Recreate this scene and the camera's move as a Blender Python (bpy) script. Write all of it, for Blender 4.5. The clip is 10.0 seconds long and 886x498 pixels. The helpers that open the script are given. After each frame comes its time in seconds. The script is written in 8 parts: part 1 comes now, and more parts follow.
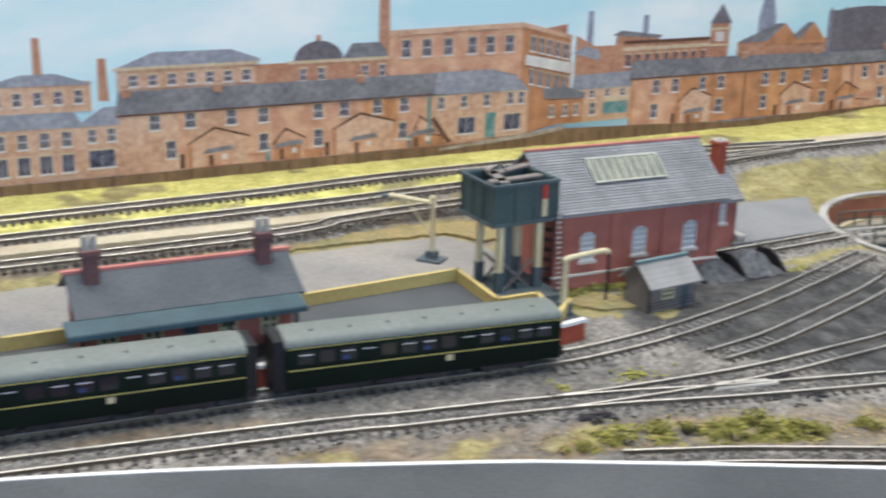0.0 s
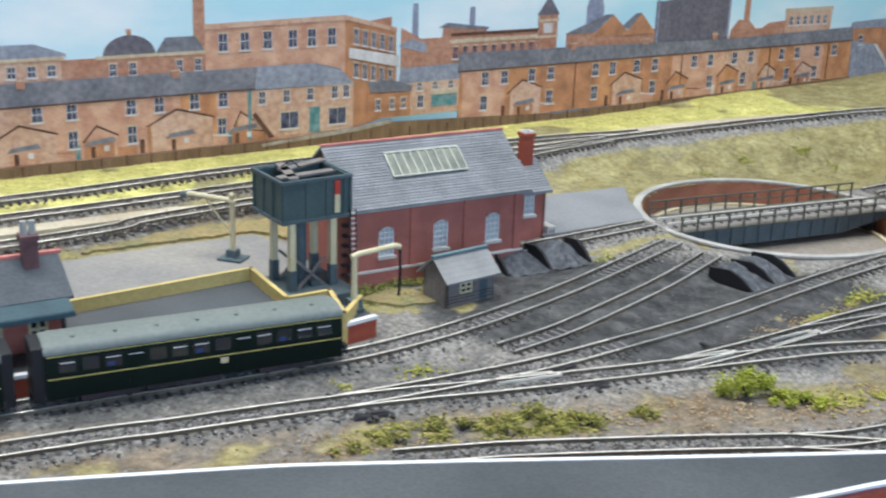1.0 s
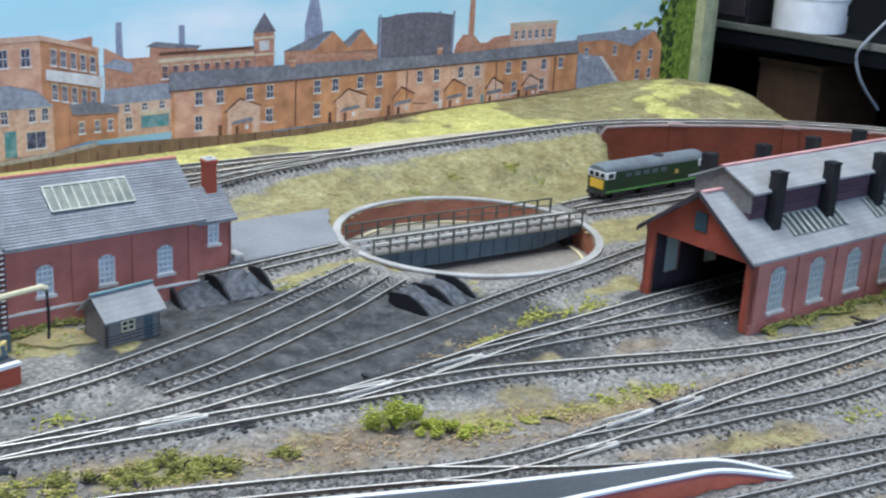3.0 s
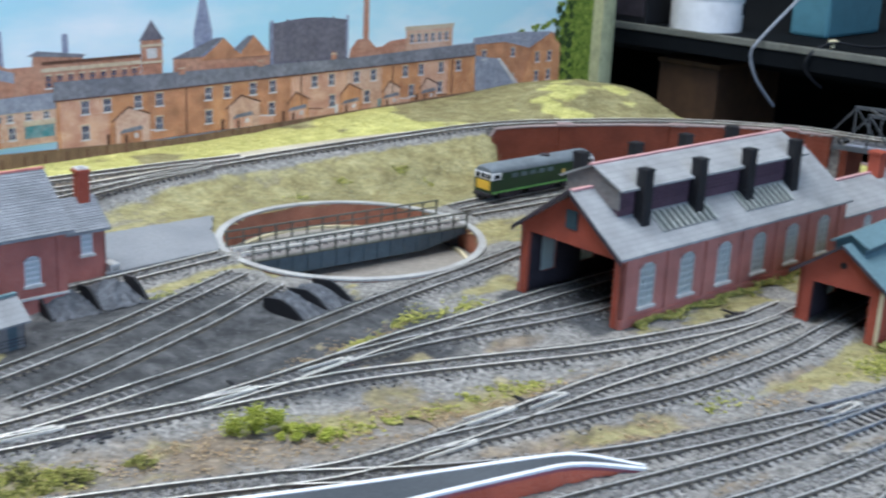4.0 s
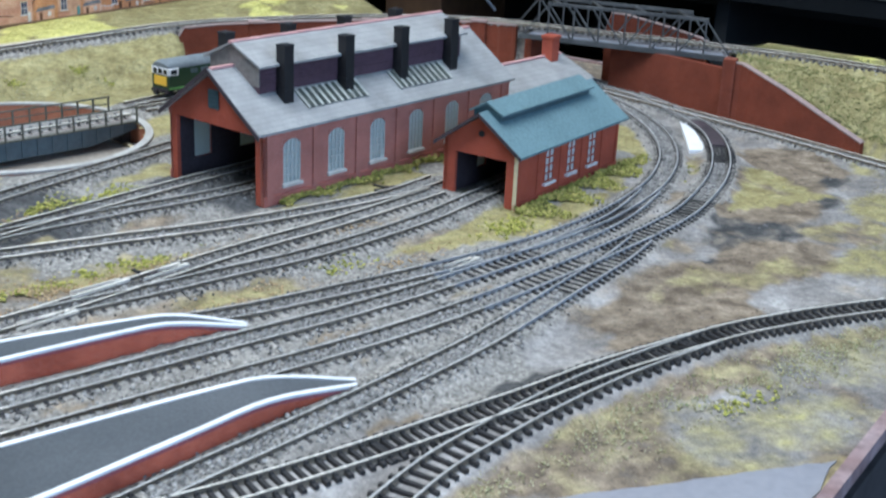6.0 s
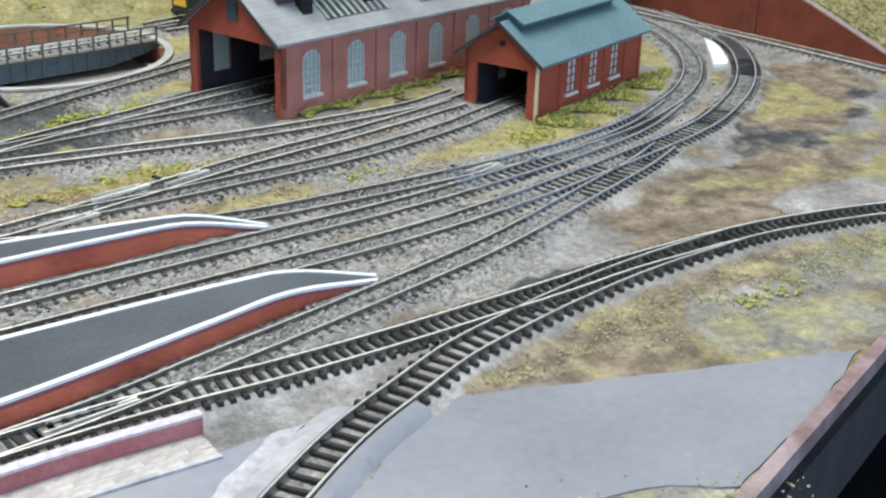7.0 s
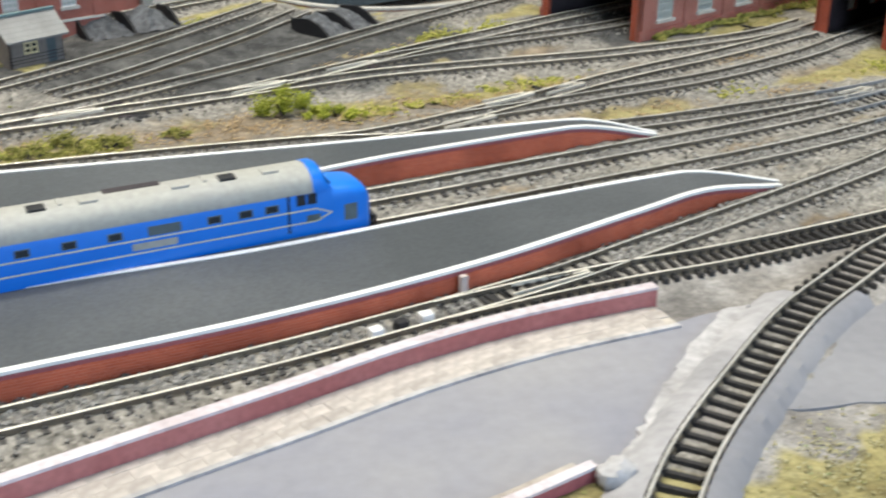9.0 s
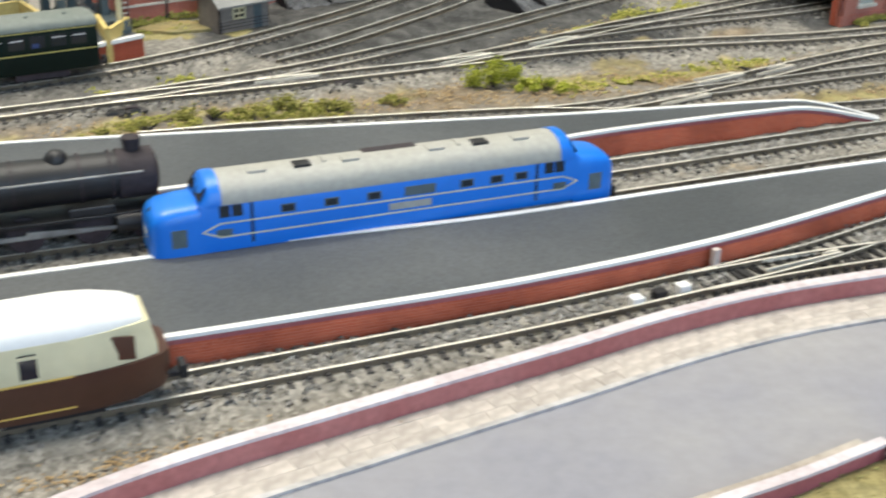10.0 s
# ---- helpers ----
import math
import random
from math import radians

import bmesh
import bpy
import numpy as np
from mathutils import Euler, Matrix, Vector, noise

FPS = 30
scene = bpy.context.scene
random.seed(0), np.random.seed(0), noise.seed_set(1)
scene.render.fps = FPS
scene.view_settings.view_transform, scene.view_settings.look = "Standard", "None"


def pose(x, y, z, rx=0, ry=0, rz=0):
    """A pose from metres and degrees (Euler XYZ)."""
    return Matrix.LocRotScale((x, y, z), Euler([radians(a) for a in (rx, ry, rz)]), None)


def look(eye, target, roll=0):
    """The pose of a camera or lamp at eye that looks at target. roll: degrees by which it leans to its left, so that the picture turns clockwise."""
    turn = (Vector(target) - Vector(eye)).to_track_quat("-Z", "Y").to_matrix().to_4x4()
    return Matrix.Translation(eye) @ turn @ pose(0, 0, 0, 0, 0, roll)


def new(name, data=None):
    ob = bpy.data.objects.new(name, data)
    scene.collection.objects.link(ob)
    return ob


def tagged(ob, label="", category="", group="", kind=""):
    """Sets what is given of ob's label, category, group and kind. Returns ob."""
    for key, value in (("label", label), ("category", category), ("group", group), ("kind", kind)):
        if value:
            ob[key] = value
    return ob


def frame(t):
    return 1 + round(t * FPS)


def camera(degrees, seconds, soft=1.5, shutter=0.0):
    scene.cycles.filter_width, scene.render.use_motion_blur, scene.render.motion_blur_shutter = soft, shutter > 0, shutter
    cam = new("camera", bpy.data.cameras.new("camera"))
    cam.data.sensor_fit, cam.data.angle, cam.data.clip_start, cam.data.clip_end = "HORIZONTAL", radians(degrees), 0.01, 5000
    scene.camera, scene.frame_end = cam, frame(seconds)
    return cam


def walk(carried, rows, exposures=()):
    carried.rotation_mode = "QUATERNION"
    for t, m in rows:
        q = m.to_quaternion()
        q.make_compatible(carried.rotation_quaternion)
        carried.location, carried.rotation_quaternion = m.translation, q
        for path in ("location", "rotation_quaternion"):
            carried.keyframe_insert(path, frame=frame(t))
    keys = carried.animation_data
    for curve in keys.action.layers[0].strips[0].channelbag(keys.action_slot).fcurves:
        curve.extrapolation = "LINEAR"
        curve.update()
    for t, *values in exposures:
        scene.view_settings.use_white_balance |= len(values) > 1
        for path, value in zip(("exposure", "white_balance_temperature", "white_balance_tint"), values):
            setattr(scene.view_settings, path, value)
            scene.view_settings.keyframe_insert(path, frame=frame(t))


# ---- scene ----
cam = camera(40.4, 10.0, soft=2.2, shutter=0.5)
METRES, EYE, TILT, LEAN, TURN = 0.36, 0.1876, 0.7, 0.87, 0.0
ROWS = [
    (0.0, 0.0, 0.0, 0.0, 0.83, -18.82, -2.45),
    (0.5, 0.0684, 0.0117, -0.0006, -2.76, -18.57, -2.64),
    (1.0, 0.1161, 0.0221, -0.0003, -4.52, -18.86, -2.86),
    (1.5, 0.1533, 0.032, 0.0019, -6.62, -19.2, -3.03),
    (2.0, 0.1998, 0.0373, 0.0124, -8.84, -19.25, -2.96),
    (2.5, 0.2525, 0.0327, 0.0264, -11.88, -18.66, -3.68),
    (4.0, 0.362, 0.0016, 0.0387, -17.18, -17.76, -3.46),
    (4.5, 0.4348, -0.0311, 0.0362, -20.87, -17.85, -3.68),
    (5.0, 0.4989, -0.0576, 0.0254, -24.26, -18.07, -3.7),
    (5.5, 0.5493, -0.0844, 0.0045, -26.57, -18.83, -3.55),
    (7.0, 0.5539, -0.1135, -0.0695, -25.8, -22.64, -2.81),
    (7.5, 0.5062, -0.1218, -0.0805, -23.3, -23.13, -2.31),
    (8.0, 0.4591, -0.1228, -0.0948, -20.89, -23.88, -2.08),
    (8.5, 0.4078, -0.1223, -0.1032, -17.92, -24.29, -1.84),
    (9.0, 0.3632, -0.117, -0.11, -15.53, -24.82, -1.69),
    (9.5, 0.308, -0.1074, -0.1168, -12.83, -25.23, -1.8),
    (10.0, 0.2519, -0.1019, -0.125, -10.17, -25.63, -2.04),
]
walk(cam, [(t, pose(0, 0, EYE, TILT, LEAN, TURN) @ pose(METRES * x, METRES * y, METRES * z, 90 + pitch, roll, yaw)) for t, x, y, z, yaw, pitch, roll in ROWS],
     exposures=[(0.0, 0.06, 5560, 16.5), (1.2, 0.06, 5200, 14), (2.5, 0.07, 4960, 14.5), (4.5, 0.09, 4900, 14.5), (5.5, 0.15, 4800, 13.5), (7.2, 0.23, 5430, 11), (8.5, 0.22, 5800, 12), (10.0, 0.22, 6060, 11)])

# ---- numbers below are millimetres unless said otherwise: a model railway at 1:148 ----
MM = 0.001
AX, AY = 0.881, 0.473          # the baseboard's long direction
RND = random.Random(7)


def uv_xy(u, v):
    """Baseboard axes (u along the backdrop, v away from the front edge) to world."""
    v -= 51.7
    return AX * u - AY * v, AY * u + AX * v


def lamp(name, x, y, z, sx, sy, watts, colour, target):
    data = bpy.data.lights.new(name, "AREA")
    data.shape, data.size, data.size_y, data.energy, data.color = "RECTANGLE", sx * MM, sy * MM, watts, colour
    ob = new(name, data)
    ob.matrix_world = look((x * MM, y * MM, z * MM), [c * MM for c in target])
    return ob


# ---- light: strip lamps on the ceiling and a window behind the camera ----
world = bpy.data.worlds.new("room_world")
scene.world = world
world.use_nodes = True
world.node_tree.nodes["Background"].inputs[0].default_value = (0.75, 0.85, 1.0, 1)
world.node_tree.nodes["Background"].inputs[1].default_value = 0.015
for lu, lv, watts in ((230, 250, 18), (160, 760, 20), (1250, -40, 1.2)):
    lx, ly = uv_xy(lu, lv)
    lamp("ceiling_strip", lx, ly, 1470, 1300, 160, watts, (1.0, 0.93, 0.76), (lx, ly + 1, 0))
lx, ly = uv_xy(100, -1180)
lamp("window_daylight", lx, ly, 500, 1500, 1000, 19, (0.60, 0.80, 1.0), (250, 500, 0))


# ---- mesh building ----
class Shape:
    """A pile of faces in millimetres with a material number each."""

    def __init__(self):
        self.v, self.f, self.m = [], [], []

    def add(self, verts, faces, mat=0):
        o = len(self.v)
        self.v += [tuple(p) for p in verts]
        self.f += [[i + o for i in f] for f in faces]
        self.m += [mat] * len(faces)
        return self

    def box(self, x, y, z, sx, sy, sz, rz=0.0, mat=0, ry=0.0, rx=0.0):
        """x, y: middle; z: underside."""
        m = Matrix.Translation((x, y, z + sz / 2)) @ Euler((radians(rx), radians(ry), radians(rz))).to_matrix().to_4x4()
        c = [(a * sx / 2, b * sy / 2, k * sz / 2) for a in (-1, 1) for b in (-1, 1) for k in (-1, 1)]
        return self.add([m @ Vector(p) for p in c],
                        [(0, 1, 3, 2), (4, 6, 7, 5), (0, 4, 5, 1), (2, 3, 7, 6), (0, 2, 6, 4), (1, 5, 7, 3)], mat)

    def loft(self, rings, mat=0, caps=True, closed=True):
        n = len(rings[0])
        verts = [p for r in rings for p in r]
        faces = []
        for k in range(len(rings) - 1):
            for i in range(n if closed else n - 1):
                j = (i + 1) % n
                faces.append((k * n + i, k * n + j, k * n + n + j, k * n + n + i))
        if caps:
            faces.append(tuple(range(n))[::-1])
            faces.append(tuple((len(rings) - 1) * n + i for i in range(n)))
        return self.add(verts, faces, mat)

    def prism(self, poly, z0, z1, mat=0):
        return self.loft([[(x, y, z0) for x, y in poly], [(x, y, z1) for x, y in poly]], mat)

    def xprism(self, poly, x0, x1, mat=0):
        """A (y, z) outline pushed along x."""
        return self.loft([[(x0, y, z) for y, z in poly], [(x1, y, z) for y, z in poly]], mat)

    def yprism(self, poly, y0, y1, mat=0):
        return self.loft([[(x, y0, z) for x, z in poly], [(x, y1, z) for x, z in poly]], mat)

    def cyl(self, a, b, r, r2=None, n=12, mat=0):
        a, b = Vector(a), Vector(b)
        q = (b - a).to_track_quat("Z", "Y")
        r2 = r if r2 is None else r2
        ring = lambda c, rad: [tuple(c + q @ Vector((rad * math.cos(2 * math.pi * i / n), rad * math.sin(2 * math.pi * i / n), 0))) for i in range(n)]
        return self.loft([ring(a, r), ring(b, r2)], mat)

    def tube(self, pts, r, n=8, mat=0):
        pts = [Vector(p) for p in pts]
        rings = []
        for i, p in enumerate(pts):
            t = (pts[min(i + 1, len(pts) - 1)] - pts[max(i - 1, 0)]).normalized()
            q = t.to_track_quat("Z", "Y")
            rings.append([tuple(p + q @ Vector((r * math.cos(2 * math.pi * k / n), r * math.sin(2 * math.pi * k / n), 0))) for k in range(n)])
        return self.loft(rings, mat)

    def ball(self, c, rx, ry, rz, n=10, k=6, mat=0, rough=0.0, rnd=None):
        rings = []
        for i in range(1, k):
            a = math.pi * i / k
            rings.append([])
            for j in range(n):
                b = 2 * math.pi * j / n
                g = 1 + (rnd.uniform(-rough, rough) if rough else 0)
                rings[-1].append((c[0] + rx * g * math.sin(a) * math.cos(b), c[1] + ry * g * math.sin(a) * math.sin(b), c[2] - rz * g * math.cos(a)))
        return self.loft(rings, mat)

    def ribbon(self, left, right, mat=0):
        n = len(left)
        return self.add(list(left) + list(right), [(i, i + n, i + n + 1, i + 1) for i in range(n - 1)], mat)

    def mesh(self, name, mats):
        me = bpy.data.meshes.new(name)
        me.from_pydata([(x * MM, y * MM, z * MM) for x, y, z in self.v], [], self.f)
        for m in mats:
            me.materials.append(m)
        if len(mats) > 1:
            me.polygons.foreach_set("material_index", self.m)
        bm = bmesh.new()
        bm.from_mesh(me)
        bmesh.ops.recalc_face_normals(bm, faces=bm.faces)
        bm.to_mesh(me)
        bm.free()
        me.update()
        return me


def mats_of(m):
    return list(m) if isinstance(m, (list, tuple)) else [m]


def part(name, shape, material, parent=None, label="", bevel=0.0, smooth=False):
    """One mesh object, under a thing or a part."""
    me = shape if isinstance(shape, bpy.types.Mesh) else shape.mesh(name, mats_of(material))
    ob = new(name, me)
    ob.parent = parent
    if bevel:
        b = ob.modifiers.new("edge", "BEVEL")
        b.width, b.segments, b.limit_method, b.angle_limit = bevel * MM, 2, "ANGLE", radians(40)
    if smooth:
        for p in me.polygons:
            p.use_smooth = True
        me.set_sharp_from_angle(angle=radians(38))
    return tagged(ob, label)


def thing(name, x, y, z, rz, label, category, group="", kind="", parent=None):
    ob = new(name)
    ob.empty_display_size = 0.01
    ob.matrix_basis = pose(x * MM, y * MM, z * MM, 0, 0, rz)
    return tagged(ob, label, category, group, kind)


def spline(pts, step=2.0):
    """A smooth line through the points, in even steps."""
    p = [np.array(q, float) for q in pts]
    p = [2 * p[0] - p[1]] + p + [2 * p[-1] - p[-2]]
    out = []
    for i in range(1, len(p) - 2):
        for k in range(24):
            t = k / 24
            out.append(0.5 * (2 * p[i] + (p[i + 1] - p[i - 1]) * t + (2 * p[i - 1] - 5 * p[i] + 4 * p[i + 1] - p[i + 2]) * t * t
                              + (3 * p[i] - p[i - 1] - 3 * p[i + 1] + p[i + 2]) * t ** 3))
    out.append(p[-2])
    out = np.array(out)
    for _ in range(2):
        out[1:-1] = (out[:-2] + 2 * out[1:-1] + out[2:]) / 4
    s = np.concatenate([[0], np.cumsum(np.linalg.norm(np.diff(out, axis=0), axis=1))])
    t = np.linspace(0, s[-1], max(2, int(s[-1] / step) + 1))
    return np.stack([np.interp(t, s, out[:, k]) for k in range(out.shape[1])], 1)


def normals(line):
    d = np.gradient(line[:, :2], axis=0)
    d /= np.linalg.norm(d, axis=1)[:, None]
    return np.stack([-d[:, 1], d[:, 0]], 1)


# ---- materials ----
def material(name, colour, rough=0.7, metal=0.0, grain=0.0, scale=600.0, bump=0.0, second=None, patch=60.0, spec=0.4, coat=0.0, streak=0.0):
    """Two scales of variation: patches towards the second colour, and fine grain with relief."""
    m = bpy.data.materials.new(name)
    m.use_nodes = True
    nt = m.node_tree
    b = nt.nodes["Principled BSDF"]
    b.inputs["Roughness"].default_value, b.inputs["Metallic"].default_value = rough, metal
    b.inputs["Specular IOR Level"].default_value = spec
    b.inputs["Coat Weight"].default_value = coat
    b.inputs["Base Color"].default_value = (*colour, 1)
    co = nt.nodes.new("ShaderNodeTexCoord")
    link = nt.links.new
    if second or grain:
        second = second or tuple(c * 0.75 for c in colour)
        n1 = nt.nodes.new("ShaderNodeTexNoise")
        n1.inputs["Scale"].default_value, n1.inputs["Detail"].default_value = patch, 4
        n2 = nt.nodes.new("ShaderNodeTexNoise")
        n2.inputs["Scale"].default_value, n2.inputs["Detail"].default_value = scale, 3
        link(co.outputs["Object"], n1.inputs["Vector"])
        link(co.outputs["Object"], n2.inputs["Vector"])
        r = nt.nodes.new("ShaderNodeValToRGB")
        r.color_ramp.elements[0].position, r.color_ramp.elements[1].position = 0.38, 0.66
        r.color_ramp.elements[0].color, r.color_ramp.elements[1].color = (*colour, 1), (*second, 1)
        link(n1.outputs["Fac"], r.inputs["Fac"])
        mx = nt.nodes.new("ShaderNodeMix")
        mx.data_type, mx.blend_type = "RGBA", "OVERLAY"
        mx.inputs["Factor"].default_value = grain
        link(r.outputs["Color"], mx.inputs["A"])
        link(n2.outputs["Fac"], mx.inputs["B"])
        link(mx.outputs["Result"], b.inputs["Base Color"])
        if bump:
            bp = nt.nodes.new("ShaderNodeBump")
            bp.inputs["Strength"].default_value, bp.inputs["Distance"].default_value = bump, 0.0004
            link(n2.outputs["Fac"], bp.inputs["Height"])
            link(bp.outputs["Normal"], b.inputs["Normal"])
    return m


def brick_material(name, one, two, mortar, length=1.55, height=0.55, bump=0.5, rough=0.8, joint=0.05, slate=False, stain=0.45, blot=70):
    """Brickwork or slates in courses, running round vertical walls."""
    m = bpy.data.materials.new(name)
    m.use_nodes = True
    nt = m.node_tree
    link = nt.links.new
    b = nt.nodes["Principled BSDF"]
    b.inputs["Roughness"].default_value = rough
    b.inputs["Specular IOR Level"].default_value = 0.3
    co = nt.nodes.new("ShaderNodeTexCoord")
    sep = nt.nodes.new("ShaderNodeSeparateXYZ")
    link(co.outputs["Object"], sep.inputs[0])
    add = nt.nodes.new("ShaderNodeMath")
    add.operation = "ADD"
    link(sep.outputs["X"], add.inputs[0])
    if not slate:
        link(sep.outputs["Y"], add.inputs[1])
    com = nt.nodes.new("ShaderNodeCombineXYZ")
    link(add.outputs[0], com.inputs["X"])
    link(sep.outputs["Z"], com.inputs["Y"])
    br = nt.nodes.new("ShaderNodeTexBrick")
    link(com.outputs[0], br.inputs["Vector"])
    br.inputs["Color1"].default_value, br.inputs["Color2"].default_value, br.inputs["Mortar"].default_value = (*one, 1), (*two, 1), (*mortar, 1)
    br.inputs["Scale"].default_value = 1000.0
    br.inputs["Brick Width"].default_value, br.inputs["Row Height"].default_value = length, height
    br.inputs["Mortar Size"].default_value = joint
    no = nt.nodes.new("ShaderNodeTexNoise")
    no.inputs["Scale"].default_value, no.inputs["Detail"].default_value = blot, 6
    link(co.outputs["Object"], no.inputs["Vector"])
    mx = nt.nodes.new("ShaderNodeMix")
    mx.data_type, mx.blend_type = "RGBA", "OVERLAY"
    mx.inputs["Factor"].default_value = stain
    link(br.outputs["Color"], mx.inputs["A"])
    link(no.outputs["Fac"], mx.inputs["B"])
    link(mx.outputs["Result"], b.inputs["Base Color"])
    bp = nt.nodes.new("ShaderNodeBump")
    bp.inputs["Strength"].default_value, bp.inputs["Distance"].default_value = bump, 0.00025
    bp.invert = True
    link(br.outputs["Fac"], bp.inputs["Height"])
    link(bp.outputs["Normal"], b.inputs["Normal"])
    return m


RED = brick_material("red_brick", (0.41, 0.135, 0.098), (0.35, 0.11, 0.08), (0.45, 0.22, 0.175))
# tone lowered partly for the shade on the engine shed gable
RED_BRIGHT = brick_material("bright_red_brick", (0.36, 0.076, 0.036), (0.31, 0.062, 0.03), (0.38, 0.115, 0.075))
RED_PINK = brick_material("pinkish_red_brick", (0.42, 0.165, 0.125), (0.36, 0.137, 0.105), (0.47, 0.24, 0.19))
MAROON = material("maroon_card", (0.33, 0.10, 0.11), 0.7, grain=0.3, scale=700, bump=0.15, second=(0.27, 0.08, 0.09), patch=40)
SLATE = brick_material("grey_slates", (0.265, 0.267, 0.268), (0.23, 0.232, 0.235), (0.15, 0.15, 0.15), 2.4, 1.35, 0.8, 0.75, 0.09, slate=True)
SLATE_FINE = brick_material("smooth_grey_slates", (0.30, 0.292, 0.275), (0.278, 0.27, 0.255), (0.22, 0.214, 0.204), 3.2, 1.7, 0.35, 0.8, 0.08, slate=True)
SLATE_DARK = material("dark_slate", (0.06, 0.068, 0.076), 0.75, grain=0.4, scale=800, bump=0.3, second=(0.08, 0.088, 0.096), patch=50)
GREEN_ROOF = material("blue_green_roof", (0.125, 0.19, 0.20), 0.65, grain=0.35, scale=700, bump=0.2, second=(0.15, 0.225, 0.235), patch=35)
CANOPY = material("dark_teal_paint", (0.05, 0.09, 0.105), 0.55, grain=0.3, scale=600, bump=0.1)
RIDGE = material("terracotta_ridge", (0.55, 0.20, 0.16), 0.7, grain=0.3, scale=900, bump=0.2)
PINK_EDGE = material("pink_ridge_strip", (0.62, 0.34, 0.31), 0.7, grain=0.25, scale=900)
BLACK = material("black_plastic", (0.013, 0.0125, 0.014), 0.6, grain=0.3, scale=700, bump=0.2)
# dark brown for sooty parts, and for painted shade inside sheds and flue
SOOT_SHADE = material("soot_and_shade_brown", (0.035, 0.027, 0.03), 0.8, grain=0.4, scale=600, bump=0.3, second=(0.055, 0.04, 0.045))
PURPLE_BROWN = material("plum_brown_boards", (0.10, 0.055, 0.07), 0.75, grain=0.4, scale=500, bump=0.2)
CREAM = material("cream_paint", (0.66, 0.58, 0.36), 0.6, grain=0.3, scale=600, bump=0.1, second=(0.58, 0.50, 0.29), patch=50)
YELLOW_WALL = material("ochre_yellow_paint", (0.62, 0.48, 0.17), 0.7, grain=0.3, scale=500, bump=0.15, second=(0.52, 0.39, 0.13), patch=40)
WHITE = material("white_paint", (0.80, 0.79, 0.77), 0.55, grain=0.2, scale=900, second=(0.70, 0.69, 0.67), patch=70)
STONE_WHITE = material("pale_stone", (0.66, 0.63, 0.57), 0.8, grain=0.35, scale=700, bump=0.3, second=(0.52, 0.49, 0.43), patch=50)
TARMAC = material("grey_platform_surface", (0.05, 0.055, 0.06), 0.6, grain=0.45, scale=900, bump=0.2, second=(0.085, 0.09, 0.095), patch=14, spec=0.5)
ROAD = material("pale_grey_road", (0.24, 0.237, 0.268), 0.8, grain=0.14, scale=260, bump=0.06, second=(0.30, 0.29, 0.295), patch=16)
TANK = material("tank_grey_green", (0.055, 0.085, 0.085), 0.55, grain=0.3, scale=500, bump=0.15, second=(0.075, 0.105, 0.10), patch=50)
GREY_GREEN = material("grey_green_metal", (0.10, 0.13, 0.14), 0.6, grain=0.3, scale=500, bump=0.15)
GLASS = material("window_glass", (0.45, 0.50, 0.48), 0.25, spec=0.6)
def lit_through(m, share):
    """Let light pass through a pane, scattered."""
    nt = m.node_tree
    b, out = nt.nodes["Principled BSDF"], nt.nodes["Material Output"]
    tr, mx = nt.nodes.new("ShaderNodeBsdfTranslucent"), nt.nodes.new("ShaderNodeMixShader")
    tr.inputs["Color"].default_value = (0.80, 0.84, 0.76, 1)
    mx.inputs[0].default_value = share
    nt.links.new(b.outputs[0], mx.inputs[1])
    nt.links.new(tr.outputs[0], mx.inputs[2])
    nt.links.new(mx.outputs[0], out.inputs["Surface"])
    return m


lit_through(GLASS, 0.4)
GLASS_PALE = material("whitened_glass", (0.62, 0.64, 0.62), 0.4, grain=0.3, scale=500, second=(0.50, 0.53, 0.52), patch=120)
lit_through(GLASS_PALE, 0.2)
GLASS_DARK = material("dark_window_glass", (0.02, 0.024, 0.03), 0.1, spec=0.6)
GLAZING = material("pale_glazing_bars", (0.56, 0.57, 0.52), 0.6, grain=0.2, scale=900)
SKYLIGHT_DARK = material("sooty_skylight_glass", (0.035, 0.042, 0.036), 0.35, grain=0.4, scale=300, second=(0.075, 0.085, 0.07), patch=110)
COAL = material("coal", (0.05, 0.052, 0.057), 0.6, grain=0.6, scale=1100, bump=0.9, second=(0.115, 0.118, 0.126), patch=350)
WOOD_GREY = material("weathered_boards", (0.185, 0.158, 0.14), 0.8, grain=0.4, scale=500, bump=0.25, second=(0.21, 0.19, 0.17), patch=60)
# nickel silver, its base lightened to carry the glint of the heads
RAIL_TOP = material("nickel_silver_rail_head", (0.93, 0.87, 0.75), 0.42, 0.45, grain=0.2, scale=300, second=(0.80, 0.75, 0.64), patch=40)
RAIL_DULL = material("dull_rail_head", (0.50, 0.48, 0.44), 0.6, 0.2, grain=0.3, scale=300, second=(0.38, 0.365, 0.33), patch=50)
RAIL_GREY = material("ballast_grey_rail", (0.27, 0.262, 0.25), 0.75, 0.0, grain=0.4, scale=300, second=(0.36, 0.35, 0.33), patch=60)
RAIL_SIDE = material("rail_web", (0.15, 0.122, 0.085), 0.55, 0.3, grain=0.4, scale=400, second=(0.24, 0.20, 0.145), patch=60)
SLEEPER = material("dark_sleeper", (0.016, 0.015, 0.015), 0.75, grain=0.4, scale=900, bump=0.3, second=(0.05, 0.046, 0.043), patch=90)
SLEEPER_GREY = material("ballast_dusted_sleeper", (0.038, 0.035, 0.033), 0.85, grain=0.5, scale=900, bump=0.3, second=(0.085, 0.079, 0.074), patch=80)
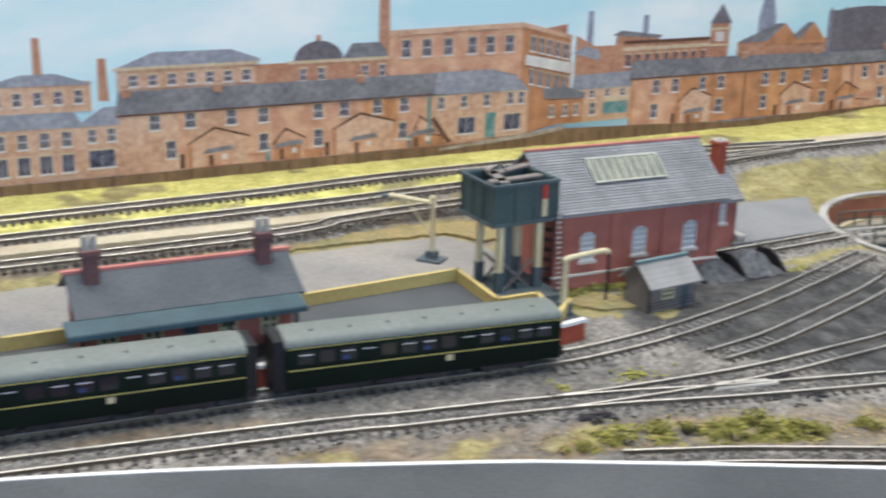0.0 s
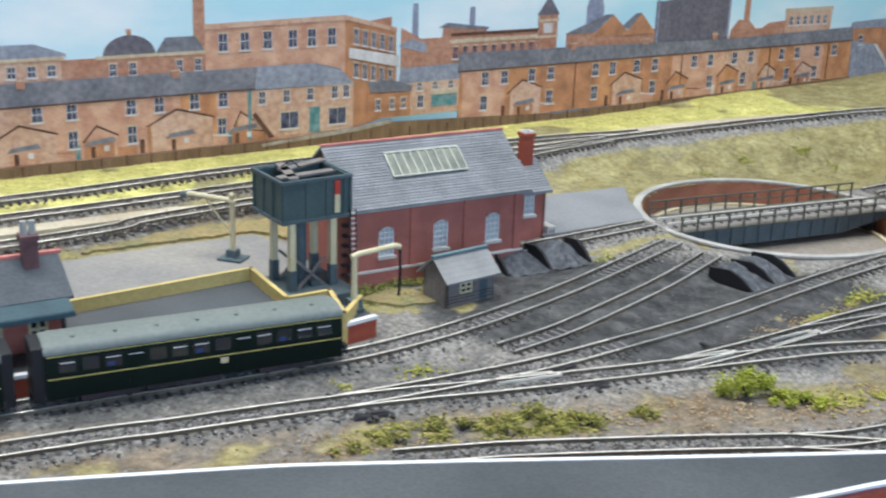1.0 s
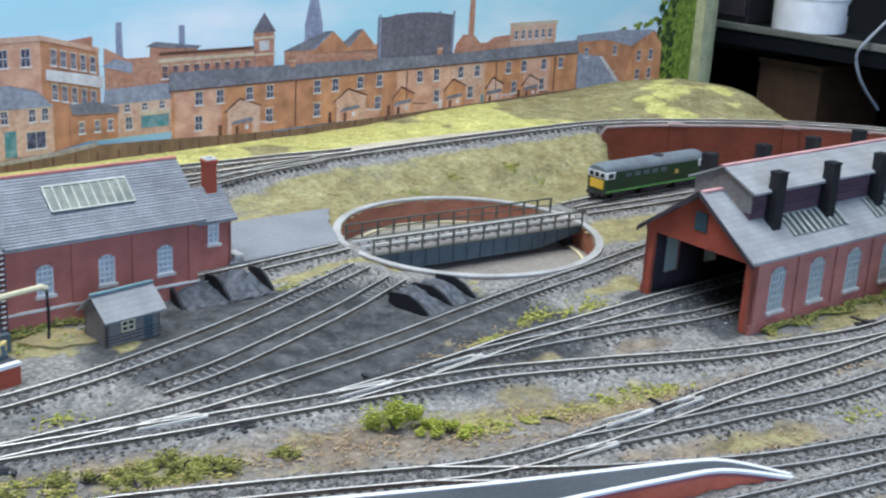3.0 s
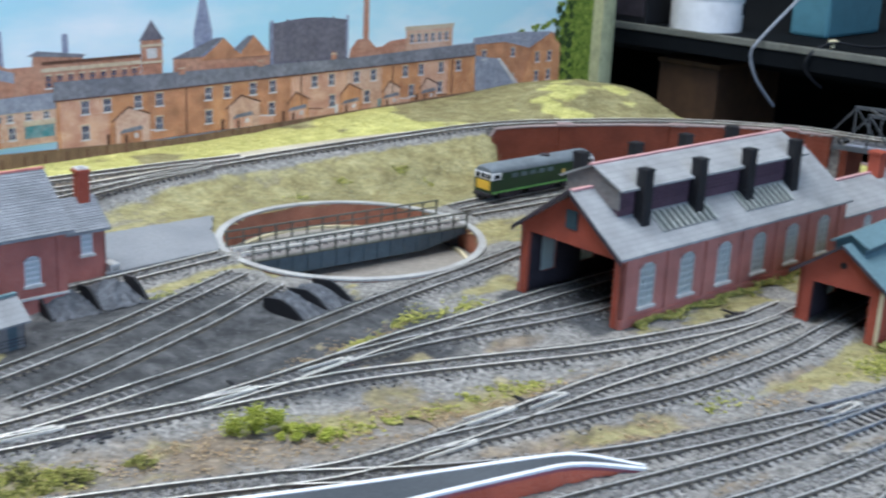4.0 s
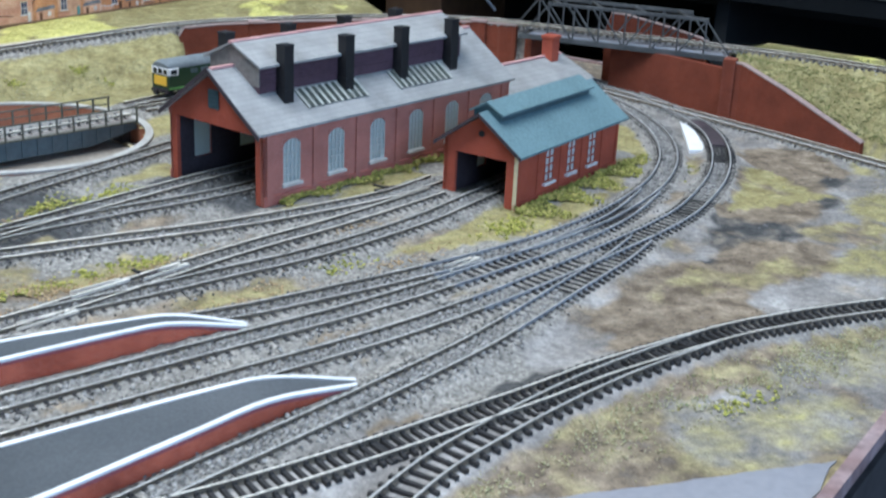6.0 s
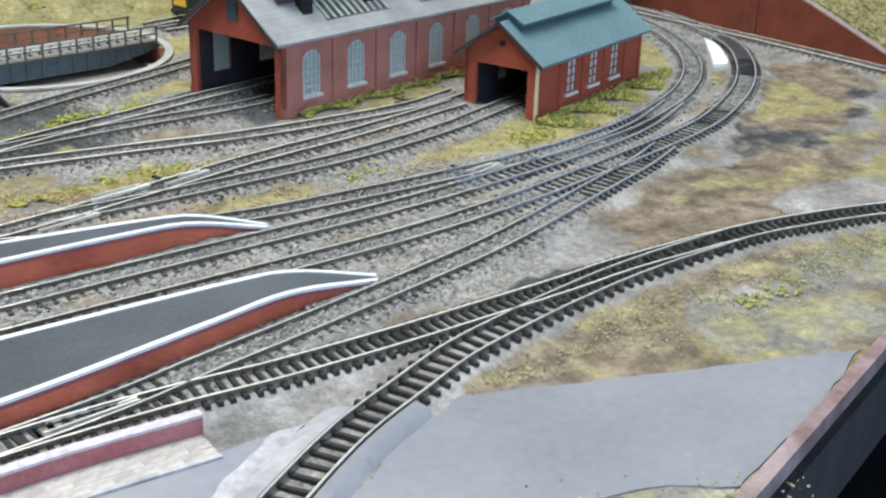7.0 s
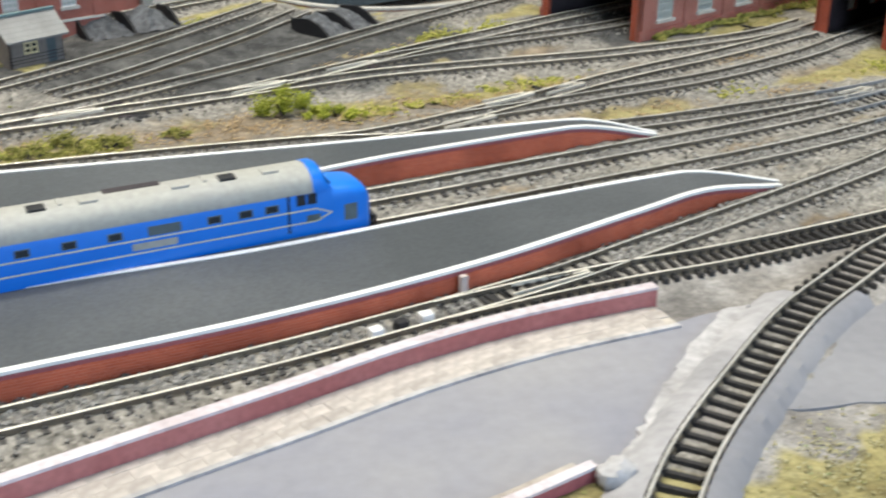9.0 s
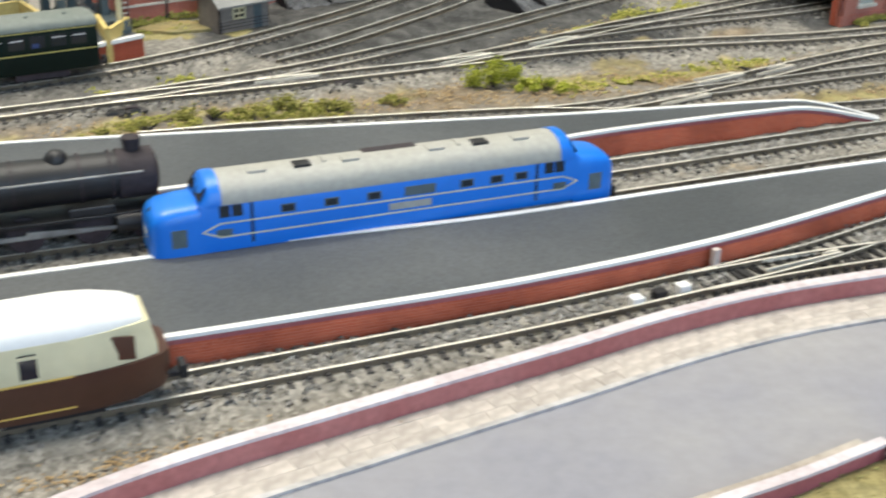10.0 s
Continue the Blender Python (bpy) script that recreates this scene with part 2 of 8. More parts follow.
BLUE = material("bright_blue_enamel", (0.012, 0.17, 0.70), 0.42, grain=0.1, scale=300, second=(0.012, 0.17, 0.66), patch=30, coat=0.2)
LOCO_GREY = material("loco_roof_grey", (0.36, 0.35, 0.31), 0.6, grain=0.25, scale=500, second=(0.36, 0.35, 0.32), patch=40)
GREY_METAL = material("light_grey_underframe", (0.36, 0.35, 0.33), 0.6, grain=0.4, scale=500, bump=0.2, second=(0.22, 0.21, 0.2), patch=90)
BR_GREEN = material("dark_brunswick_green", (0.005, 0.012, 0.008), 0.5, grain=0.2, scale=300, spec=0.15)
DIESEL_GREEN = material("diesel_green", (0.013, 0.043, 0.016), 0.4, grain=0.2, scale=300, coat=0.15)
LIME = material("lime_green_stripe", (0.16, 0.36, 0.08), 0.5)
YELLOW = material("warning_yellow", (0.75, 0.45, 0.03), 0.5)
DMU_ROOF = material("dmu_roof_grey_green", (0.155, 0.175, 0.155), 0.65, grain=0.25, scale=500, second=(0.185, 0.20, 0.18), patch=30)
STEAM_BLACK = material("locomotive_black", (0.010, 0.010, 0.011), 0.5, grain=0.3, scale=400, second=(0.022, 0.021, 0.023), patch=50)
NAVY = material("blue_black_tender", (0.016, 0.018, 0.035), 0.5, grain=0.2, scale=400)
BAUXITE = material("bauxite_wagon_brown", (0.17, 0.055, 0.04), 0.65, grain=0.3, scale=500, bump=0.2, second=(0.13, 0.042, 0.032), patch=50)
WAGON_GREY = material("dark_wagon_grey", (0.085, 0.085, 0.10), 0.65, grain=0.3, scale=500, bump=0.2)
CHOC = material("chocolate_brown", (0.075, 0.03, 0.018), 0.4, grain=0.2, scale=300, coat=0.2)
RAILCAR_CREAM = material("railcar_cream", (0.70, 0.64, 0.42), 0.45, grain=0.1, scale=300)
GOLD = material("gold_lining", (0.62, 0.42, 0.10), 0.5)
BRASS_RED = material("red_lining", (0.45, 0.05, 0.03), 0.5)
LENS = material("headlamp_lens", (0.85, 0.9, 1.0), 0.1, spec=0.7)


def vary(m, low, high):
    """Each piece a little lighter or darker than its neighbours."""
    nt = m.node_tree
    b = nt.nodes["Principled BSDF"]
    src = b.inputs["Base Color"].links[0].from_socket
    info, mr, mx = nt.nodes.new("ShaderNodeObjectInfo"), nt.nodes.new("ShaderNodeMapRange"), nt.nodes.new("ShaderNodeMix")
    mr.inputs["To Min"].default_value, mr.inputs["To Max"].default_value = low, high
    nt.links.new(info.outputs["Random"], mr.inputs["Value"])
    mx.data_type, mx.blend_type = "RGBA", "MULTIPLY"
    mx.inputs["Factor"].default_value = 1.0
    nt.links.new(src, mx.inputs["A"])
    nt.links.new(mr.outputs["Result"], mx.inputs["B"])
    nt.links.new(mx.outputs["Result"], b.inputs["Base Color"])
    return m


def island_material(name, stops, rough=0.9):
    """Each little lump takes its own tone."""
    m = bpy.data.materials.new(name)
    m.use_nodes = True
    nt = m.node_tree
    b = nt.nodes["Principled BSDF"]
    b.inputs["Roughness"].default_value = rough
    b.inputs["Specular IOR Level"].default_value = 0.2
    g = nt.nodes.new("ShaderNodeNewGeometry")
    r = nt.nodes.new("ShaderNodeValToRGB")
    e = r.color_ramp.elements
    while len(e) < len(stops):
        e.new(0.5)
    for k, (p, c) in enumerate(stops):
        e[k].position, e[k].color = p, (*c, 1)
    nt.links.new(g.outputs["Random Per Island"], r.inputs["Fac"])
    nt.links.new(r.outputs["Color"], b.inputs["Base Color"])
    return m


def printed(name, colour, second, patch=35.0, rough=0.75):
    """A matt printed paper surface."""
    return material(name, colour, rough, grain=0.55, scale=300, second=second, patch=patch, spec=0.2)


# ---- the lines of the tracks: middle of each track ----
REAR = [(-330, 495, 1), (-103, 615, 2), (-20, 656, 4), (84, 711, 6), (152, 737, 8), (224, 764, 11.5), (300, 782, 17), (349, 790, 21), (415, 794, 27), (476, 787, 30), (555, 765, 33),
        (618, 724, 35.5), (646, 690, 36), (688, 638, 36), (730, 588, 36), (757, 549, 36), (780, 504, 36), (812, 440, 36)]
TRACK_LINES = {
    "bay": [(-330, 279), (-200, 333), (-60, 391), (0, 414.5), (42, 431.5), (64, 443.5), (87, 459), (114, 481), (143, 507.5), (175, 540.5), (211, 579)],
    "goods_shed": [(112, 554), (132, 566), (168, 587), (207, 610)],
    "ash_siding": [(107, 440), (132, 459), (160, 486), (192, 519), (225, 558)],
    "yard": [(40, 391), (70, 403), (105, 418), (129, 430), (154, 445), (182, 462), (213, 483), (247, 508), (284, 534), (326, 561), (362, 586), (410, 618), (470, 655)],
    "through": [(-330, 262), (-180, 317), (-48, 364), (-14, 374), (23, 386), (62, 397), (104, 406), (148, 417), (171, 423), (210, 433), (242, 440), (292, 444), (345, 447), (396, 456), (434, 466), (466, 482)],
    "shed_rear": [(171, 423), (206, 441), (236, 458), (263, 474), (306, 495), (352, 518), (420, 549), (500, 585)],
    "shed_front": [(236, 458), (270, 470), (310, 481), (363, 495), (430, 525), (505, 559)],
    "loop": [(60, 351), (82, 354), (103, 356.5), (158, 359.5), (205, 361), (229, 366), (251, 374), (278, 386), (302, 397), (329, 410), (356, 421), (386, 432), (421, 447), (456, 463)],
    "small_shed": [(251, 374), (298, 384), (322, 390), (374, 403), (430, 426), (472, 450), (560, 499)],
    "inner": [(190, 361), (250, 353), (311, 352), (357, 358), (405, 367), (440, 375), (475, 386), (518, 405), (571, 441), (613, 487), (641, 541), (655, 600), (655, 670), (630, 740)],
    "platform_far": [(-330, 190), (-150, 227), (0, 261), (60, 274), (160, 295), (225, 309), (285, 323), (365, 341), (427, 360), (478, 379), (520, 400), (558, 428)],
    "platform_near": [(-330, 165), (-150, 203), (0, 236), (70, 251), (150, 268), (220, 283), (287, 298), (362, 315), (412, 331), (450, 346), (485, 361), (531, 382), (566, 403), (612, 442), (649, 487), (673, 534), (684, 600), (680, 660), (662, 720)],
    "bay_near": [(-330, 100), (-200, 129), (-100, 152), (40, 184), (100, 197), (157, 210), (197, 221), (227, 230), (250, 238), (273, 248), (303, 260), (339, 275), (382, 294), (414, 311), (445, 329), (485, 352), (510, 369)],
    "branch": [(205, 223), (232, 229), (262, 234), (290, 237), (326, 243), (358, 249.5), (391, 256.5), (417, 263), (443, 267.5), (466, 271), (498, 273.5), (550, 271), (640, 258), (720, 244)],
    "diagonal": [(195, 90), (218.5, 121.5), (240.5, 149.5), (270, 178), (294.5, 199.5), (317.5, 215), (339, 228.5), (361, 238.5), (386, 248.5), (413.5, 258), (441.5, 265.3), (470, 271.2)],
    "rear_back": [(-330, 532), (-111, 649), (-69, 672), (-24, 695), (60, 733), (136, 758), (192, 771), (240, 777)],
    "rear_front": [(-330, 452), (-93, 571), (-58, 597), (-18, 621), (60, 664), (120, 700), (170, 735), (215, 758)],
    "turntable_exit": [(361, 666), (400, 680), (460, 704), (540, 738)],
    "stabling": [(357, 680), (379, 692), (430, 715), (520, 755)],
    "lower_curve": [(668, 640), (680, 590), (690, 548), (701, 500), (710, 455), (720, 400), (732, 340)],
}
DARK_TRACKS = {"branch", "diagonal"}

LINES = {k: spline([(*p, 0.0) for p in v]) for k, v in TRACK_LINES.items()}
LINES["rear_main"] = spline(REAR)
for k in ("rear_back", "rear_front"):
    LINES[k][:, 2] = np.interp(LINES[k][:, 0], [p[0] for p in REAR[:9]], [p[2] for p in REAR[:9]])
RAIL_Z = 4.0

# ---- ground: one sheet over the baseboard ----
PIT = (282.0, 636.0, 72.0)
rear_pts = LINES["rear_main"]
rear_nrm = normals(rear_pts)
all_pts = np.concatenate([v[:, :2] for v in LINES.values()])
pale_pts = np.concatenate([v[:, :2] for k, v in LINES.items() if k not in DARK_TRACKS])
WALL_X0, WALL_X1, BRIDGE_X1 = 414.0, 640.0, 738.0


def near(points, p):
    d = np.hypot(points[:, 0] - p[0], points[:, 1] - p[1])
    i = int(d.argmin())
    return i, float(d[i])


def smooth(a, b, x):
    t = min(1.0, max(0.0, (x - a) / (b - a)))
    return t * t * (3 - 2 * t)


def hill(x, y):
    """The rise against the far end of the backdrop."""
    u, v = AX * x + AY * y, -AY * x + AX * y + 51.7
    return 16 * math.exp(-((u - 985) / 75) ** 2 - ((v - 655) / 75) ** 2) + 6.5 * smooth(640, 800, u) * smooth(560, 650, v)


def ground_z(x, y):
    i, d = near(rear_pts, (x, y))
    px, py, pz = rear_pts[i]
    side = (x - px) * rear_nrm[i][0] + (y - py) * rear_nrm[i][1]
    bed = pz - 0.5
    if WALL_X1 < px < BRIDGE_X1:
        z = 0.0
    elif px <= WALL_X0:
        z = bed * (1 - smooth(9, 34 + 1.6 * bed, d)) if side < 0 else bed * (1 - smooth(14, 75, d)) - 2 * smooth(14, 75, d)
    elif px <= WALL_X1:
        z = (bed if d < 4.5 else 0.0) if side < 0 else bed * (1 - smooth(14, 40, d))
    else:
        wx, top = 711 + (548 - y) * 0.174, max(-2.0, 36 - (548 - y) * 0.31 if y > 462 else 9 - (462 - y) * 0.12)
        z = bed if side > 0 or d < 7 else 0.0
        if side < 0 and d >= 7 and x > wx + 6:
            z = top + (bed - top) * smooth(0, 1, (x - wx - 5) / (x - wx + d - 11))
    return max(z, hill(x, y)) if side > 0 else z


# colour zones of the scatter: grass, bare earth, ash (with painted shed shade), lemon verge
def zone(x, y, z):
    u, v = AX * x + AY * y, -AY * x + AX * y + 51.7
    n = noise.noise((x * 0.018, y * 0.018, 0.3)) + 0.5 * noise.noise((x * 0.05, y * 0.05, 3.1))
    n2 = noise.noise((x * 0.03, y * 0.03, 9.0)) + 0.4 * noise.noise((x * 0.09, y * 0.09, 5.1))
    _, d = near(all_pts, (x, y))
    far = smooth(10, 17, d + 3 * n)
    grass, earth, ash, lemon = 0.0, 0.0, 0.0, 0.0
    i, dr = near(rear_pts, (x, y))
    behind = (x - rear_pts[i][0]) * rear_nrm[i][0] + (y - rear_pts[i][1]) * rear_nrm[i][1] > 0
    yard = min(1.0, max(0.0, 1.3 - math.hypot((x - 190) / 105, (y - 490) / 62)))
    if behind and dr > 9 and 640 < rear_pts[i][0] < 745:
        earth, ash, far = 0.6, 0.5, 1.0
    elif behind and dr > 9:
        lip = smooth(770, 850, u + 40 * n) * (1 - smooth(16.5, 19.5, hill(x, y) + 3.5 * n2))
        verge = smooth(0, 5, dr - 9 - 48 * smooth(60, 190, x) * (1 - smooth(400, 520, x)) + 6 * n2)
        top = smooth(4, 13, hill(x, y))
        lemon = (0.12 + 0.88 * smooth(-0.2, 0.3, 0.4 + 1.3 * n - 0.75 * lip - 0.25 * top)) * verge
        grass, earth = verge, max(0.3 * lip, 0.8 * (1 - verge))
        far = 1.0
    elif y > 560 + 0.25 * (x - 150) and x > 150:
        grass = far * (0.85 + 0.4 * n)
        earth = 0.25 * smooth(0.0, 0.5, n2)
    elif y > 520 + 0.5 * x and x < 150:
        earth, grass, ash = 0.5 + 0.3 * n, 0.75 * smooth(7, 11, d) * smooth(-0.4, 0.3, n2 + 0.3), 0.4
    elif yard > 0:
        ash = smooth(0.0, 0.45, yard)
    if x > 375 and 250 < y < 560 and d > 9:
        east = smooth(0, 22, (x - 425) - 0.95 * (y - 312) + 12 * n)
        blot = lambda spots: max(math.exp(-(((x - cx) / rx) ** 2 + ((y - cy) / ry) ** 2)) for cx, cy, rx, ry in spots) + 0.28 * n2
        tan = smooth(0.3, 0.55, blot(((480, 300, 44, 26), (505, 325, 30, 24), (560, 335, 40, 26), (605, 395, 36, 30), (640, 430, 32, 34), (670, 455, 40, 30), (455, 282, 26, 10))))
        slate = smooth(0.32, 0.6, blot(((625, 400, 32, 26), (575, 366, 34, 18), (590, 385, 34, 22), (560, 352, 28, 24), (528, 335, 18, 12), (395, 267, 24, 8), (660, 420, 24, 14))))
        turf = smooth(0.35, 0.75, blot(((600, 315, 44, 24), (670, 372, 44, 28), (725, 440, 36, 40))))
        pool = smooth(0.35, 0.5, blot(((530, 293, 22, 14), (520, 262, 24, 20), (600, 416, 20, 14), (640, 465, 14, 20))))
        ash = max(ash, 0.85 * slate * (1 - pool)) if east > 0.2 or y < 290 else ash
        earth = max(earth, 0.9 * east * tan * (1 - pool), 0.3 * east * (1 - pool))
        grass = max(grass, 0.68 * east * turf * (1 - pool) * (1 - 0.7 * slate))
    if y < 262 and (x > 330 or (x > 285 and y < 175)):
        lemon = max(lemon, 0.16 * smooth(8, 12, d) * smooth(0.0, 0.5, n2))
        grass = max(grass, smooth(8, 12, d) * (0.16 + 0.34 * smooth(-0.4, 0.4, n2 + 0.1)))
        earth = max(earth, smooth(8, 12, d) * 0.8 * smooth(-0.1, 0.4, n + 0.5 * math.exp(-((d - 16) / 9) ** 2)))
    strip = smooth(0, 8, y - (344 + 0.02 * x)) * (1 - smooth(374 + 0.13 * x, 394 + 0.14 * x, y)) * (1 - smooth(300, 420, x))
    grass = max(grass, 0.75 * far * strip * smooth(-0.3, 0.4, n2 + 0.05))
    earth = max(earth, smooth(7, 12, d) * strip * (0.5 + 0.35 * smooth(-0.3, 0.4, n)))
    if 380 < x < 650 and 395 < y < 560:
        grass = max(grass, far * smooth(-0.3, 0.25, n2 + 0.18))
    if 260 < x < 350 and 470 < y < 560:
        grass = max(grass, 0.8 * far * smooth(-0.1, 0.3, n2))
    if y < 150 and x < 330 and y < 60 + 0.5 * x:
        grass = max(grass, smooth(-0.5, 0.2, n2 + 0.2))
    if x < 400 and 345 < y < 570:
        ash = max(ash, 0.2 + 0.35 * n2, 0.46 * (1 - smooth(90, 150, x)) * (1 - smooth(425, 460, y)))
    if 230 < x < 640 and 300 < y < 480:
        rust = smooth(7, 11, d) * smooth(-0.1, 0.35, n2)
        earth = max(earth, 0.7 * rust)
        grass = max(grass, 0.55 * rust * smooth(0.0, 0.5, n + 0.2))
    if 44 < x < 100 and 486 < y < 520:
        grass = max(grass, 0.8 * smooth(-0.4, 0.2, n2 + 0.2))
    # ash tone here paints the shade on the shed floor and before its doorway
    sx, sy = (x - 371) * 0.9135 + (y - 474) * 0.4067, -(x - 371) * 0.4067 + (y - 474) * 0.9135
    if -28 < sx < 190 and -1 < sy < 67:
        ash = smooth(-28, -8, sx + 8 * n2)
        grass = earth = 0.0
    if x > 700:
        grass = max(grass, smooth(2, 10, z))
    return grass, earth, ash, lemon


ROAD_BED = [(-130, 80), (10, 130), (66, 161), (109, 178), (161, 197), (223, 217), (262, 222), (284, 209), (222, 137), (218, 150), (172, 135), (120, 106), (40, 62), (-100, 0)]


def within(poly, x, y):
    """Whether a point lies inside an outline."""
    hit_ = False
    for (xa, ya), (xb, yb) in zip(poly, poly[1:] + poly[:1]):
        if (ya > y) != (yb > y) and x < xa + (xb - xa) * (y - ya) / (yb - ya):
            hit_ = not hit_
    return hit_


GU0, GU1, GV1, STEP = -420, 1084, 738, 4.5
nu, nv = int((GU1 - GU0) / STEP) + 1, int(GV1 / STEP) + 1
verts, zones = [], []
for j in range(nv):
    for i in range(nu):
        x, y = uv_xy(GU0 + i * STEP, j * STEP)
        z = ground_z(x, y)
        z += max(2.25 * (1 - smooth(8, 15, near(pale_pts, (x, y))[1])), 1.6 * (1 - smooth(7, 14, near(all_pts, (x, y))[1])))
        z += 0.5 * noise.noise((x * 0.05, y * 0.05, 0)) + 0.35 * noise.noise((x * 0.2, y * 0.2, 4))
        if x < 300 and y < 225 and within(ROAD_BED, x, y):
            z = min(z, -1.3)
        verts.append((x, y, z))
        zones.append((*zone(x, y, z), ))


def plaster(x, y):
    """Where smooth filler takes the place of loose ballast."""
    _, d = near(pale_pts if y < 262 and x > 245 else all_pts, (x, y))
    n = noise.noise((x * 0.04, y * 0.04, 7.0))
    east = smooth(-16, 6, (x - 425) - 0.95 * (y - 312) + 10 * n) if x > 400 and y > 255 else 0.0
    south = 1.0 if (y < 262 and x > 330) or (x > 245 and y < 168) or (x > 285 and y < 190) or (250 < x < 345 and 200 < y < 258) else 0.0
    return max(east, south) * smooth(8, 12, d + 2 * n)


def end_u(v):
    """The baseboard's slanting far end."""
    return 995 + (v - 537) * 0.42 if v > 537 else 995 - (537 - v) * 0.05


faces = []
for j in range(nv - 1):
    for i in range(nu - 1):
        a = j * nu + i
        cx, cy = (verts[a][0] + verts[a + nu + 1][0]) / 2, (verts[a][1] + verts[a + nu + 1][1]) / 2
        v = (j + 0.5) * STEP
        if math.hypot(cx - PIT[0], cy - PIT[1]) > PIT[2] and GU0 + i * STEP < end_u(v):
            faces.append((a, a + 1, a + nu + 1, a + nu))


def ground_material():
    m = bpy.data.materials.new("scenic_ground")
    m.use_nodes = True
    nt = m.node_tree
    link = nt.links.new
    b = nt.nodes["Principled BSDF"]
    b.inputs["Roughness"].default_value = 0.95
    b.inputs["Specular IOR Level"].default_value = 0.15
    co = nt.nodes.new("ShaderNodeTexCoord")

    def ntex(scale, detail=4):
        n = nt.nodes.new("ShaderNodeTexNoise")
        n.inputs["Scale"].default_value, n.inputs["Detail"].default_value = scale, detail
        link(co.outputs["Object"], n.inputs["Vector"])
        return n.outputs["Fac"]

    def ramp(fac, *stops):
        r = nt.nodes.new("ShaderNodeValToRGB")
        e = r.color_ramp.elements
        while len(e) < len(stops):
            e.new(0.5)
        for k, (p, c) in enumerate(stops):
            e[k].position, e[k].color = p, (*c, 1)
        link(fac, r.inputs["Fac"])
        return r.outputs["Color"]

    fine, mid = ntex(1100), ntex(90, 8)
    vor = nt.nodes.new("ShaderNodeTexVoronoi")
    vor.inputs["Scale"].default_value = 850
    link(co.outputs["Object"], vor.inputs["Vector"])
    gravel = ramp(vor.outputs["Color"], (0.15, (0.15, 0.14, 0.124)), (0.5, (0.235, 0.222, 0.2)), (0.9, (0.32, 0.303, 0.275)))
    kinds = [ramp(mid, (0.34, (0.215, 0.18, 0.08)), (0.5, (0.275, 0.24, 0.108)), (0.68, (0.335, 0.30, 0.15))),
             ramp(mid, (0.35, (0.12, 0.095, 0.067)), (0.5, (0.195, 0.156, 0.112)), (0.68, (0.29, 0.24, 0.175))),
             ramp(mid, (0.35, (0.044, 0.044, 0.044)), (0.68, (0.108, 0.107, 0.105))),
             ramp(mid, (0.35, (0.42, 0.39, 0.115)), (0.68, (0.62, 0.58, 0.195)))]
    at2 = nt.nodes.new("ShaderNodeAttribute")
    at2.attribute_name = "filler"
    smooth_fill = ramp(ntex(45, 6), (0.32, (0.165, 0.153, 0.142)), (0.5, (0.245, 0.23, 0.215)), (0.66, (0.36, 0.342, 0.325)))
    mx = nt.nodes.new("ShaderNodeMix")
    mx.data_type = "RGBA"
    link(at2.outputs["Fac"], mx.inputs["Factor"])
    link(gravel, mx.inputs["A"])
    link(smooth_fill, mx.inputs["B"])
    colour = mx.outputs["Result"]
    at = nt.nodes.new("ShaderNodeAttribute")
    at.attribute_name = "zone"
    sep = nt.nodes.new("ShaderNodeSeparateColor")
    link(at.outputs["Color"], sep.inputs[0])
    for k, src in enumerate((sep.outputs[2], sep.outputs[1], sep.outputs[0], at.outputs["Alpha"])):
        tint = (kinds[2], kinds[1], kinds[0], kinds[3])[k]
        ad = nt.nodes.new("ShaderNodeMath")
        ad.operation = "ADD"
        link(src, ad.inputs[0])
        link(mid, ad.inputs[1])
        mr = nt.nodes.new("ShaderNodeMapRange")
        mr.inputs["From Min"].default_value, mr.inputs["From Max"].default_value = 0.78, 1.2
        link(ad.outputs[0], mr.inputs["Value"])
        mx = nt.nodes.new("ShaderNodeMix")
        mx.data_type = "RGBA"
        link(mr.outputs["Result"], mx.inputs["Factor"])
        link(colour, mx.inputs["A"])
        link(tint, mx.inputs["B"])
        colour = mx.outputs["Result"]
    for size, low, high in ((26, 0.86, 1.13), (320, 0.74, 1.24)):
        dirt = ramp(ntex(size, 5), (0.3, (low, low, low)), (0.7, (high, high * 0.99, high * 0.97)))
        mx = nt.nodes.new("ShaderNodeMix")
        mx.data_type, mx.blend_type = "RGBA", "MULTIPLY"
        mx.inputs["Factor"].default_value = 1.0
        link(colour, mx.inputs["A"])
        link(dirt, mx.inputs["B"])
        colour = mx.outputs["Result"]
    mx = nt.nodes.new("ShaderNodeMix")
    mx.data_type, mx.blend_type = "RGBA", "OVERLAY"
    mx.inputs["Factor"].default_value = 0.5
    link(colour, mx.inputs["A"])
    link(fine, mx.inputs["B"])
    link(mx.outputs["Result"], b.inputs["Base Color"])
    bp = nt.nodes.new("ShaderNodeBump")
    bp.inputs["Strength"].default_value, bp.inputs["Distance"].default_value = 0.6, 0.0004
    link(fine, bp.inputs["Height"])
    link(bp.outputs["Normal"], b.inputs["Normal"])
    return m


GROUND = ground_material()
me = bpy.data.meshes.new("ground")
me.from_pydata([(x * MM, y * MM, z * MM) for x, y, z in verts], [], faces)
me.materials.append(GROUND)
fill = me.attributes.new("filler", "FLOAT", "POINT")
fill.data.foreach_set("value", [plaster(x, y) for x, y, z in verts])
attr = me.color_attributes.new("zone", "FLOAT_COLOR", "POINT")
attr.data.foreach_set("color", [min(1, max(0, c)) for q in zones for c in q])
for p in me.polygons:
    p.use_smooth = True
ground = tagged(new("ground", me), "grey ballast, dry grass and brown earth scatter over the baseboard", "ground", kind="structure")
s = Shape()
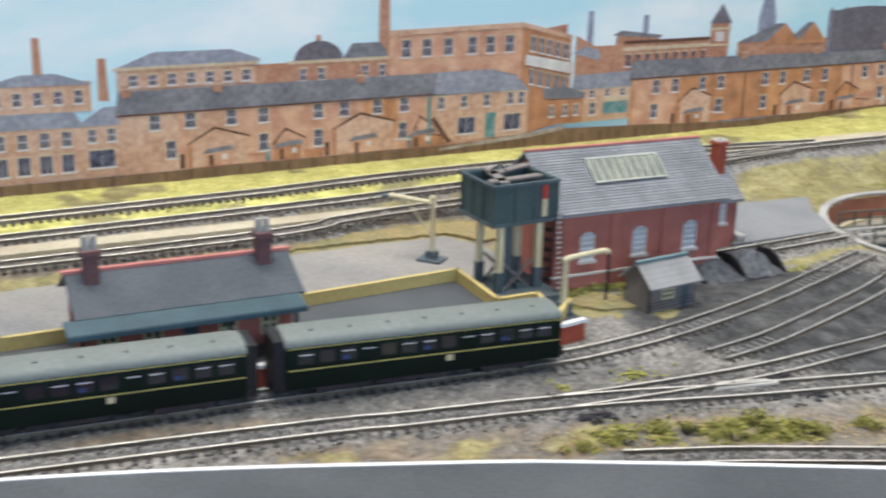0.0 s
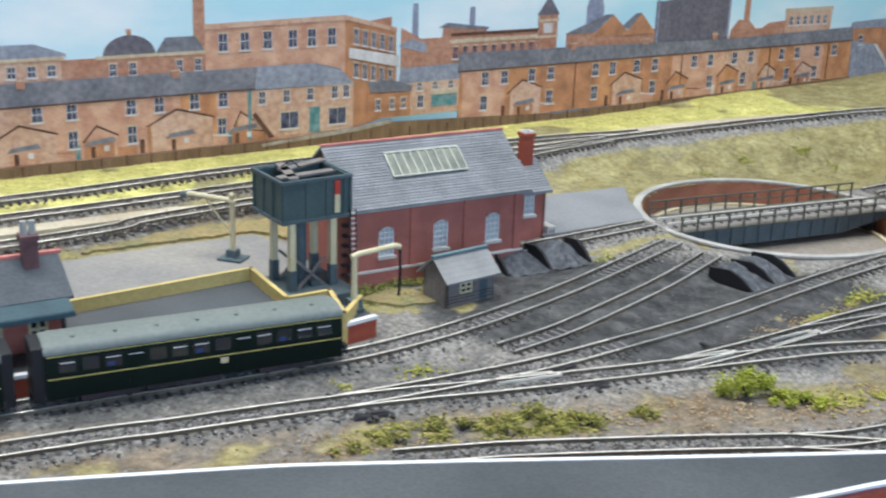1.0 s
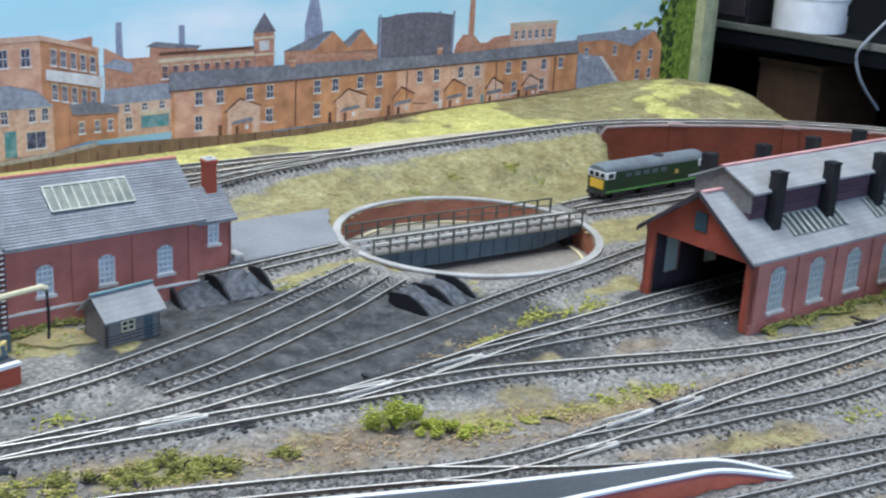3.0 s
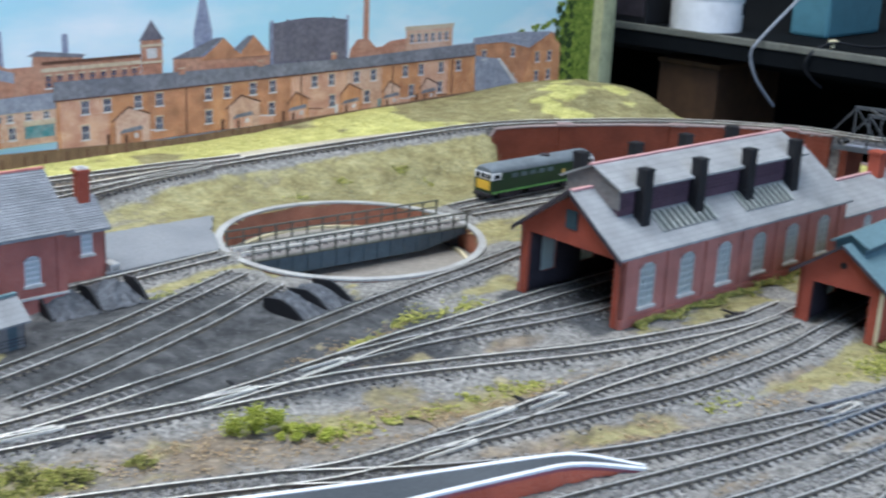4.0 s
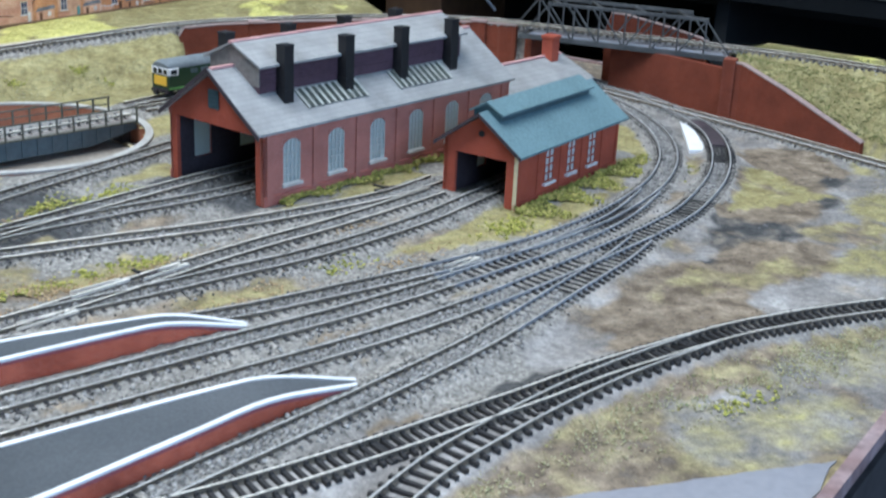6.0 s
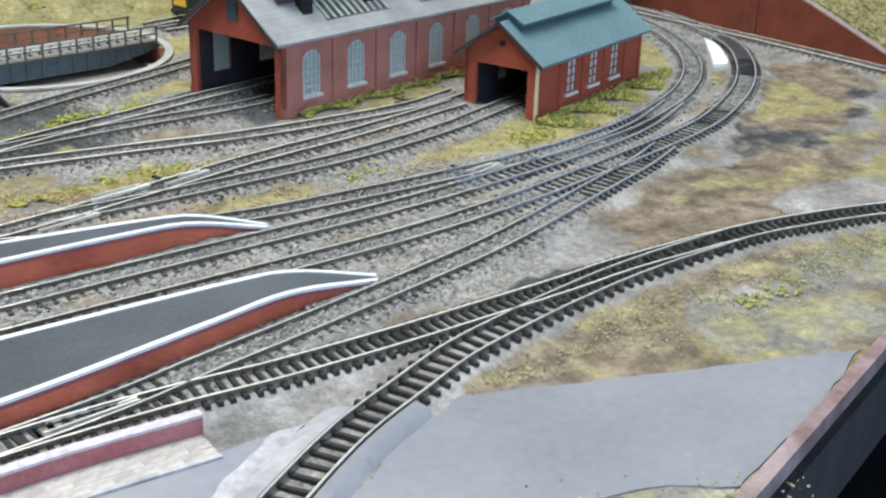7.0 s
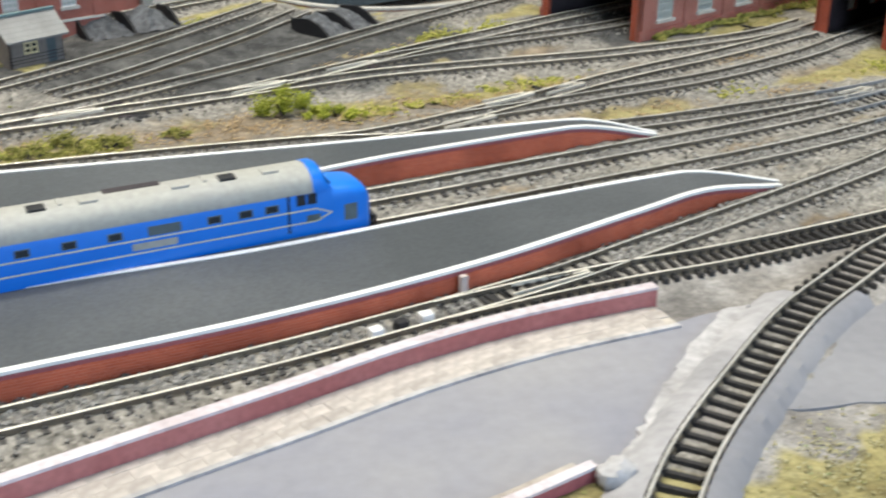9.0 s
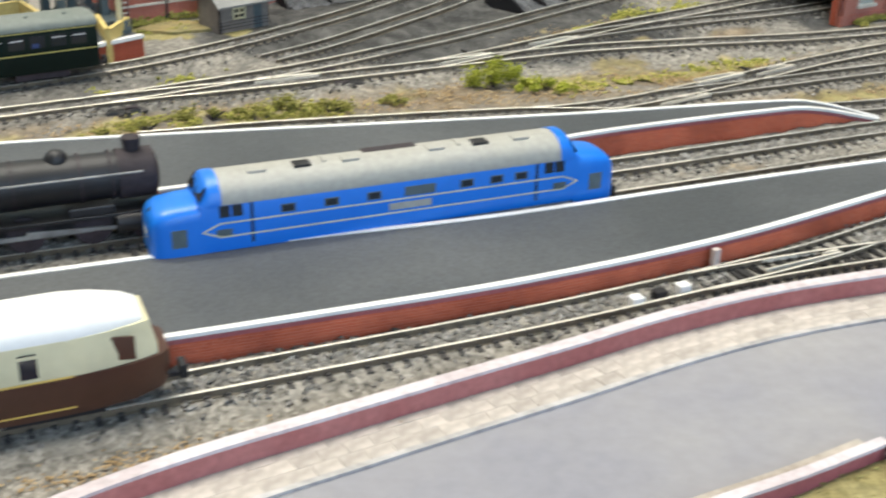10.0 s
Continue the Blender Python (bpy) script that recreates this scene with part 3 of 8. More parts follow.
cs = [uv_xy(GU0, 0), uv_xy(end_u(0), 0), uv_xy(end_u(537), 537), uv_xy(end_u(GV1), GV1), uv_xy(GU0, GV1)]
s.prism(cs, -42, -14)
BOARD = material("plain_dark_timber", (0.05, 0.045, 0.045), 0.8, grain=0.4, scale=200, bump=0.2)
tagged(part("baseboard", s, BOARD, None), "dark painted timber baseboard under the model landscape", "baseboard", kind="structure")
for a, b, nm in ((0, 1, "front"), (1, 2, "end"), (2, 3, "corner")):
    s = Shape()
    (xa, ya), (xb, yb) = cs[a], cs[b]
    ln = math.hypot(xb - xa, yb - ya)
    s.box((xa + xb) / 2, (ya + yb) / 2, -4, ln, 4, 5.6, math.degrees(math.atan2(yb - ya, xb - xa)), 0)
    tagged(part("trim_" + nm, s, material("worn_wooden_edge_" + nm, (0.20, 0.13, 0.12), 0.8, grain=0.5, scale=300, bump=0.4, second=(0.34, 0.26, 0.25), patch=50)),
           "worn wooden edging strip of the baseboard", "edging", kind="structure")


# ---- tracks: two rails and single sleepers each ----
DUST = material("ballast_dust_on_sleeper", (0.15, 0.142, 0.134), 0.9, grain=0.5, scale=700, bump=0.4, second=(0.25, 0.238, 0.224), patch=160)


def sleeper_mesh(mat):
    s = Shape()
    s.loft([[(x, y, z) for y, z in ((-0.85, -0.4), (0.85, -0.4), (0.7, 0.95), (-0.7, 0.95))] for x in (-8.0, -3.9, 3.9, 8.0)])
    s.m = [1 if 4 <= k < 8 and mat is not SLEEPER else 0 for k in range(len(s.f))]
    for g in (-4.9, 4.9):
        s.box(g - 0.85, 0, 0.8, 0.9, 1.1, 0.6)
        s.box(g + 0.85, 0, 0.8, 0.9, 1.1, 0.6)
    return s.mesh("sleeper", [mat, DUST])


SLEEPERS = {True: sleeper_mesh(SLEEPER), False: sleeper_mesh(SLEEPER_GREY)}


SLEEPER_PITCH = {"branch": 3.7, "diagonal": 5.2}
# where the sleepers of the points lie bare: (x, y, radius)
BARE_POINTS = {"inner": [(515, 405, 16)], "platform_near": [(451, 347, 23), (532, 383, 50), (650, 500, 45)], "platform_far": [(440, 362, 22), (520, 398, 20)], "bay_near": [(482, 351, 44), (240, 234, 24)]}


def railway_track(name, line, dark):
    top = thing("railway_track", line[0][0], line[0][1], 0, 0, ("clean model railway track with dark sleepers on the scenic board" if dark
                else "model railway track with dusty sleepers set in grey ballast"), "track", "tracks of the layout")
    o = line[0].copy()
    o[2] = 0
    loc = line - o
    nr = normals(line)
    for sgn in (-1, 1):
        s = Shape()
        rings = []
        for p, n in zip(loc, nr):
            c = lambda k, z: (p[0] + n[0] * (sgn * 4.85 + k), p[1] + n[1] * (sgn * 4.85 + k), p[2] + z)
            rings.append([c(-0.7, 1.9), c(-0.7, 2.2), c(-0.2, 2.45), c(-0.2, 3.25), c(-0.38, 3.45), c(-0.38, 3.92), c(-0.28, RAIL_Z), c(0.28, RAIL_Z), c(0.38, 3.92), c(0.38, 3.45), c(0.2, 3.25), c(0.2, 2.45), c(0.7, 2.2), c(0.7, 1.9)])
        s.loft(rings)
        n = 14
        s.m = [1 if (k < (len(rings) - 1) * n and k % n in (5, 6, 7)) else 0 for k in range(len(s.f))]
        heads = [RAIL_SIDE, RAIL_TOP, RAIL_SIDE, RAIL_DULL, RAIL_GREY, RAIL_GREY]
        for k in range((len(rings) - 1) * n):
            # the listed sidings take duller heads, the east curve ballast-grey rails
            wx, wy = line[k // n][:2]
            wx += 14 * noise.noise((wx * 0.02, wy * 0.02, sgn))
            if name in ("diagonal", "small_shed", "ash_siding", "shed_front") or name == "bay" and wx > 95 or name == "yard" and wx > 150:
                s.m[k] += 2
            elif name in ("inner", "platform_far", "platform_near", "bay_near") and wx > 235:
                s.m[k] += 4 if wx > 405 and wy > 275 else 2
        part("rail", s, heads, top)
    cum = np.concatenate([[0], np.cumsum(np.linalg.norm(np.diff(loc[:, :2], axis=0), axis=1))])
    for t in np.arange(2.5, cum[-1], SLEEPER_PITCH.get(name, 4.5)):
        x, y, z = [float(np.interp(t, cum, loc[:, k])) for k in range(3)]
        i = min(int(t / cum[-1] * (len(loc) - 1)), len(loc) - 1)
        wx, wy = x + o[0], y + o[1]
        clean = dark or name in BARE_POINTS and any(math.hypot(wx - bx_, wy - by_) < br_ for bx_, by_, br_ in BARE_POINTS[name])
        sunk = 0.0 if clean else 1.15 * smooth(0.55, 0.85, 1.3 - math.hypot((wx - 190) / 105, (wy - 490) / 62)) + 0.3 + RND.uniform(-0.12, 0.15)
        ob = new("sleeper", SLEEPERS[clean])
        ob.parent = top
        ob.matrix_basis = pose(x * MM, y * MM, (z + 1.85 - sunk) * MM, 0, 0, math.degrees(math.atan2(nr[i][1], nr[i][0])) + RND.uniform(-1, 1))
    return top


# ---- backdrop: a printed townscape on a flat board ----
P_BRICK = brick_material("printed_orange_brick", (0.60, 0.275, 0.115), (0.53, 0.235, 0.10), (0.60, 0.35, 0.19), 1.8, 0.7, 0.0, 0.75, 0.06, stain=0.8, blot=75)
P_BRICK2 = brick_material("printed_deep_brick", (0.50, 0.23, 0.11), (0.44, 0.195, 0.095), (0.52, 0.29, 0.16), 1.8, 0.7, 0.0, 0.75, 0.06, stain=0.8, blot=75)
P_ROSE = brick_material("printed_rose_brick", (0.66, 0.37, 0.24), (0.57, 0.29, 0.17), (0.68, 0.46, 0.34), 1.8, 0.7, 0.0, 0.75, 0.06, stain=0.8, blot=75)
P_PALE = printed("printed_pale_brick", (0.66, 0.44, 0.32), (0.57, 0.34, 0.22))
P_FAR = printed("printed_far_red_brick", (0.44, 0.21, 0.13), (0.52, 0.29, 0.19), 60)
P_SLATE = printed("printed_slate_roof", (0.19, 0.185, 0.205), (0.26, 0.25, 0.27), 45)
P_SLATE2 = printed("printed_blue_slate", (0.28, 0.29, 0.34), (0.35, 0.35, 0.40), 45)
P_CREAM = printed("printed_stone_dressing", (0.62, 0.50, 0.35), (0.55, 0.43, 0.28))
P_DARK = printed("printed_dark_outline", (0.11, 0.055, 0.035), (0.16, 0.08, 0.05), 90)
P_GLASS = printed("printed_window_panes", (0.045, 0.042, 0.07), (0.17, 0.18, 0.25), 190)
P_WHITE = printed("printed_white", (0.58, 0.53, 0.50), (0.74, 0.70, 0.67))
P_FENCE = brick_material("printed_board_fence", (0.25, 0.155, 0.085), (0.20, 0.125, 0.07), (0.13, 0.08, 0.045), 2.2, 40, 0.0, 0.8, 0.12)
P_TREE = printed("printed_tree_green", (0.12, 0.18, 0.02), (0.30, 0.36, 0.05), 150)
P_TREE_D = printed("printed_dark_tree", (0.03, 0.055, 0.018), (0.07, 0.10, 0.02), 200)
P_GREY = printed("printed_gasholder_grey", (0.15, 0.135, 0.155), (0.19, 0.17, 0.19), 60)
P_TEAL = printed("printed_shop_front", (0.10, 0.25, 0.26), (0.25, 0.33, 0.33), 200)
P_HAZE = printed("printed_blue_grey_spire", (0.26, 0.27, 0.36), (0.32, 0.33, 0.42), 100)
P_PAVE = printed("printed_pavement", (0.44, 0.38, 0.32), (0.34, 0.28, 0.22), 60)


def sky_material():
    m = material("printed_sky", (0.50, 0.75, 0.82), 0.7)
    nt = m.node_tree
    b = nt.nodes["Principled BSDF"]
    co = nt.nodes.new("ShaderNodeTexCoord")
    mp = nt.nodes.new("ShaderNodeMapping")
    mp.inputs["Scale"].default_value = (3.2, 3.2, 9.0)
    n = nt.nodes.new("ShaderNodeTexNoise")
    n.inputs["Scale"].default_value, n.inputs["Detail"].default_value = 1.6, 6
    r = nt.nodes.new("ShaderNodeValToRGB")
    e = r.color_ramp.elements
    e[0].position, e[0].color = 0.42, (0.54, 0.79, 0.86, 1)
    e[1].position, e[1].color = 0.62, (0.90, 0.92, 0.92, 1)
    nt.links.new(co.outputs["Object"], mp.inputs["Vector"])
    nt.links.new(mp.outputs["Vector"], n.inputs["Vector"])
    nt.links.new(n.outputs["Fac"], r.inputs["Fac"])
    nt.links.new(r.outputs["Color"], b.inputs["Base Color"])
    return m


P_SKY = sky_material()
backdrop = thing("backdrop", 49, 804, 0, 28.23, "printed townscape backdrop of brick terraces under a pale blue sky", "backdrop", kind="structure")
s = Shape()
s.box(-60, 3, -40, 1430, 5, 260)
part("sky_sheet", s, P_SKY, backdrop, "pale blue printed sky with thin cloud")


def card(name, pts, layer, mat, parent=None, label=""):
    """A flat printed shape; each layer lies a little nearer to the viewer."""
    s = Shape()
    y = 0.5 - 0.28 * layer
    s.yprism(pts, y, y - 0.26)
    return part(name, s, mat, parent or backdrop, label)


def rect(a, b, z0, z1):
    return [(a, z0), (b, z0), (b, z1), (a, z1)]


WIN = {}


def window(parent, x, z0, z1, w, layer, sash=True, skew=0.0, frame_mat=None):
    """A printed sash window: frame, dark panes, sill and lintel."""
    key = (round(w, 1), round(z1 - z0, 1), sash, skew, frame_mat)
    if key not in WIN:
        h = z1 - z0
        s = Shape()
        q = lambda a, b, c, d, y0, y1, m: s.yprism([(a, c + skew * a), (b, c + skew * b), (b, d + skew * b), (a, d + skew * a)], y0, y1, m)
        q(-w / 2 - 0.8, w / 2 + 0.8, -1.1, 0, 0, -0.35, 1)
        q(-w / 2 - 0.6, w / 2 + 0.6, h, h + 0.9, 0, -0.3, 3)
        q(-w / 2, w / 2, 0, h, 0, -0.15, 0)
        for a in (-w / 2, -0.18, w / 2 - 0.36):
            q(a, a + 0.36, 0, h, 0, -0.25, 2)
        if sash:
            q(-w / 2, w / 2, h / 2 - 0.25, h / 2 + 0.25, 0, -0.27, 2)
        WIN[key] = s.mesh("window", [P_GLASS, P_WHITE, frame_mat or P_WHITE, P_CREAM])
    ob = new("window", WIN[key])
    ob.parent = parent
    ob.location = (x * MM, (0.5 - 0.28 * layer) * MM, z0 * MM)
    return ob


def outhouse(parent, a, b, z0, z1, layer):
    """A back yard extension: gabled face with a shaded flank, dark eaves, a lean-to with a slate strip, a door and a yard wall."""
    m = (a + b) / 2
    rnd = random.Random(int(a * 13) + 5)
    s = Shape()
    y = 0.5 - 0.28 * layer
    s.yprism([(a, z0), (b, z0), (b, z1 - 6), (m - 2, z1), (a, z1 - 8)], y, y - 0.2, 0)
    s.yprism([(a, z0), (a + 2.4, z0), (a + 2.4, z1 - 6.6), (a, z1 - 8)], y - 0.2, y - 0.26, 3)
    s.yprism([(a - 1, z1 - 9), (a, z1 - 9.4), (m - 2, z1 - 0.6), (b + 1, z1 - 7), (b + 1.4, z1 - 6), (m - 2, z1 + 0.9)], y, y - 0.3, 1)
    s.yprism([(m - 9, z0), (m + 8, z0), (m + 8, z0 + 9.5), (m - 9, z0 + 8)], y - 0.2, y - 0.27, 4)
    s.yprism([(m - 10, z0 + 7.5), (m + 9.5, z0 + 9), (m + 8, z0 + 12), (m - 7, z0 + 10.5)], y, y - 0.34, 2)
    s.yprism([(m - 6, z0), (m - 3.4, z0), (m - 3.4, z0 + 6.8), (m - 6, z0 + 6.6)], y, y - 0.34, 1)
    s.yprism([(m + 2, z0 + 3.5), (m + 5, z0 + 3.5), (m + 5, z0 + 7), (m + 2, z0 + 6.8)], y, y - 0.34, 5)
    w = rnd.uniform(8, 15)
    h = rnd.uniform(4.5, 8)
    s.yprism([(b, z0), (b + w, z0), (b + w, z0 + h * 0.8), (b + 0.4, z0 + h)], y, y - 0.3, 4)
    s.yprism([(b, z0 + h - 0.2), (b + w, z0 + h * 0.8 - 0.2), (b + w, z0 + h * 0.8 + 0.6), (b, z0 + h + 0.6)], y, y - 0.34, rnd.choice((1, 3, 5)))
    s.yprism([(a - 5, z0), (a - 2.2, z0), (a - 2.2, z0 + 8.5), (a - 5, z0 + 8.5)], y, y - 0.3, rnd.choice((1, 6, 5)))
    return part("outhouse", s, [rnd.choice((P_BRICK, P_ROSE, P_PALE)), P_DARK, P_SLATE, P_BRICK2, rnd.choice((P_BRICK2, P_ROSE)), P_WHITE, P_TEAL], parent)


def chimney_pots(parent, xs, z, layer):
    for x in xs:
        s = Shape()
        y = 0.5 - 0.28 * layer
        s.yprism(rect(x - 2.6, x + 2.6, z, z + 4.2), y, y - 0.3, 0)
        s.yprism(rect(x - 3.2, x + 3.2, z + 4.2, z + 5), y, y - 0.35, 1)
        for k in (-1.4, 1.4):
            s.yprism(rect(x + k - 0.6, x + k + 0.6, z + 5, z + 6.8), y, y - 0.3, 0)
        part("chimney", s, [P_FAR, P_CREAM], parent)


# the long terraces
t1 = card("terrace", rect(-272, 1, 5, 41.5), 4, P_ROSE, label="long orange brick terrace seen from its back yards")
card("roof", [(-274, 40.8), (1.5, 39.5), (-9, 50), (-27, 54.6), (-272, 54.6)], 5, P_SLATE, t1)
card("corner_roof", [(-70, 40.5), (1.8, 39.3), (-8, 48.5), (-28, 54.7), (-68, 54.9)], 6, P_SLATE2, t1)
card("eaves", [(-274, 40.4), (-70, 40.4), (-70, 41.3), (-274, 41.4)], 7, P_DARK, t1)
card("pale_render", rect(-272, -238, 6, 40), 5, P_PALE, t1)
card("corner_front", rect(-70, 1, 9, 39.6), 5, P_PALE, t1)
for x in (-252, -231, -206, -186, -150.5, -133, -110.5, -91.5):
    window(t1, x, 31.5, 40, 6.2, 6)
for x in (-65, -48, -31, -13, -4.5):
    window(t1, x, 31, 38.5, 4.6, 6)
for x in (-243, -186, -150.5, -92.5):
    window(t1, x, 14, 24, 5.8, 6)
for x in (-46, -11):
    window(t1, x, 13.5, 24, 13, 6, sash=False)
s = Shape()
s.yprism(rect(-31.5, -24, 9, 26), -1.2, -1.5)
s.yprism(rect(-75, -72.5, 8, 40), -1.2, -1.5)
part("door", s, P_TEAL, t1)
for a, b, z1 in ((-233, -196, 30), (-180, -160, 26), (-141, -99, 32), (-84, -72, 27)):
    outhouse(t1, a, b, 7, z1, 6)
s = Shape()
s.yprism([(-72, 24), (-70, 26), (-57, 9), (-60, 8)], -1.3, -1.7)
part("wall_shadow_line", s, P_DARK, t1)
chimney_pots(t1, (-268, -214, -122), 51.5, 7)

t2 = card("terrace", rect(86, 500, 6, 42.5), 4, P_BRICK, label="second long brick terrace with many sash windows")
card("roof", [(84, 41.8), (501, 42), (499, 54), (350, 51.2), (220, 53), (85, 54.5)], 5, P_SLATE, t2)
card("eaves", [(84, 41.2), (501, 41.8), (501, 42.6), (84, 42)], 6, P_DARK, t2)
for x in (107.5, 124.5, 149, 166.5, 209, 226, 250, 269, 311, 329, 356, 375, 412, 431, 456, 478):
    window(t2, x, 30.8, 39.6, 6.0, 6)
for x in (107, 166, 209, 268, 330, 368, 420, 455):
    window(t2, x, 13, 22.5, 6.0, 6)
for a, b, z1 in ((128, 158, 32), (225, 256, 31), (283, 305, 28), (338, 362, 30), (386, 406, 28), (430, 452, 27)):
    outhouse(t2, a, b, 6, z1, 6)
for x in (189, 297, 397, 470):
    s = Shape()
    s.yprism(rect(x, x + 0.9, 7, 41), -1.0, -1.4)
    part("drainpipe", s, P_DARK, t2)
chimney_pots(t2, (186, 257, 331), 51.5, 7)

for t_, x, z1, walls in ((t1, -232, 40, (26, 34, 22, 30, 24, 24)), (t2, 88, 40.9, (38, 31, 52, 44, 34, 58, 40, 46, 34, 33))):
    for k, w in enumerate(walls):
        if k % 2 == 0 or k == 5:
            card("house_front", rect(x + 0.4, x + w - 0.4, 7, z1), 4.6, (P_BRICK2, P_ROSE, P_PALE, P_BRICK2, P_ROSE)[(k + (x > 0)) % 5] if t_ is t2 else (P_PALE, P_BRICK, P_ROSE)[k % 3], t_)
        x += w
# factory and the middle houses
fac = card("factory", [(-102, 50), (-5, 40), (-5, 84), (-102, 82)], 2, P_ROSE, label="tall brick factory block with a white name board")
card("side_wall", [(-5, 8), (35, 16), (33.5, 74), (-5, 84)], 3, P_BRICK2, fac)
card("parapet", [(-103, 79.5), (-5, 81.6), (-5, 84.6), (-103, 82.8)], 4, P_PALE, fac)
card("side_parapet", [(-5, 81.6), (34, 71.6), (34, 74.6), (-5, 84.6)], 5, P_PALE, fac)
for x in (-90.5, -76, -60.5, -43, -29.5, -15):
    window(fac, x, 66, 76.5, 6.2, 4)
for k in range(5):
    window(fac, 3 + 6.6 * k, 65.6 - 1.55 * k, 75.2 - 1.55 * k, 3.6, 5, skew=-0.22)
    window(fac, 3 + 6.6 * k, 43.5 - 1.55 * k, 53 - 1.55 * k, 3.6, 5, skew=-0.22)
card("name_board", [(-2.5, 56.5), (36, 48.2), (36, 55.8), (-2.5, 63.3)], 6, P_WHITE, fac, "blank white name board")
card("roof_hut", [(14, 78), (30, 75), (30, 82), (14, 80)], 2, P_FAR, fac)

mid = card("street_houses", rect(36, 87, 14, 37), 3, P_PALE, label="street of small houses and a shop front")
card("roof", [(36, 36.5), (87, 36.8), (85, 47.8), (38, 46.8)], 4, P_SLATE2, mid)
card("shop_front", rect(63, 84, 18.5, 27), 4, P_TEAL, mid)
card("shop_sign", rect(62, 85, 27, 30.5), 5, P_CREAM, mid)
for x in (42, 53, 66, 79):
    window(mid, x, 31, 35.6, 4.2, 4)
for x in (44, 54):
    window(mid, x, 19, 27, 5, 4)
low = card("corner_house", rect(12, 46, 14, 31), 5, P_BRICK2, label="low corner house with a slate roof")
card("roof", [(12, 39.3), (30, 40), (47, 34.6), (46, 31), (14, 32.4)], 6, P_SLATE, low)
for x in (20, 31, 40):
    window(low, x, 20, 27, 3.6, 6)

# skyline
def skyline(name, pts, layer, mat, label):
    return card(name, pts, layer, mat, None, label)


b2 = skyline("villa", rect(-272, -190, 52, 68.5), 1, P_PALE, "pale brick block with a hipped slate roof")
card("roof", [(-275, 67), (-251, 76.3), (-205, 76), (-187, 69.8), (-187, 68)], 2, P_SLATE2, b2)
card("cornice", rect(-274, -188, 66.5, 68.3), 3, P_CREAM, b2)
for k in range(7):
    window(b2, -263 + 11.2 * k, 57.5, 63.5, 5, 3)
b0 = skyline("villa", rect(-345, -287, 45, 62), 1, P_PALE, "distant brick block with a hipped roof")
card("roof", [(-347, 61), (-325, 67), (-306, 67), (-285, 60)], 2, P_SLATE2, b0)
card("stack", [(-317.5, 60), (-312.5, 60), (-313.2, 87), (-317, 87)], 0.6, P_FAR, b0)
card("stack", [(-283, 50), (-277, 50), (-278, 74), (-282.4, 74)], 0.6, P_FAR, b0)
for k in range(5):
    window(b0, -338 + 11 * k, 50, 57, 4.6, 2)
sh = skyline("corner_shop", rect(-345, -294, 5, 38), 2, P_PALE, "brick corner shop with blue-grey slates")
card("roof", [(-347, 37), (-292, 36), (-297, 45), (-347, 46)], 3, P_SLATE2, sh)
for k in range(4):
    window(sh, -338 + 12 * k, 26, 34, 5.2, 4)
    window(sh, -338 + 12 * k, 11, 21, 7, 4, sash=False)
sh2 = skyline("small_shop", rect(-296, -271, 6, 37), 3, P_PALE, "small shop with a sloping slate roof")
card("roof", [(-298, 36), (-271, 36), (-271, 47), (-281, 46.5)], 4, P_SLATE2, sh2)
window(sh2, -283, 12, 22, 15, 4, sash=False)
for x in (-288, -277):
    window(sh2, x, 27, 34, 4.6, 4)
rng_ = skyline("low_range", rect(-190, -100, 52, 66), 1, P_FAR, "low brick range under a grey dome")
card("cornice", rect(-170, -102, 65, 67), 2, P_CREAM, rng_)
dome = [(-149.5 + 16 * math.cos(a), 66.5 + 12 * math.sin(a)) for a in [math.pi * k / 14 for k in range(15)]]
card("dome", dome, 1.5, P_GREY, rng_)
card("finial", rect(-151, -148, 77, 82), 1.2, P_FAR, rng_)
card("pavilion_roof", [(-134, 66.5), (-127, 76), (-108, 76), (-102, 66.5)], 1.5, P_SLATE, rng_)
for x in (-160, -148, -119, -107):
    window(rng_, x, 55, 62, 4.4, 3)
skyline("tall_stack", [(-109.5, 60), (-101.5, 60), (-102.6, 140), (-108.4, 140)], 1.4, P_FAR, "tall red brick factory stack")
mill = skyline("mill", [(38, 45), (153, 45), (153, 68), (108, 68), (107, 71.5), (72, 74), (71, 66), (54, 66), (38, 74)], 1, P_FAR, "far red brick mill buildings")
card("mill_roof", [(68, 73), (75, 76), (110, 71.6), (108, 69.6)], 2, P_SLATE, mill)
card("mill_roof", [(36, 62), (58, 56), (58, 63), (46, 66.5)], 2, P_SLATE2, mill)
card("mill_band", rect(77, 153, 61.6, 64.2), 2, P_CREAM, mill)
for k in range(9):
    window(mill, 82 + 8.2 * k, 51, 59, 4.2, 2, frame_mat=P_FAR)
card("mill_cornice", rect(78, 153, 66.4, 68.6), 2, P_DARK, mill)
for x, zt in ((49, 90), (95.5, 86)):
    skyline("far_stack", [(x - 2.6, 60), (x + 2.6, 60), (x + 2, zt), (x - 2, zt)], 0.8, P_HAZE, "distant grey mill stack")
tw = skyline("clock_tower", rect(153.5, 170.5, 50, 79), 2, P_FAR, "brick clock tower with a pyramid roof")
card("roof", [(152, 78), (172, 78), (164, 89), (162, 92), (160, 89)], 3, P_GREY, tw)
card("clock_face", rect(157.8, 166.2, 65, 72), 3, P_WHITE, tw)
card("band", rect(152.5, 171.5, 73.2, 75), 3, P_CREAM, tw)
card("band", rect(152.5, 171.5, 61.5, 63), 3, P_CREAM, tw)
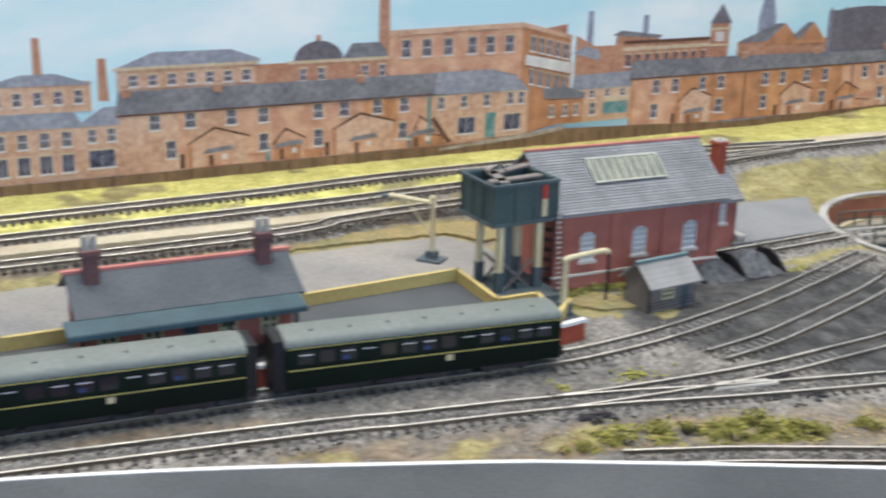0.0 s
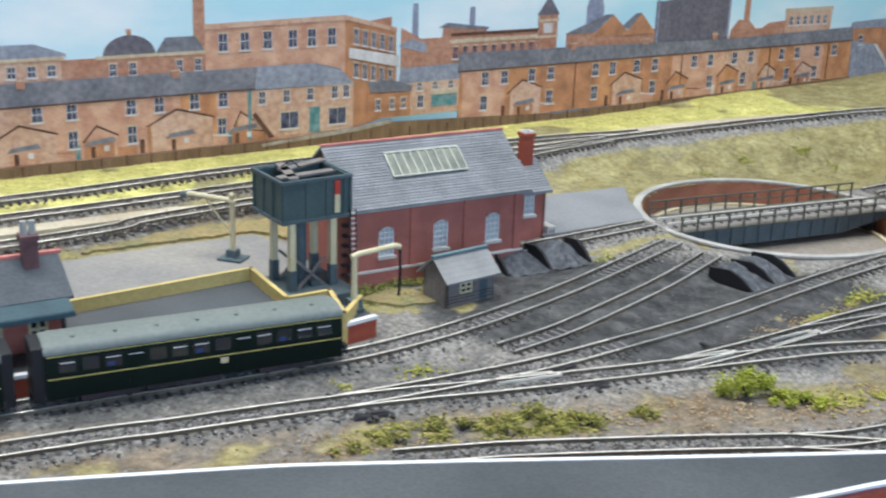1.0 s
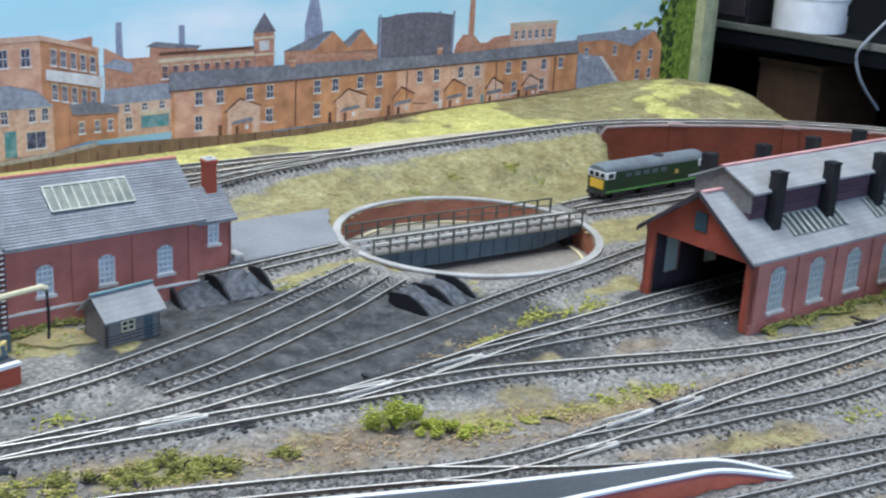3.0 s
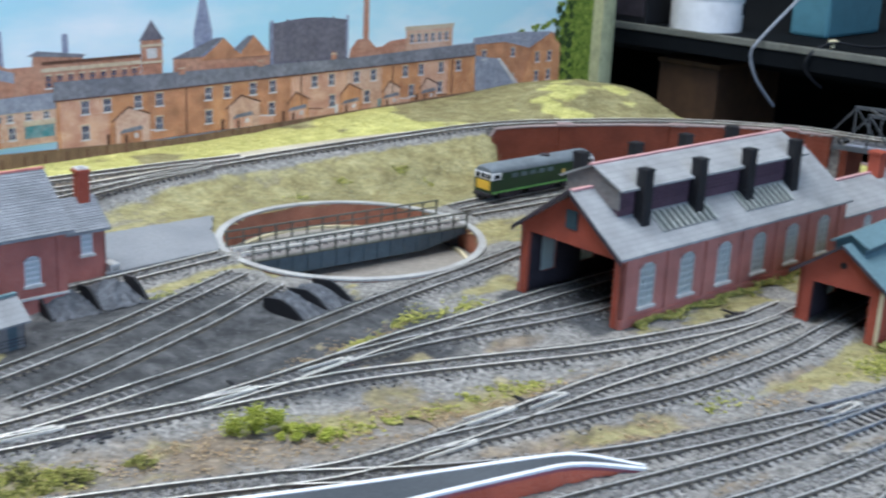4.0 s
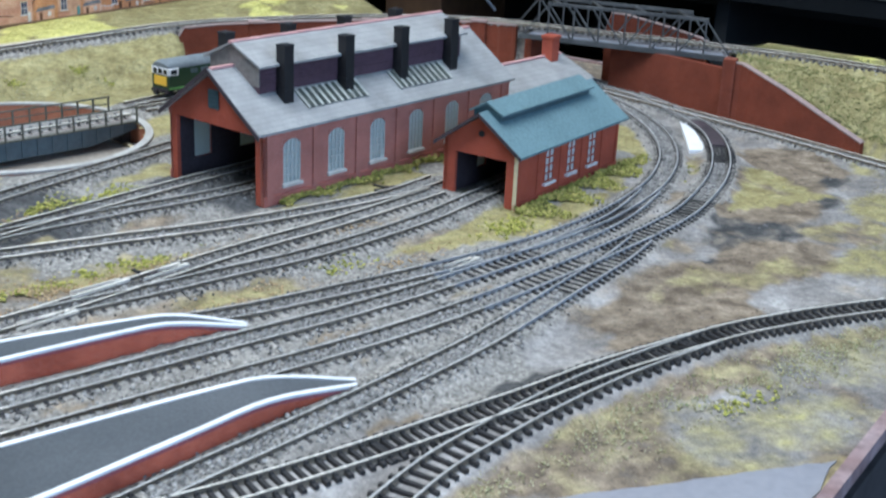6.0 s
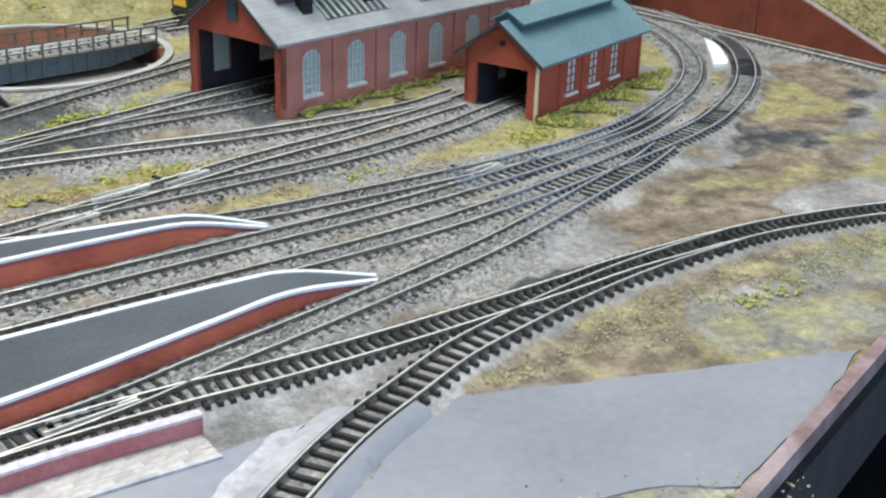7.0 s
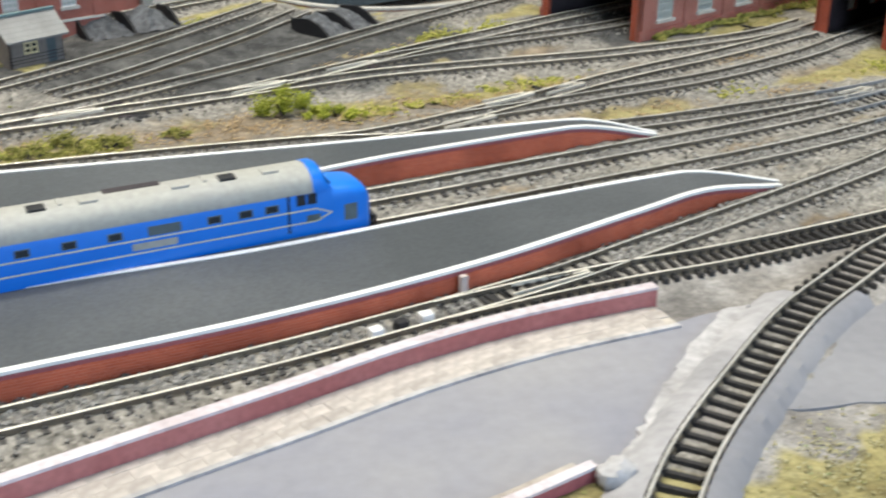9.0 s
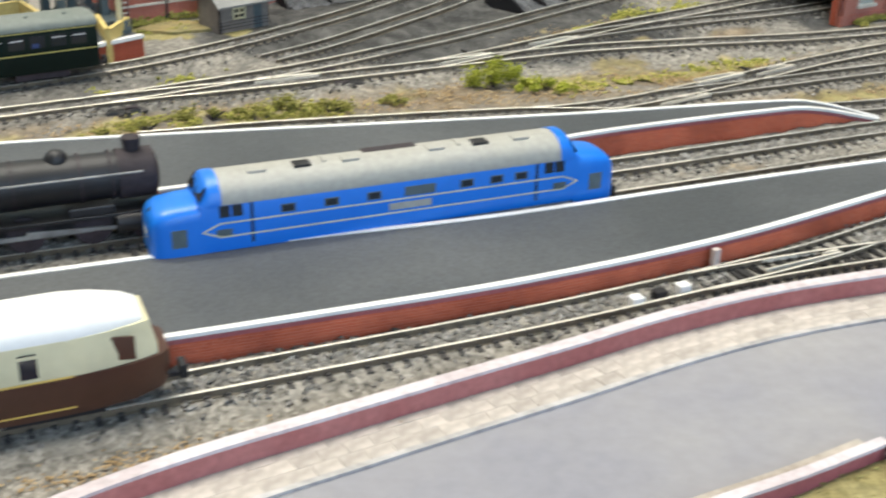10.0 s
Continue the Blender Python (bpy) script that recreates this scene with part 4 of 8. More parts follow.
sp = skyline("church_spire", rect(198, 214, 60, 83), 0.8, P_HAZE, "hazy grey church tower and spire")
card("spire", [(198.5, 83), (213.5, 83), (206.8, 112), (205.2, 112)], 0.9, P_HAZE, sp)
gb = skyline("gabled_works", rect(180, 267, 50, 63), 1, P_FAR, "gabled red brick workshops")
card("gable", [(203, 60), (242, 60), (224, 75.5)], 2, P_BRICK2, gb)
card("gable", [(236, 60), (267, 60), (252, 75.5)], 3, P_BRICK2, gb)
card("roof", [(178, 63), (203, 63), (224, 75.8), (216, 75.8)], 2.5, P_SLATE, gb)
card("roof", [(232, 66), (240, 64), (252, 75.9), (246, 75.6)], 3.5, P_SLATE, gb)
gas = [(267, 50), (347, 50), (347, 82.5)] + [(347 - 8 * k, 82.5 + 3.6 * math.sin(math.pi * k / 10)) for k in range(1, 10)] + [(267, 84)]
gs_ = skyline("gasholder", gas, 1, P_GREY, "dark grey gasholder with guide columns")
for k in range(6):
    card("guide_column", rect(268 + 15.4 * k, 270 + 15.4 * k, 52, 86), 2, P_HAZE if k in (0, 5) else P_GREY, gs_)
wk = skyline("far_works", [(348, 50), (413, 50), (413, 63), (394, 62), (386, 58), (378, 58), (370, 65), (358, 66), (350, 58)], 1, P_FAR, "far brick works with rounded roofs")
skyline("slim_stack", [(363.5, 55), (370, 55), (369, 140), (364.5, 140)], 0.9, P_FAR, "slim red brick stack")
fb = skyline("flat_block", rect(413, 470, 50, 71), 1.2, P_PALE, "pale flat-roofed block above the terrace")
card("parapet", rect(412, 471, 69.5, 73), 2, P_CREAM, fb)
for k in range(6):
    window(fb, 420 + 8.4 * k, 59, 66, 4.4, 2)
rh = skyline("corner_houses", [(498, 5), (624, 5), (622, 45), (610, 57), (560, 58), (498, 56)], 2, P_BRICK2, "row of brick houses at the road bridge")
card("roof", [(498, 52), (540, 52), (576, 44), (610, 57.5), (560, 60), (498, 58)], 3, P_SLATE2, rh)
card("gable_wall", [(566, 6), (623, 5), (622, 44), (606, 56), (580, 42)], 4, P_BRICK, rh)
card("slip_road", [(500, 42), (532, 37), (545, 24), (562, 8), (502, 6)], 5, P_SLATE2, rh)
card("road_edge", [(530, 37.5), (534, 37.5), (566, 8), (560, 8)], 6, P_WHITE, rh)
for x in (512, 552, 588, 606):
    window(rh, x, 38 if x < 560 else 30, 46 if x < 560 else 39, 5.4, 5)
    if x > 545:
        window(rh, x, 12, 21, 5.4, 5)
skyline("fence", [(-345, -12), (503, -12), (503, 10), (340, 7), (175, 5), (85, 9), (30, 11), (0, 9), (-70, 6), (-345, 6)], 7, P_FENCE, "brown board fence along the back yards")
skyline("pavement_strip", [(-66, 5), (4, 10), (30, 13), (30, 10), (4, 7), (-66, 3)], 8, P_PAVE, "pale pavement in front of the corner shops")
for k in range(55):
    x = -340 + 15.4 * k
    s = Shape()
    s.yprism(rect(x, x + 0.8, -12, 6.5), -1.7, -2.0)
    part("fence_post", s, P_DARK, backdrop)
tr = skyline("tree_belt", [(612, -5), (672, -5), (672, 92), (630, 90), (622, 60)], 2.2, P_TREE, "bright green trees at the end of the backdrop")
for k in range(90):
    s = Shape()
    x, z, r = RND.uniform(616, 642), RND.uniform(2, 88), RND.uniform(2, 5)
    x -= max(0, (z - 20)) * 0.02
    n = RND.randint(6, 9)
    s.yprism([(x + r * RND.uniform(0.6, 1.2) * math.cos(2 * math.pi * i / n), z + r * RND.uniform(0.6, 1.2) * math.sin(2 * math.pi * i / n)) for i in range(n)], -0.3 - 0.002 * k, -0.6 - 0.002 * k)
    part("foliage_clump", s, P_TREE_D if k % 3 else P_TREE, tr)
for k in range(26):
    s = Shape()
    x, r = RND.uniform(560, 640), RND.uniform(2, 4.5)
    z = 57 + (x - 560) * 0.17 + RND.uniform(-2, 3)
    n = 7
    s.yprism([(x + r * RND.uniform(0.7, 1.2) * math.cos(2 * math.pi * i / n), z + 0.7 * r * RND.uniform(0.6, 1.2) * math.sin(2 * math.pi * i / n)) for i in range(n)], 0.2 - 0.002 * k, -0.1 - 0.002 * k)
    part("foliage_clump", s, P_TREE, tr)


# ---- brick buildings ----
def wall_box(s, x0, x1, y, t, z0, z1, holes, mat=0):
    """A wall along x in one piece, with rectangular openings (x0, x1, z0, z1) through it."""
    xs = sorted({x0, x1, *[h[0] for h in holes], *[h[1] for h in holes]})
    zs = sorted({z0, z1, *[max(z0, h[2]) for h in holes], *[h[3] for h in holes]})
    nx, nz = len(xs), len(zs)

    def solid(i, j):
        if not (0 <= i < nx - 1 and 0 <= j < nz - 1):
            return False
        cx, cz = (xs[i] + xs[i + 1]) / 2, (zs[j] + zs[j + 1]) / 2
        return not any(h[0] < cx < h[1] and h[2] < cz < h[3] for h in holes)

    at = lambda i, j, k: k * nx * nz + j * nx + i
    vs = [(x, yy, z) for yy in (y - t / 2, y + t / 2) for z in zs for x in xs]
    fs = []
    for i in range(nx - 1):
        for j in range(nz - 1):
            if not solid(i, j):
                continue
            fs += [(at(i, j, 0), at(i + 1, j, 0), at(i + 1, j + 1, 0), at(i, j + 1, 0)), (at(i, j, 1), at(i, j + 1, 1), at(i + 1, j + 1, 1), at(i + 1, j, 1))]
            for di, dj, p, q in ((-1, 0, (i, j), (i, j + 1)), (1, 0, (i + 1, j), (i + 1, j + 1)), (0, -1, (i, j), (i + 1, j)), (0, 1, (i, j + 1), (i + 1, j + 1))):
                if not solid(i + di, j + dj):
                    fs.append((at(*p, 0), at(*q, 0), at(*q, 1), at(*p, 1)))
    s.add(vs, fs, mat)


def lattice(w, h, cols, rows_, bar, y0, y1, arch=0.0):
    """A glazing frame in one piece: bars round open panes."""
    s = Shape()
    xs, zs = [], []
    for k in range(cols + 1):
        c = -w / 2 + bar / 2 + (w - bar) * k / cols
        xs += [c - bar / 2, c + bar / 2]
    for k in range(rows_ + 1):
        c = bar / 2 + (h - bar) * k / rows_
        zs += [c - bar / 2, c + bar / 2]
    nx, nz = len(xs), len(zs)
    lift = lambda x, z: z - arch * max(0.0, z - h * 0.62) / (h * 0.38) * (2 * abs(x) / w) ** 2.2
    vs = [(x, y, lift(x, z)) for y in (y0, y1) for z in zs for x in xs]
    fs = []
    solid = lambda i, j: 0 <= i < nx - 1 and 0 <= j < nz - 1 and (i % 2 == 0 or j % 2 == 0)
    at = lambda i, j, k: k * nx * nz + j * nx + i
    for i in range(nx - 1):
        for j in range(nz - 1):
            if not solid(i, j):
                continue
            fs += [(at(i, j, 0), at(i + 1, j, 0), at(i + 1, j + 1, 0), at(i, j + 1, 0)), (at(i, j, 1), at(i, j + 1, 1), at(i + 1, j + 1, 1), at(i + 1, j, 1))]
            for di, dj, p, q in ((-1, 0, (i, j), (i, j + 1)), (1, 0, (i + 1, j), (i + 1, j + 1)), (0, -1, (i, j), (i + 1, j)), (0, 1, (i, j + 1), (i + 1, j + 1))):
                if not solid(i + di, j + dj):
                    fs.append((at(*p, 0), at(*q, 0), at(*q, 1), at(*p, 1)))
    return s.add(vs, fs)


PANES = {}


def arched_window(parent, x, y, z, w, h, cols, rows_, wall, arch=True, turned=False, bars=None, sill=None, glass=None, bar=0.75):
    """A round-headed iron window: glazing frame, pane behind it, wall round the arch, stone sill."""
    key = (w, h, cols, rows_, wall.name, arch, (bars or GLAZING).name, (sill or STONE_WHITE).name, (glass or GLASS).name)
    if key not in PANES:
        spand = Shape()
        if arch:
            for sg in (-1, 1):
                spand.yprism([(sg * w / 2, h), (sg * w / 2, h - w * 0.25), (sg * w * 0.38, h - w * 0.11), (sg * w * 0.2, h - w * 0.025), (sg * 0.01, h)], 0.5, -0.9)
        PANES[key] = (lattice(w, h, cols, rows_, bar, -0.2, -0.65).mesh("glazing_frame", [bars or GLAZING]), Shape().box(0, 0, 0, w, 0.3, h).mesh("pane", [glass or GLASS]),
                      Shape().box(0, -1.0, -1.3, w + 1.8, 2.0, 1.3).mesh("sill", [sill or STONE_WHITE]), spand.mesh("arch_head", [wall]) if arch else None)
    fr, pn, sl, sp_ = PANES[key]
    top = part("window", fr, None, parent)
    top.location = (x * MM, y * MM, z * MM)
    top.rotation_euler = (0, 0, math.pi if turned else 0)
    part("pane", pn, None, top)
    part("sill", sl, None, top)
    if sp_:
        for k in (0,):
            part("arch_head", sp_, None, top)
    return top


def gable(s, x, t, w, z0, z1, zr, hole, mat=0):
    """An end wall across y from 0 to w with a doorway (y0, y1, top) in it."""
    if hole:
        a, b, h = hole
        s.xprism([(0, 0), (a, 0), (a, h), (0, h)], x, x + t, mat)
        s.xprism([(b, 0), (w, 0), (w, h), (b, h)], x, x + t, mat)
        s.xprism([(0, h), (w, h), (w, z1), (w / 2, zr), (0, z1)], x, x + t, mat)
    else:
        s.xprism([(0, z0), (w, z0), (w, z1), (w / 2, zr), (0, z1)], x, x + t, mat)


def slope(s, x0, x1, y0, z0, y1, z1, t=1.2, mat=0):
    """One roof slope from eaves (y0, z0) to ridge (y1, z1)."""
    s.xprism([(y0, z0), (y1, z1), (y1, z1 + t), (y0, z0 + t)], x0, x1, mat)


def roof_pair(parent, x0, x1, w, eave, ridge, over, mats, names=("front_slope", "rear_slope"), courses=0, t=1.2, mid=None):
    mid = w / 2 if mid is None else mid
    k = (ridge - eave) / mid
    for nm, ye, sg in ((names[0], -over, 1), (names[1], w + over, -1)):
        s = Shape()
        slope(s, x0, x1, ye, eave - over * k, mid, ridge, t)
        sl = part(nm, s, mats, parent)
        if courses:
            for c in range(courses):
                s = Shape()
                f = c / courses
                y, z = ye + (mid - ye) * f, eave - over * k + (ridge - eave + over * k) * f
                f2 = (c + 1) / courses
                y2, z2 = ye + (mid - ye) * f2, eave - over * k + (ridge - eave + over * k) * f2
                s.xprism([(y, z + t), (y2, z2 + t), (y2, z2 + t + 0.05), (y, z + t + 0.42)], x0 + 0.02 * c, x1 - 0.02 * c)
                part("slate_course", s, mats, sl)


def ring_cap(x, y, z, outer, inner, h):
    """A square capping with an open middle."""
    w = (outer - inner) / 2
    s = Shape()
    for sg in (-1, 1):
        s.box(x, y + sg * (outer - w) / 2, z, outer, w, h)
        s.box(x + sg * (outer - w) / 2, y, z, w, inner, h)
    return s


# engine shed with louvred roof
es = thing("engine_shed", 371, 474, 0, 24, "long red brick engine shed, grey roof, black smoke vents", "engine shed")
L_, W_, EV, RG = 190.0, 66.0, 36.0, 59.0
xs = [18.5 + 30 * k for k in range(6)]
holes = [(x - 5.6, x + 5.6, 8.5, 30) for x in xs]
for nm, y in (("front_wall", 0.9), ("rear_wall", W_ - 0.9)):
    s = Shape()
    wall_box(s, 0, L_, y, 1.8, 0, EV, holes)
    part(nm, s, RED_PINK, es, bevel=0.15)
    sg = -1 if y < 2 else 1
    for k in range(7):
        s = Shape()
        s.box(min(max(3.5 + k * 30, 1.6), L_ - 1.6), y + sg * 1.4, 0, 3.2, 1.0, EV - 1.5)
        part("pilaster", s, RED_PINK, es)
    s = Shape()
    s.box(L_ / 2, y + sg * 1.35, 0, L_, 0.9, 4.6)
    s.box(L_ / 2, y + sg * 1.2, EV - 3, L_, 0.6, 2.2)
    part("plinth", s, RED, es)
    for x in xs:
        arched_window(es, x, y + sg * 0.2, 8.5, 11.2, 21.5, 4, 6, RED_PINK, turned=sg > 0)
# redder brick; its darker tone also puts the gable's shade in the colour
s = Shape()
gable(s, 0, 2.2, W_, 0, EV, RG - 0.5, (5, W_ - 5, 33))
part("gable_wall", s, RED_BRIGHT, es, bevel=0.15)
s = Shape()
gable(s, L_ - 2.2, 2.2, W_, 0, EV, RG - 0.5, None)
part("end_wall", s, RED, es)
# thin dark sheets inside the long walls paint the shed's indoor shade
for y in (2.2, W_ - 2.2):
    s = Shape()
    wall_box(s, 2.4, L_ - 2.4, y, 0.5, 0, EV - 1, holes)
    part("shade_lining", s, SOOT_SHADE, es, "dark sheet holding painted shade on the inner wall face")
s = Shape()
s.box(-0.3, W_ / 2, 41, 0.8, 7, 9)
for k in range(4):
    s.box(-0.8, W_ / 2, 42.5 + 2 * k, 0.5, 6.4, 0.5)
part("gable_vent", s, CANOPY, es, "dark green louvred vent")
roof_pair(es, -4.4, L_ + 2, W_, EV, RG, 2.4, SLATE_FINE)
s = Shape()
for sg, y0 in ((1, -2.4), (-1, W_ + 2.4)):
    s.xprism([(y0, EV - 3.4), (W_ / 2, RG - 0.2), (W_ / 2, RG + 2), (y0, EV - 1.2)], -5.0, -4.3)
part("barge_board", s, SOOT_SHADE, es)
for x, w in ((5, 14), (179, 26)):
    part("ridge_strip", Shape().box(x, W_ / 2, RG + 0.6, w, 2.4, 1.1), PINK_EDGE, es)
cl = part("clerestory", Shape().box(88, W_ / 2, 49, 150, 34, 13.5), PURPLE_BROWN, es, "dark plum louvre boards")
for x in (12.6, 162.6):
    part("clerestory_end", Shape().xprism([(W_ / 2 - 17, 52), (W_ / 2 + 17, 52), (W_ / 2 + 17, 62.5), (W_ / 2, 70), (W_ / 2 - 17, 62.5)], x, x + 0.8), WOOD_GREY, cl)
for sg in (-1, 1):
    s = Shape()
    slope(s, 10.5, 166, W_ / 2 + sg * 20, 61.2, W_ / 2, 70.3, 1.1)
    part("clerestory_slope", s, SLATE_FINE, cl)
    for k in range(5):
        s = Shape()
        s.box(88, W_ / 2 + sg * 17.3, 53 + 1.9 * k, 149, 0.6, 0.7)
        part("louvre", s, PURPLE_BROWN, cl)
part("clerestory_ridge", Shape().box(88, W_ / 2, 70.8, 156, 2.2, 1.0), PINK_EDGE, cl)
for k in range(4):
    for sg in (-1, 1):
        s = Shape()
        x, y = 26 + 41.5 * k, W_ / 2 + sg * 20.5
        s.box(x, y, 43.5, 6.0, 5.8, 27.5)
        s.box(x, y, 50, 6.4, 6.2, 0.6)
        s.box(x, y, 70.6, 6.5, 6.3, 0.9)
        v = part("smoke_vent", s, BLACK, es, "black square smoke vent", bevel=0.2)
        part("vent_opening", Shape().box(x, y, 71.5, 4.6, 4.4, 0.25), BLACK, v)


def roof_light(parent, x0, x1, y0, z0, y1, z1, bars, glass, name="roof_light", label="glazed roof light with pale bars", bar_mat=None, bar=0.75):
    ln = math.hypot(y1 - y0, z1 - z0)
    top = part(name, lattice(x1 - x0, ln, bars, 1, bar, 0.0, -0.8), bar_mat or GLAZING, parent, label)
    top.location = ((x0 + x1) / 2 * MM, y0 * MM, z0 * MM)
    top.rotation_euler = (math.atan2(z1 - z0, y1 - y0) - math.pi / 2, 0, 0)
    part("pane", Shape().box(0, -0.15, 0, x1 - x0, 0.3, ln), glass, top)
    return top


SLAT_GREY = material("dull_cream_slats", (0.40, 0.40, 0.35), 0.7, grain=0.4, scale=500, second=(0.30, 0.30, 0.265), patch=120)
kk = (RG - EV) / (W_ / 2)
for a in (34, 101):
    ln = math.hypot(10.5, 10.5 * kk)
    lt = part("roof_light", Shape().box(0, -0.15, 0.4, 43, 0.3, ln - 0.8), SKYLIGHT_DARK, es, "dark glazed roof light under pale slats")
    lt.location = ((a + 21.5) * MM, 5 * MM, (EV + 5 * kk + 1.5) * MM)
    lt.rotation_euler = (math.atan2(kk, 1) - math.pi / 2, 0, 0)
    for k in range(10):
        part("slat", Shape().box(-20.6 + 4.55 * k, -0.45, 0, 1.7, 0.45, ln), SLAT_GREY, lt)
# lean-to at the far end
ax = thing("shed_annexe", 371 + 192.3 * 0.9135 - 13 * 0.4067, 474 + 192.3 * 0.4067 + 13 * 0.9135, 0, 24, "lower red brick annexe behind the engine shed", "annexe")
s = Shape()
wall_box(s, 0, 104, 0.9, 1.8, 0, 20, [(12, 20, 5, 16), (44, 52, 5, 16)])
wall_box(s, 0, 104, 47.1, 1.8, 0, 20, [])
gable(s, 102, 1.8, 48, 0, 20, 30, None)
part("wall", s, RED_PINK, ax, bevel=0.15)
roof_pair(ax, 0.5, 106, 48, 20, 30.5, 3, SLATE_FINE)
part("ridge_strip", Shape().box(53, 24, 31.5, 104, 2.2, 1.1), PINK_EDGE, ax)
s = Shape()
s.box(90, 22, 24, 8, 8, 20)
s.box(90, 22, 43.5, 9.4, 9.4, 2)
part("chimney", s, RED_BRIGHT, ax, "square red brick chimney", bevel=0.2)
for x in (16, 48):
    arched_window(ax, x, 0.7, 5, 8, 11, 3, 4, RED_PINK)

# small shed with the green roof
gs = thing("small_engine_shed", 481, 431, 0, 28.6, "small red engine shed with a blue-green roof and open doorway", "engine shed")
L2, W2, E2, R2 = 104.0, 41.0, 29.0, 43.5
holes = [(x - 4.6, x + 4.6, 8, 25) for x in (31, 53, 75)]
for nm, y, sg in (("front_wall", 0.8, -1), ("rear_wall", W2 - 0.8, 1)):
    s = Shape()
    wall_box(s, 0, L2, y, 1.6, 0, E2, holes)
    part(nm, s, RED_BRIGHT, gs, bevel=0.15)
    for x in (31, 53, 75):
        arched_window(gs, x, y + sg * 0.3, 8, 9.2, 17, 2, 4, RED_BRIGHT, True, sg > 0, RED_BRIGHT, WHITE, GLASS_PALE, 0.7)
    part("plinth", Shape().box(L2 / 2, y + sg * 1.0, 0, L2 + 1, 0.8, 3.4), RED_BRIGHT, gs)
    for x in (1.2, 20, 42, 64, 86, L2 - 1.2):
        part("buttress_strip", Shape().box(x, y + sg * 1.0, 0, 2.2, 0.75, E2 - 1), RED_BRIGHT, gs)
s = Shape()
gable(s, 0, 2, W2, 0, E2, R2 - 0.5, (6, W2 - 6, 23))
part("gable_wall", s, RED_BRIGHT, gs, bevel=0.15)
s = Shape()
gable(s, L2 - 2, 2, W2, 0, E2, R2 - 0.5, None)
part("end_wall", s, RED_BRIGHT, gs)
part("corner_post", Shape().box(0.4, 0.4, 0, 1.8, 1.8, E2 - 1), CREAM, gs)
part("round_vent", Shape().cyl((-0.6, W2 / 2, 34), (0.2, W2 / 2, 34), 1.6, n=14), BLACK, gs)
# added dark sheets again: indoor shade of the small shed, put into colour
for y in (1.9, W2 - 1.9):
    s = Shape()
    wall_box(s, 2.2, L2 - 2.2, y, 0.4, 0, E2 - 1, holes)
    part("shade_lining", s, SOOT_SHADE, gs, "dark sheet holding painted shade on the inner wall face")
roof_pair(gs, -4, L2 + 4, W2, E2, R2, 4, GREEN_ROOF)
s = Shape()
s.xprism([(W2 / 2 - 7.5, 40), (W2 / 2 + 7.5, 40), (W2 / 2 + 7.5, 44), (W2 / 2, 48), (W2 / 2 - 7.5, 44)], 4, 92)
v = part("ridge_ventilator", s, CANOPY, gs, "raised ridge ventilator with green roof")
for sg in (-1, 1):
    s = Shape()
    slope(s, 2.5, 94, W2 / 2 + sg * 9.5, 43, W2 / 2, 48.2, 0.9)
    part("ventilator_slope", s, GREEN_ROOF, v)
s = Shape()
for y0 in (-4, W2 + 4):
    s.xprism([(y0, E2 - 3.6), (W2 / 2, R2 - 0.3), (W2 / 2, R2 + 1.3), (y0, E2 - 1.6)], -4.5, -3.9)
part("barge_board", s, SOOT_SHADE, gs)

# goods shed with slates, skylight and a lower end
gd = thing("goods_shed", 46.5, 512, 0, 25.5, "red brick shed with grey slates, skylight and arched windows", "shed")
L3, W3, E3, R3 = 90.0, 50.0, 40.0, 60.0
xs = (18, 46, 74)
holes = [(x - 3.7, x + 3.7, 14.5, 28) for x in xs]
for nm, y, sg in (("front_wall", 0.9, -1), ("rear_wall", W3 - 0.9, 1)):
    s = Shape()
    wall_box(s, 0, L3, y, 1.8, 0, E3, holes)
    part(nm, s, RED, gd, bevel=0.15)
    for x in xs:
        arched_window(gd, x, y + sg * 0.3, 14.5, 7.4, 13.5, 3, 5, RED, True, sg > 0, WHITE, bar=0.6)
    for x in (2.2, 32, 60, L3 - 2.2):
        part("pilaster", Shape().box(x, y + sg * 1.3, 0, 4.4, 0.9, E3 - 1), RED, gd)
    s = Shape()
    s.box(L3 / 2, y + sg * 1.5, 0, L3 + 0.8, 1.2, 7.8)
    s.box(L3 / 2, y + sg * 1.2, E3 - 4.5, L3, 0.7, 3.5)
    part("plinth", s, RED, gd)
    part("string_course", Shape().box(L3 / 2, y + sg * 1.7, 7.8, L3 + 1, 1.6, 0.9), STONE_WHITE, gd, "white stone string course")
for x0, hole in ((0, None), (L3 - 2, (3, 21, 24))):
    s = Shape()
    gable(s, x0, 2, W3, 0, E3, R3 - 0.5, hole)
    part("gable_wall", s, RED, gd)
roof_pair(gd, -3, L3 + 3, W3, E3, R3, 4, SLATE, courses=24)
part("ridge_strip", Shape().box(L3 / 2, W3 / 2, R3 + 0.4, L3 + 6, 2.0, 1.3), RIDGE, gd)
kk = (R3 - E3) / (W3 / 2)
roof_light(gd, 25, 64, 7.5, E3 + 7.5 * kk + 1.9, 18.5, E3 + 18.5 * kk + 1.9, 9, material("chalky_skylight_glass", (0.22, 0.225, 0.17), 0.55, grain=0.5, scale=300, second=(0.14, 0.15, 0.12), patch=130), label="weathered roof light with dull bars", bar_mat=material("weathered_glazing_bars", (0.50, 0.49, 0.40), 0.7, grain=0.4, scale=400, second=(0.38, 0.38, 0.32), patch=60))
for k in range(7):
    part("quoin", Shape().box(-1.2, 2.5, 2 + 4.6 * k, 2.2, 3.4, 1.1), SOOT_SHADE, gd)
